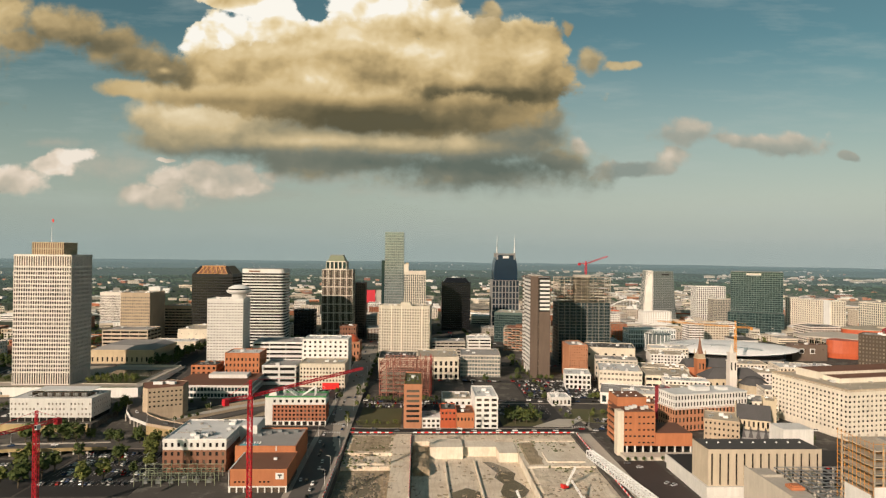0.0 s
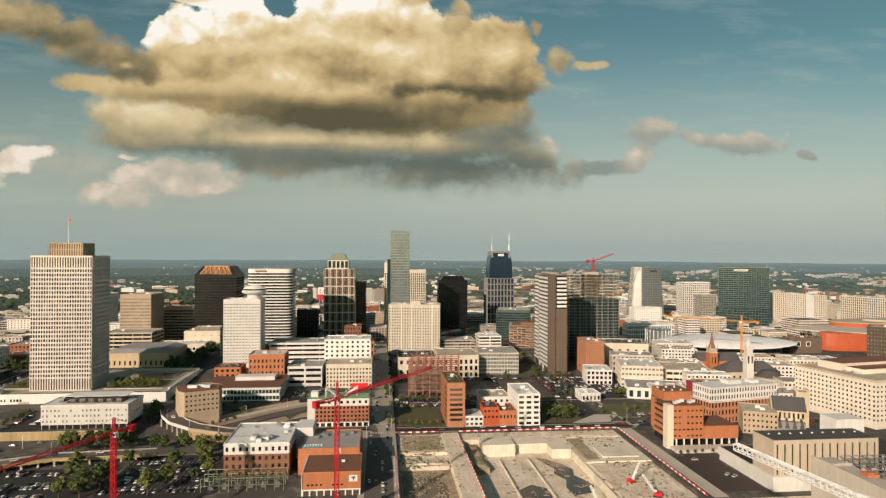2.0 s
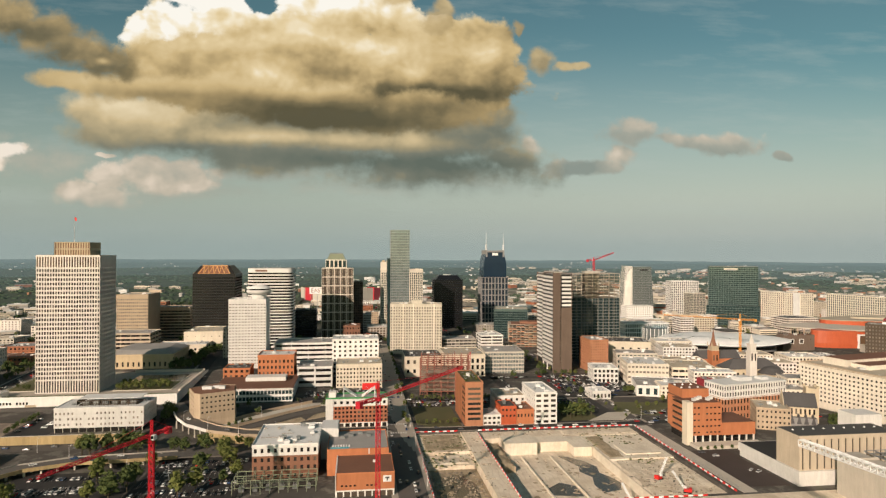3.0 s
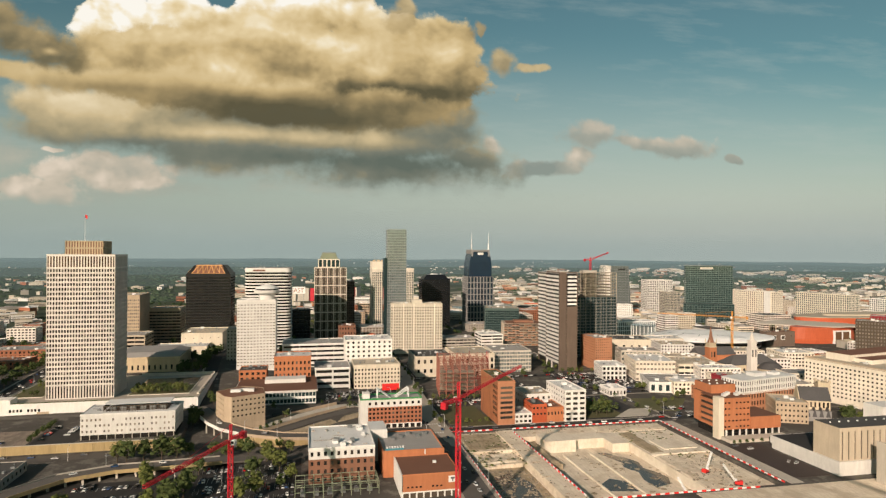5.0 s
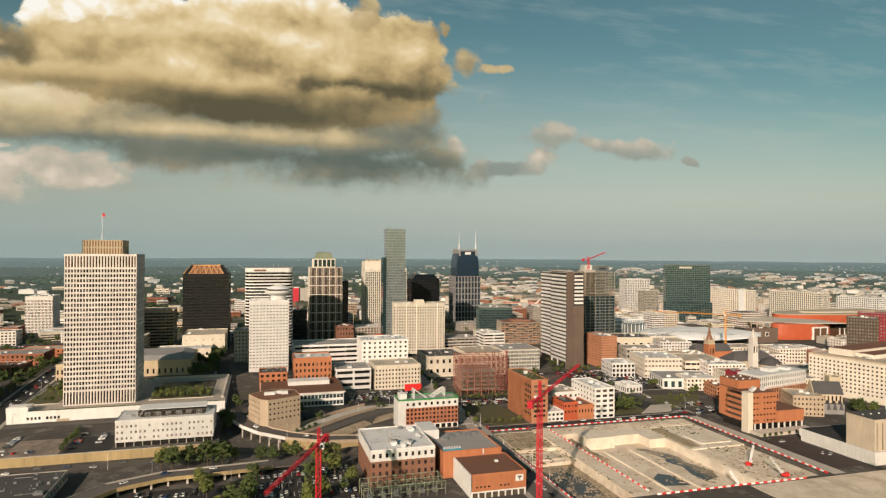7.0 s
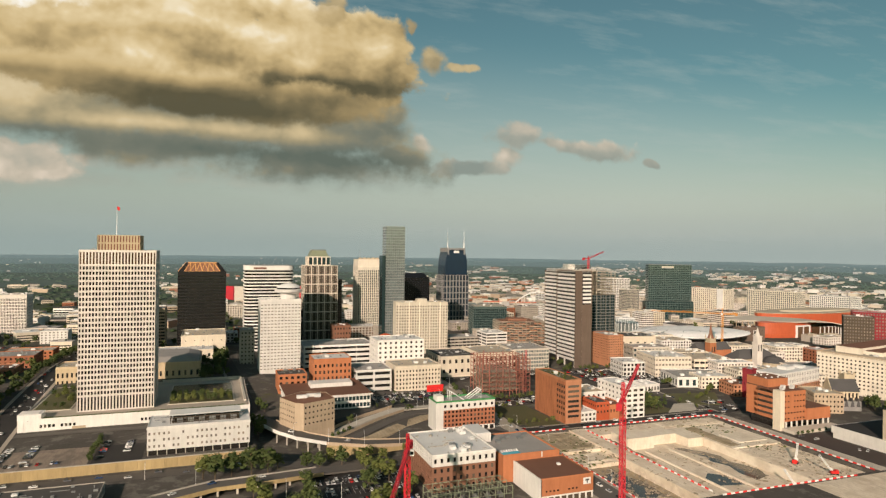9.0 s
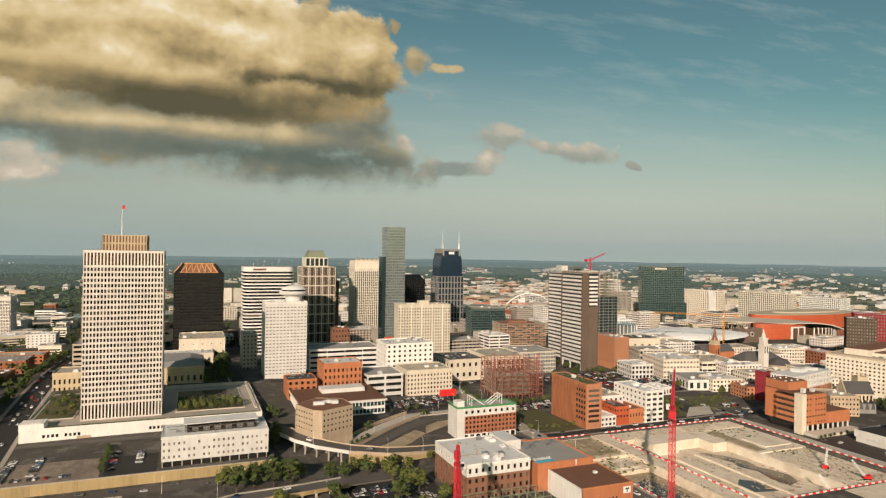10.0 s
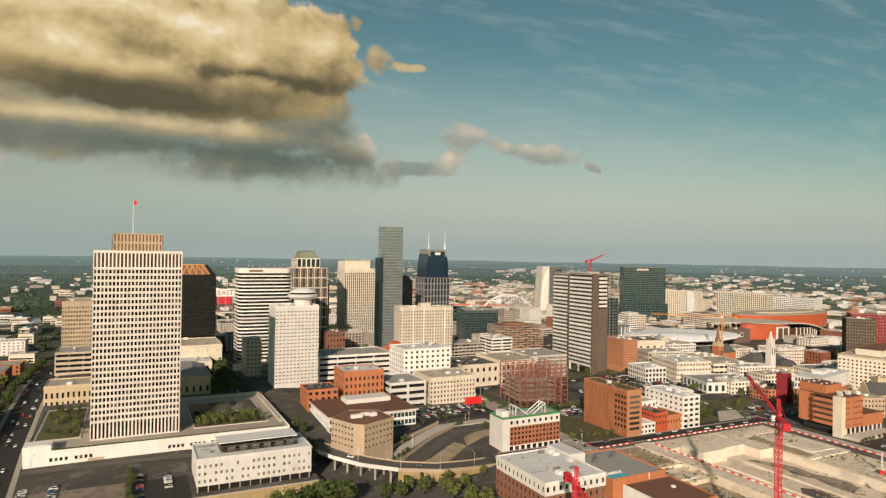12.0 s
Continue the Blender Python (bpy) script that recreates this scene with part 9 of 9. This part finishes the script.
def car(paint, word, tall):
    e = thing("car", f"{word} {'tall family van' if tall else 'saloon car'} standing on asphalt", "car", -900, 420, 4.6, 0, "cars")
    hb = 0.95 if not tall else 1.15
    ht = 1.45 if not tall else 1.85
    body = Shape().prism(((-2.2, -0.85), (2.2, -0.85), (2.2, 0.85), (-2.2, 0.85)), 0.28, 0.62, ((-2.3, -0.9), (2.32, -0.9), (2.32, 0.9), (-2.3, 0.9)))
    body.prism(((-2.3, -0.9), (2.32, -0.9), (2.32, 0.9), (-2.3, 0.9)), 0.62, hb, ((-2.22, -0.82), (2.1, -0.82), (2.1, 0.82), (-2.22, 0.82)))
    part("body", body, paint, e)
    a, b = (-2.1, 1.0) if tall else (-1.65, 0.95)
    part("cabin", Shape().prism(((a, -0.8), (b, -0.8), (b, 0.8), (a, 0.8)), hb, ht - 0.06, ((a + 0.35, -0.62), (b - 0.6, -0.62), (b - 0.6, 0.62), (a + 0.35, 0.62))), "pane_black", e)
    part("roof", Shape().prism(((a + 0.3, -0.65), (b - 0.55, -0.65), (b - 0.55, 0.65), (a + 0.3, 0.65)), ht - 0.08, ht, ((a + 0.45, -0.56), (b - 0.7, -0.56), (b - 0.7, 0.56), (a + 0.45, 0.56))), paint, e)
    for x in (-1.4, 1.42):
        for y in (-0.86, 0.86):
            part("wheel", Shape().tube((x, y - 0.1, 0.32), (x, y + 0.1, 0.32), 0.33, sides=10), "tyre", e)
    return e


CARS = [car(nm, word, t) for nm, word, _ in CAR_COLOURS for t in (False, True)]
for k, c in enumerate(CARS):
    c.matrix_basis = pose(-300 - 3 * k, 388, 4.64, 0, 0, 90)
CAR_PICK = (0, 0, 0, 1, 1, 2, 2, 3, 4, 4, 5, 5, 6, 6, 7, 7, 8, 10, 11, 2, 3)


def park(x, y, z, turn):
    copy_thing(CARS[rng.choice(CAR_PICK)], pose(x, y, z, 0, 0, turn + rng.uniform(-3, 3) + (180 if rng.random() < 0.4 else 0)))


def rows(x0, x1, ys, z, fill=0.8, turn=90, step=2.8):
    for y in ys:
        k = int((x1 - x0) / step)
        for i in range(k):
            if rng.random() < fill:
                park(x0 + i * step + rng.uniform(-0.2, 0.2), y, z, turn)


rows(-234, -176, (404, 409.6, 422, 427.6, 440, 445.6, 458, 463.6), 4.63, 0.34)
rows(-306, -262, (396, 401.6, 416, 421.6, 440), 4.65, 0.3)
rows(-420, -370, (530,), 11.15, 0.25)
for y in range(13):
    if rng.random() < 0.8:
        park(-419, 534 + y * 2.9, 11.15, 0)
    if rng.random() < 0.75:
        park(-404, 534 + y * 2.9, 11.15, 0)
    if rng.random() < 0.75:
        park(-360, 534 + y * 2.9, 11.17, 0)
    if rng.random() < 0.6:
        park(-345, 540 + y * 2.9, 11.17, 0)
rows(-150, -85, (626, 637, 643), 11.23, 0.5)
rows(76, 100, (580, 590, 600), 4.73, 0.5)
rows(116, 200, (655, 672, 696, 722), 4.73, 0.2)
rows(274, 326, (410, 430), 4.73, 0.35)
for x, y, tn in ((150, 441, 0), (156, 432, 8), (163, 402, 40), (166, 398, 30)):
    park(x, y, 4.75, tn)
for i in range(26):
    park(-67 + rng.choice((-6.4, -2.2, 2.2, 6.4)), 400 + i * 11 + rng.uniform(-3, 3), land(-67, 400 + i * 11) + 0.2, 90)
for i in range(16):
    park(-50 + i * 17 + rng.uniform(-4, 4), 525.5 + rng.choice((-2.4, 2.4)), 4.74, 0)
for i in range(14):
    y = 560 + i * 22
    park(-438 + rng.choice((-4.5, 4.5)), y, land(-438, y) + 0.3, 90)
for i in range(10):
    park(-425 + i * 17, 508 + rng.choice((-2.5, 2.5)), land(-425 + i * 17, 508) + 0.22, 0)
for k, (x, y, z) in enumerate(((-236, 543, 14.5), (-200, 514, 12.7), (-291, 466, 9.55), (-262, 469, 9.45), (-312, 456, 9.55))):
    park(x, y, z, (-55, -20, 15, 5, 35)[k])


# ---- lamps and poles ----
def street_lamp(x, y, z, turn, h=10.0):
    e = thing("street_lamp", "grey steel street lamp with a curved arm", "street lamp", x, y, z, turn, "street lamps")
    part("pole", Shape().tube((0, 0, -0.2), (0, 0, h), 0.14, 0.08, 7), "white_metal", e)
    arm = part("arm", Shape().tube((0, 0, h), (1.2, 0, h + 0.5), 0.07, sides=5).tube((1.2, 0, h + 0.5), (2.4, 0, h + 0.55), 0.06, sides=5), "white_metal", e)
    part("lamp_head", Shape().prism(((2.1, -0.25), (3.1, -0.18), (3.1, 0.18), (2.1, 0.25)), h + 0.4, h + 0.62), "grey_metal", arm)
    return e


L0 = street_lamp(-57, 400, 4.6, 180)
for i in range(1, 16):
    copy_thing(L0, pose(-57 if i % 2 else -77, 400 + i * 26, land(-67, 400 + i * 26) + 0.1, 0, 0, 180 if i % 2 else 0))
for x, y, z, tn in ((-236, 528, 14.5, 40), (-214, 511, 13.4, 60), (-190, 504, 11.5, 90), (-163, 508, 8.8, 100), (-182, 566, 8, 200), (-150, 588, 8, 200), (-120, 600, 8, 220), (-300, 480, 4.6, 0), (-330, 500, 4.6, 90), (-270, 503, 4.6, 90),
                    (-220, 432, 4.6, 0), (-250, 445, 4.6, 90), (-420, 604, 11, 0), (-424, 640, 14, 180), (-428, 700, 19, 180), (140, 600, 4.6, 0), (118, 600, 4.6, 0), (150, 540, 4.6, 90), (-110, 612, 9.6, 0), (-90, 625, 9.6, 180)):
    copy_thing(L0, pose(x, y, z, 0, 0, tn))


# ---- painted bays and crossings ----
def bays(label, x0, x1, ys, z, step=2.8, length=5.0):
    s = Shape()
    for y in ys:
        for i in range(int((x1 - x0) / step) + 1):
            s.box(x0 + i * step - step / 2 - 0.07, x0 + i * step - step / 2 + 0.07, y - length / 2, y + length / 2, z - 0.02, z + 0.012)
    tagged(new("bay_marking", s.mesh("bay_marking", "paint_white")), label, "marking", kind="stuff")


bays("worn white parking bay lines on the lower lot", -234, -176, (404, 409.6, 422, 427.6, 440, 445.6, 458, 463.6), 4.61)
bays("worn white parking bay lines under the trees", -306, -262, (396, 401.6, 416, 421.6, 440), 4.63)
bays("white parking bay lines of the central lot", -150, -85, (626, 637, 643), 11.21)
bays("white parking bay lines of the large lot", 116, 200, (655, 672, 696, 722), 4.71)
bays("white parking bay lines beside the white office", 76, 128, (580, 590, 600, 610), 4.71)
for x0, y0, n, along in ((-74, 538, 7, True), (-74, 514, 7, True), (-84, 521, 5, False), (134, 536, 6, True), (-58, 521, 5, False), (-443, 588, 7, True), (-270, 700, 6, True)):
    s = Shape()
    z = land(x0, y0) + 0.21
    for i in range(n):
        if along:
            s.box(x0 + i * 2.0, x0 + i * 2.0 + 0.9, y0 - 1.8, y0 + 1.8, z - 0.02, z + 0.02)
        else:
            s.box(x0 - 1.8, x0 + 1.8, y0 + i * 1.9, y0 + i * 1.9 + 0.9, z - 0.02, z + 0.02)
    tagged(new("crossing", s.mesh("crossing", "paint_white")), "white striped pedestrian crossing on asphalt", "crossing", kind="stuff")


# ---- lots, verges and the rest of the cars and trees ----
def patch(name, label, x0, x1, y0, y1, material, lift, category="ground"):
    """A thin layer that lies on the land."""
    s = Shape()
    nx, ny = max(1, int((x1 - x0) / 5)), max(1, int((y1 - y0) / 5))
    for j in range(ny + 1):
        for i in range(nx + 1):
            x, y = x0 + (x1 - x0) * i / nx, y0 + (y1 - y0) * j / ny
            s.v.append((x, y, max(land(x + a, y + b) for a in (-3, 0, 3) for b in (-3, 0, 3)) + lift))
    s.f = [(j * (nx + 1) + i, j * (nx + 1) + i + 1, (j + 1) * (nx + 1) + i + 1, (j + 1) * (nx + 1) + i) for j in range(ny) for i in range(nx)]
    k = len(s.v)
    s.v += [(x, y, z - 0.6) for x, y, z in s.v]
    rim = [i for i in range(nx)] + [(nx + 1) * j + nx for j in range(ny)] + [(nx + 1) * (ny + 1) - 1 - i for i in range(nx)] + [(nx + 1) * (ny - j) for j in range(ny)]
    s.f += [(a, b, b + k, a + k) for b, a in zip(rim, rim[1:] + rim[:1])]
    solid(name, s, material, label, category, "structure")


patch("grass_lot", "rough green grass lot beside the brick building", -50, -13, 540, 600, "grass", 0.2, "grass")
patch("car_park", "asphalt car park full of cars", -50, 70, 603, 623, "asphalt_dark", 0.16)
patch("site_yard", "trampled pale earth in front of the building site", 64, 205, 286, 363, "sand", 0.30)
patch("verge", "grass verge under trees at the car park", 75, 112, 538, 574, "grass", 0.24, "grass")
patch("verge", "green bank beside the memorial hall", -300, -290, 700, 830, "grass", 0.2, "grass")

lots = {nm: Shape() for nm, _, _ in CAR_COLOURS}
glass = Shape()
rng = random.Random(77)


def set_car(x, y, z, turn):
    nm = CAR_COLOURS[rng.choice((0, 0, 0, 1, 1, 2, 2, 3, 3, 4, 5))][0]
    t = radians(turn + rng.uniform(-3, 3))
    u, v = (math.cos(t), math.sin(t)), (-math.sin(t), math.cos(t))
    tall = rng.choice((0, 0, 0.3))
    lots[nm].obox((x, y), u, v, -2.25, 2.25, -0.88, 0.88, z + 0.3, z + 0.92 + tall / 2)
    lots[nm].obox((x, y), u, v, -1.15 - tall, 0.55, -0.66, 0.66, z + 1.38 + tall, z + 1.46 + tall)
    glass.obox((x, y), u, v, -1.5 - tall, 0.9, -0.74, 0.74, z + 0.92 + tall / 2, z + 1.38 + tall)


def lot(x0, x1, ys, z, fill, step=2.9, turn=90):
    for y in ys:
        for i in range(int((x1 - x0) / step)):
            if rng.random() < fill:
                set_car(x0 + i * step, y + rng.uniform(-0.3, 0.3), z, turn)


lot(-49, 66, (606.5, 612.5, 620), 4.68, 0.66)
lot(76, 112, (578, 584, 594.5, 605, 611), 4.75, 0.6)
lot(116, 204, (646, 651, 662, 667, 679, 685, 704, 710, 730), 4.75, 0.5)
lot(-232, -174, (404, 409.6, 422, 427.6, 440, 445.6, 458, 463.6), 4.64, 0.34)
lot(-306, -262, (396, 401.6, 416, 421.6, 440, 446), 4.66, 0.34)
lot(-330, -312, (396, 402, 418, 424), 4.66, 0.5)
lot(-150, -86, (632, 648, 653), 11.24, 0.55)
lot(160, 186, (534, 540, 552, 558), 4.75, 0.5)
for x, y0, y1, gap, n in ((-67, 60, 400, 16, 4), (-67, 690, 1000, 10, 4), (145, 530, 890, 13, 2), (62, 650, 1190, 12, 2), (-436, 390, 560, 16, 2), (-441, 640, 900, 11, 4), (-446, 900, 1480, 14, 4)):
    y = y0
    while y < y1:
        y += gap * rng.uniform(0.5, 1.5)
        xx = x + rng.choice((-2, 2) if n == 2 else (-6.3, -2.2, 2.2, 6.3)) + (5 * (y - 520) / 380 if x == 145 else 0)
        set_car(xx, y, land(xx, y) + 0.22, 90)
for y, x0, x1, gap in ((630, -125, 325, 11), (731, -50, 320, 10), (833, -240, 410, 12), (1036, -270, 470, 14), (525.5, 150, 325, 13)):
    x = x0
    while x < x1:
        x += gap * rng.uniform(0.5, 1.6)
        set_car(x, y + rng.choice((-2.6, 2.6)), land(x, y) + 0.24, 0)
for _ in range(260):
    x, y = rng.uniform(-700, 1000), rng.uniform(640, 1500)
    if free(x - 14, x + 14, y - 4, y + 4, 0):
        for i in range(rng.randint(3, 9)):
            set_car(x - 13 + i * 2.9, y, land(x, y) + 0.1, 90)
for nm, word, _ in CAR_COLOURS:
    tagged(new("parked_cars", lots[nm].mesh("parked_cars", nm)), f"{word} cars scattered over streets and lots", "cars", kind="stuff")
tagged(new("car_windows", glass.mesh("car_windows", "pane_black")), "dark windows of the parked cars", "cars", kind="stuff")
for o in [q for q in scene.collection.objects if q.name.startswith("wheel") and q.parent and q.parent.matrix_basis.translation.y > 500]:
    bpy.data.objects.remove(o)

crowns, darker, trunks = Shape(), Shape(), Shape()


def grow(x, y, h, dark=True):
    z = land(x, y)
    s = darker if dark else crowns
    trunks.tube((x, y, z - 0.3), (x, y, z + h * 0.45), h * 0.03, h * 0.015, 5)
    for _ in range(16):
        a, b = rng.uniform(0, 6.28), math.sqrt(rng.random()) * h * 0.27
        q = h * rng.uniform(0.07, 0.14)
        clump(s, x + math.cos(a) * b, y + math.sin(a) * b, z + h * rng.uniform(0.38, 0.92), q, q * 0.8, ICO1, 0.45)


def grove(count, x0, x1, y0, y1, h0, h1, gap=1.0, dark=0.8):
    for _ in range(count):
        x, y = rng.uniform(x0, x1), rng.uniform(y0, y1)
        if free(x - 2, x + 2, y - 2, y + 2, gap):
            grow(x, y, rng.uniform(h0, h1), rng.random() < dark)


grove(150, -640, -458, 540, 900, 9, 15)
grove(60, -640, -458, 900, 1300, 9, 14)
grove(200, -700, 1000, 840, 1500, 8, 14)
grove(70, 205, 480, 560, 900, 7, 12)
grove(22, -262, -100, 560, 660, 5, 9, 0.5, 0.9)
grove(8, -140, -85, 610, 660, 3, 5, 0.5, 0.8)
for i in range(26):
    grow(-47 + i * 4.5, 625.5 + rng.uniform(-0.6, 0.6), rng.uniform(5, 8), i % 3 > 0)
for i in range(34):
    grow(rng.uniform(-290, -276), 726 + i * 4.5, rng.uniform(8, 13))
for i in range(16):
    grow(135 + rng.uniform(-1, 1), 540 + i * 22, rng.uniform(5, 8), i % 2 > 0)
for i in range(12):
    grow(rng.uniform(76, 110), rng.uniform(540, 572), rng.uniform(8, 13), i % 3 > 0)
for i in range(14):
    grow(rng.uniform(-52, -16), rng.choice((541, 598)) + rng.uniform(-1, 1), rng.uniform(3, 6), False)
# dirt, timber and pipes lying about the site
scraps, heaps, timber = Shape(), Shape(), Shape()
for _ in range(420):
    x, y = rng.uniform(-50, 126), rng.uniform(369, 514)
    deep = -3.2 if -2 < x < 77 and y < 470 else None
    z = deep if deep else (4.55 if -17 < x < -3 else 3.75 if y > 498 else 3.3 if x > 78 and y > 440 else 2.5 if x > 84 else -1.5 if x < -18 and y < 445 else 3.5)
    if not deep and -3 < x < 84 and y < 498:
        continue
    r = rng.random()
    if r < 0.45:
        clump(heaps, x, y, z, rng.uniform(0.5, 2.2), rng.uniform(0.15, 0.55), ICO1, 0.35)
    elif r < 0.75:
        a, t = rng.uniform(0.2, 0.8), rng.uniform(0, 3)
        scraps.obox((x, y), (math.cos(t), math.sin(t)), (-math.sin(t), math.cos(t)), -a, a, -a / 2, a / 2, z - 0.1, z + a * 0.8)
    else:
        a, t = rng.uniform(1, 3.5), rng.uniform(0, 3)
        timber.obox((x, y), (math.cos(t), math.sin(t)), (-math.sin(t), math.cos(t)), -a, a, -0.16, 0.16, z - 0.05, z + 0.35)
tagged(new("earth_heaps", heaps.mesh("earth_heaps", "soil")), "small brown heaps of loose earth on the site", "earth", kind="stuff")
tagged(new("debris", scraps.mesh("debris", "rubble")), "grey lumps of concrete debris on the site", "debris", kind="stuff")
tagged(new("timber", timber.mesh("timber", "tan")), "tan boards and pipes lying about the site", "timber", kind="stuff")
tagged(new("tree_crowns", crowns.mesh("tree_crowns", "leaf")), "light green ragged crowns of street trees", "trees", kind="stuff")
tagged(new("tree_crowns", darker.mesh("tree_crowns", "leaf_dark")), "dark green dense crowns of street trees", "trees", kind="stuff")
tagged(new("tree_trunks", trunks.mesh("tree_trunks", "bark")), "brown trunks of street trees", "trees", kind="stuff")
